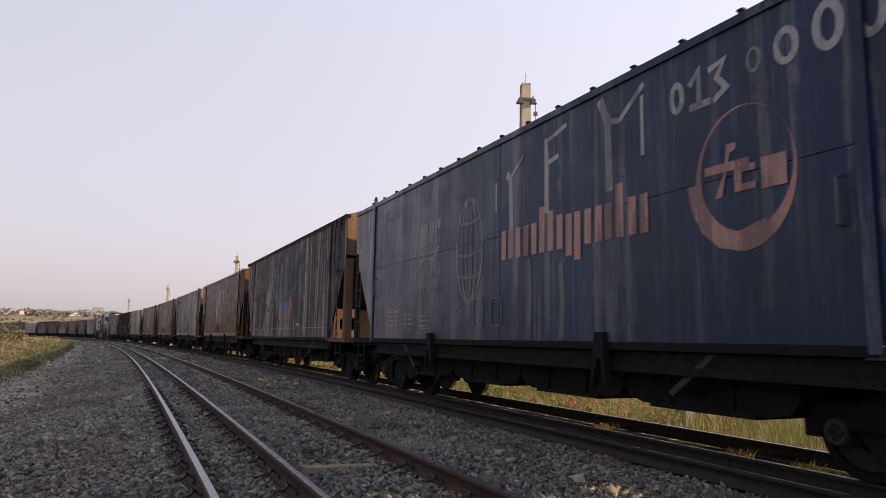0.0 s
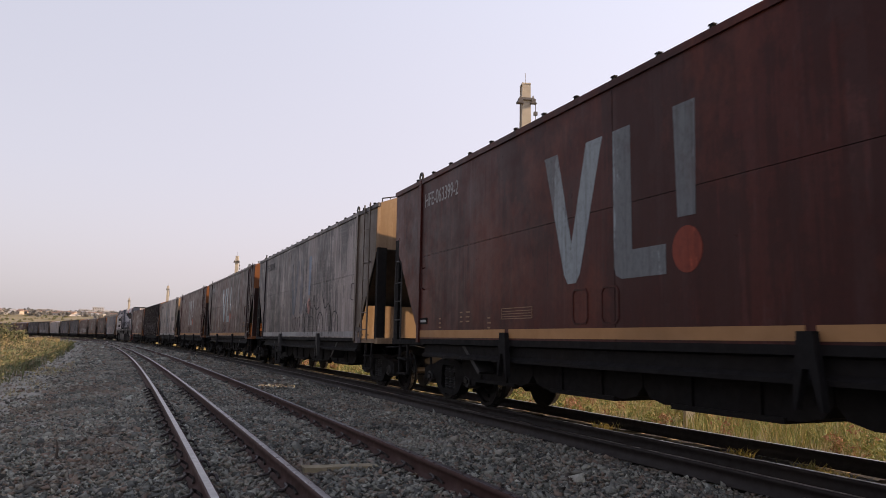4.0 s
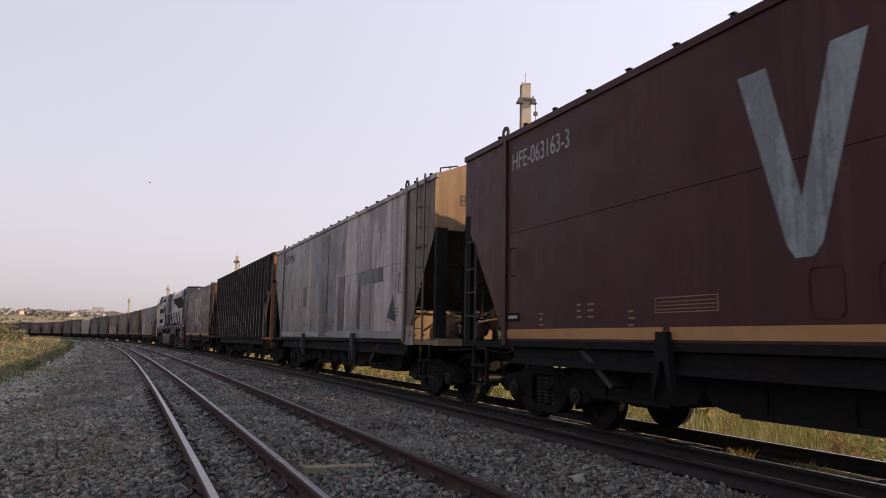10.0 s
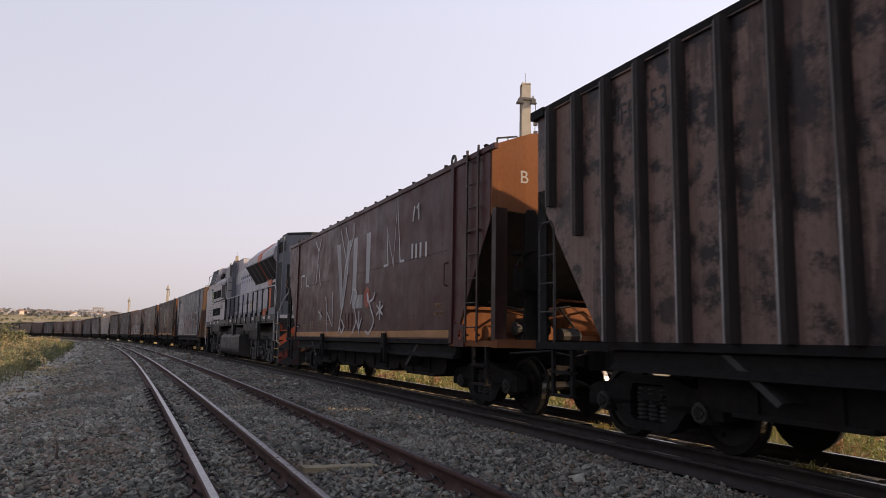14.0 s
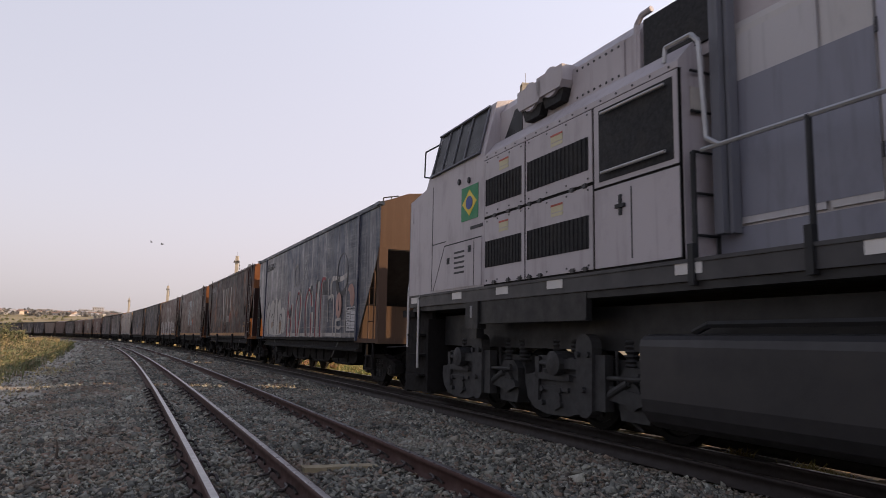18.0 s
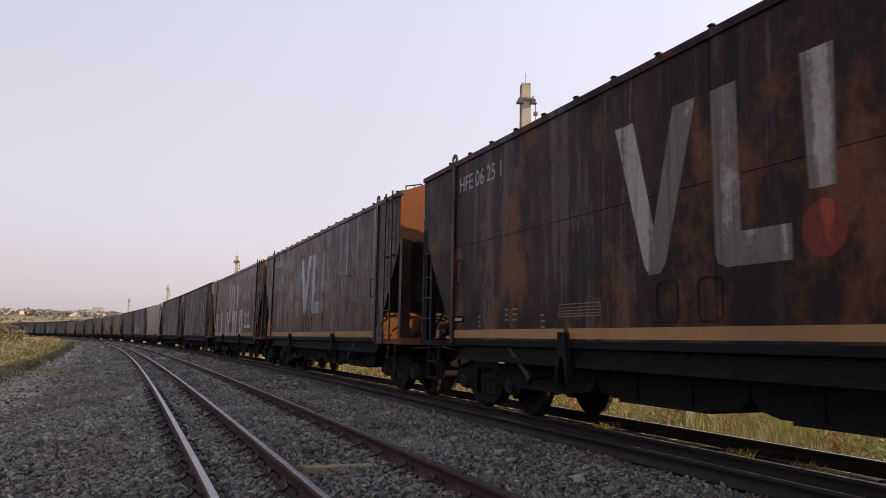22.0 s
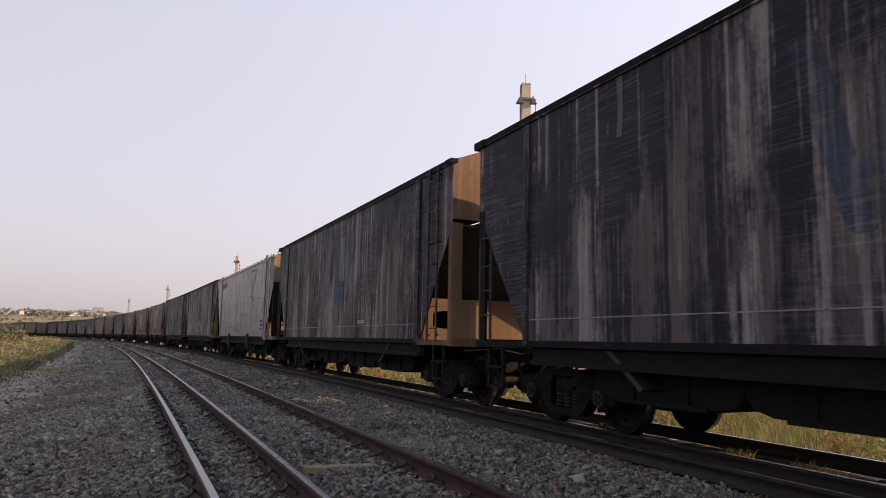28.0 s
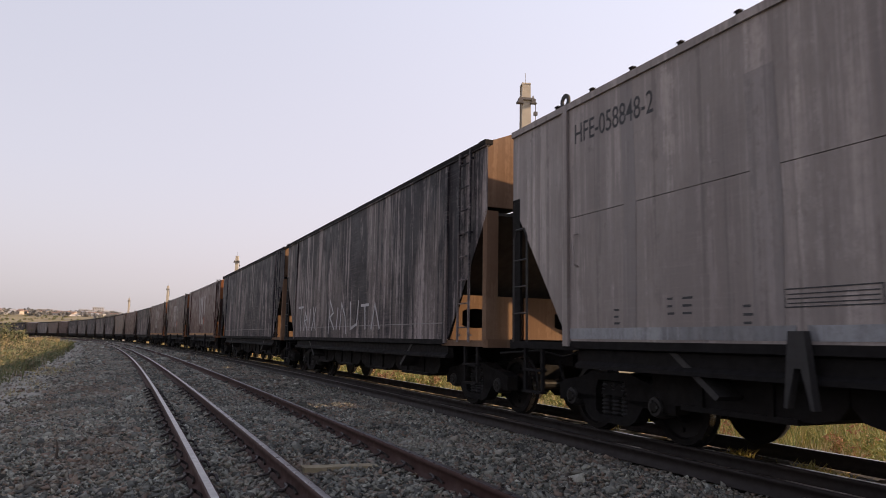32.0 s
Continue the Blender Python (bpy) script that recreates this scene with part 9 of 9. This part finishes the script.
    tagged(soup("far_trees", np.concatenate(vs), np.concatenate(fs), "leaf_far"), "far trees among the houses, greyed to stand for haze", "trees", kind="stuff")


# ------------------------------------------------------------------ birds
BIRDS = []


def bird(x_rows, span, label):
    b = new("bird")
    tagged(b, label, "bird", "birds in the sky")
    own("body", lambda bm: lathe(bm, [(-0.5 * span * 0.5, 0.004), (-0.16 * span, 0.045 * span), (0.05 * span, 0.06 * span), (0.2 * span, 0.035 * span), (0.26 * span, 0.004)], 10), "feather", b)
    own("tail", lambda bm: prism(bm, [(-0.02 * span, -0.2 * span), (0.02 * span, -0.2 * span), (0.06 * span, -0.36 * span), (-0.06 * span, -0.36 * span)], -0.004, 0.004, "z"), "feather", b)
    for s in (-1, 1):
        w = own("wing", lambda bm: (prism(bm, [(0, 0.08 * span), (s * 0.26 * span, 0.13 * span), (s * 0.28 * span, 0.0), (0, -0.06 * span)], -0.004, 0.008, "z"), prism(bm, [(s * 0.26 * span, 0.13 * span), (s * 0.52 * span, -0.06 * span), (s * 0.27 * span, 0.0)], -0.004, 0.006, "z")), "feather", b)
        w.rotation_euler = (0, radians(-14 * s), 0)
        BIRDS.append((w, s, None))
    BIRDS.append((b, 0, x_rows))
    return b


def sky_place(px, py, dist):
    """A place seen at a fraction of the view, dist metres off."""
    f = 0.5 / math.tan(radians(65.0) / 2)
    m = look(EYE, AIM, LEAN)
    return m @ Vector(((px - 0.5) / f * dist, (0.28125 - py) / f * dist, -dist))


make_ground()
make_tracks()
make_stones()
make_grass()
for spec in WAGONS:
    if spec is None:
        locomotive()
    else:
        hopper(spec)
make_masts()
make_town()
bx, by, _ = track(62.0, 13.0)
bush("bush", float(bx), float(by), -0.35, 1.1, 800, 0.12, "leaf", "small green bush on the verge", 1.0)
for s, lat, r, mat, label in ((8.2, -4.6, 0.45, "leaf_yellow", "yellow-leaved shrub beyond the train"), (3.2, -5.2, 0.42, "leaf", "low green shrub beyond the train"), (0.3, -6.5, 0.5, "leaf", "low green shrub beyond the train")):
    bx, by, _ = track(s, lat)
    bush("shrub", float(bx), float(by), -0.65, r, 420, 0.06, mat, label)
bx, by, _ = track(1.0, -22.0)
bush("shrub", float(bx), float(by), -0.65, 1.4, 500, 0.2, "leaf", "spiky green shrub far beyond the train")
bx, by, _ = track(7.6, -3.9)
post = new("marker_post")
post.location = (float(bx), float(by), -0.65)
tagged(post, "short pale concrete marker post beyond the train", "marker post")
own("shaft", lambda bm: prism(bm, [(-0.09, 0), (0.09, 0), (0.08, 0.62), (0.0, 0.68), (-0.08, 0.62)], -0.08, 0.08), "concrete", post)

# an old plank end between the rails and a dead stick in the stones
bx, by, bh = track(2.94, 4.43)
plank = own("plank", lambda bm: prism(bm, [(-0.33, -0.07), (0.33, -0.075), (0.335, 0.065), (-0.32, 0.07)], -0.03, 0.012, "z"), "sleeper", None)
plank.matrix_basis = pose(float(bx), float(by), -0.125, 0, 2, math.degrees(float(bh)) + 4)
tagged(plank, "weathered yellowish wooden plank between the rails", "plank")
bx, by, bh = track(4.15, 6.66)
stick = own("stick", lambda bm: (rod(bm, (0, 0, -0.05), (0.01, 0.0, 0.1), 0.013, 6, 0.01), rod(bm, (0.01, 0, 0.1), (-0.012, 0.01, 0.17), 0.01, 6, 0.006)), "trunk", None)
stick.matrix_basis = pose(float(bx), float(by), -0.14)
tagged(stick, "dark dead stick standing in the ballast", "stick")

W0, H0 = 1568.0, 1568.0
bird([(0.0, -60, 300, 60), (5.6, -60, 300, 60), (6.5, 68, 176, 34), (7.0, 158, 55, 30), (7.6, 260, -120, 28), (32.0, 300, -500, 60)], 1.1, "dark bird flying overhead")
bird([(0.0, 1100, 330, 230), (9.0, 373, 322, 170), (13.0, -50, 320, 170), (32.0, -900, 300, 170)], 1.2, "small dark bird far off")
bird([(0.0, 1400, 300, 200), (16.0, 610, 376, 150), (17.0, 440, 411, 150), (17.5, 354, 420, 150), (18.0, 268, 429, 150), (18.5, 184, 441, 150), (19.0, 109, 453, 150), (20.0, -60, 470, 150), (32.0, -900, 500, 150)], 1.2, "small dark bird crossing the sky")
bird([(0.0, 1400, 400, 200), (16.0, 600, 450, 150), (17.0, 449, 438, 150), (17.5, 361, 440, 150), (18.0, 287, 433, 150), (18.5, 222, 428, 150), (19.0, 168, 437, 150), (21.0, -60, 450, 150), (32.0, -900, 470, 150)], 1.1, "small dark bird crossing the sky")


def motions():
    # the train, along its curve
    for v, middle, half in TRAIN:
        walk(v, [(t, vehicle_pose(middle - run(t), half)) for t in (*np.arange(0.0, 14.1, 2.0), *np.arange(14.5, 20.1, 0.25), *np.arange(22.0, SECONDS + 0.01, 2.0))])
    # wheels turn while their vehicle is within sight of the near stretch
    for w, home, r, front in WHEELS:
        near = [t for t in np.arange(0.0, SECONDS, 0.075) if -12 < front + 7 - run(t) < 24]
        if not near:
            continue
        rows = [(t, home @ Matrix.Rotation(run(t) / r, 4, "Y")) for t in near]
        if near[0] > 0.2:
            rows.insert(0, (0.0, rows[0][1]))
        if near[-1] < SECONDS - 0.2:
            rows.append((SECONDS, rows[-1][1]))
        walk(w, rows)
    for b, s, rows in BIRDS:
        if rows is None:
            walk(b, [(t, pose(0, 0, 0, 0, -14 * s + 32 * s * math.sin(t * 9.0), 0)) for t in np.arange(0.0, SECONDS + 0.01, 0.16)])
        else:
            pts = [(t, sky_place(px / W0, py / H0, d)) for t, px, py, d in rows]
            keys = []
            for i, (t, p) in enumerate(pts):
                q = pts[min(i + 1, len(pts) - 1)][1] - pts[max(i - 1, 0)][1]
                keys.append((t, pose(*p, 0, 0, math.degrees(math.atan2(-q.x, q.y)))))
            walk(b, keys)


motions()
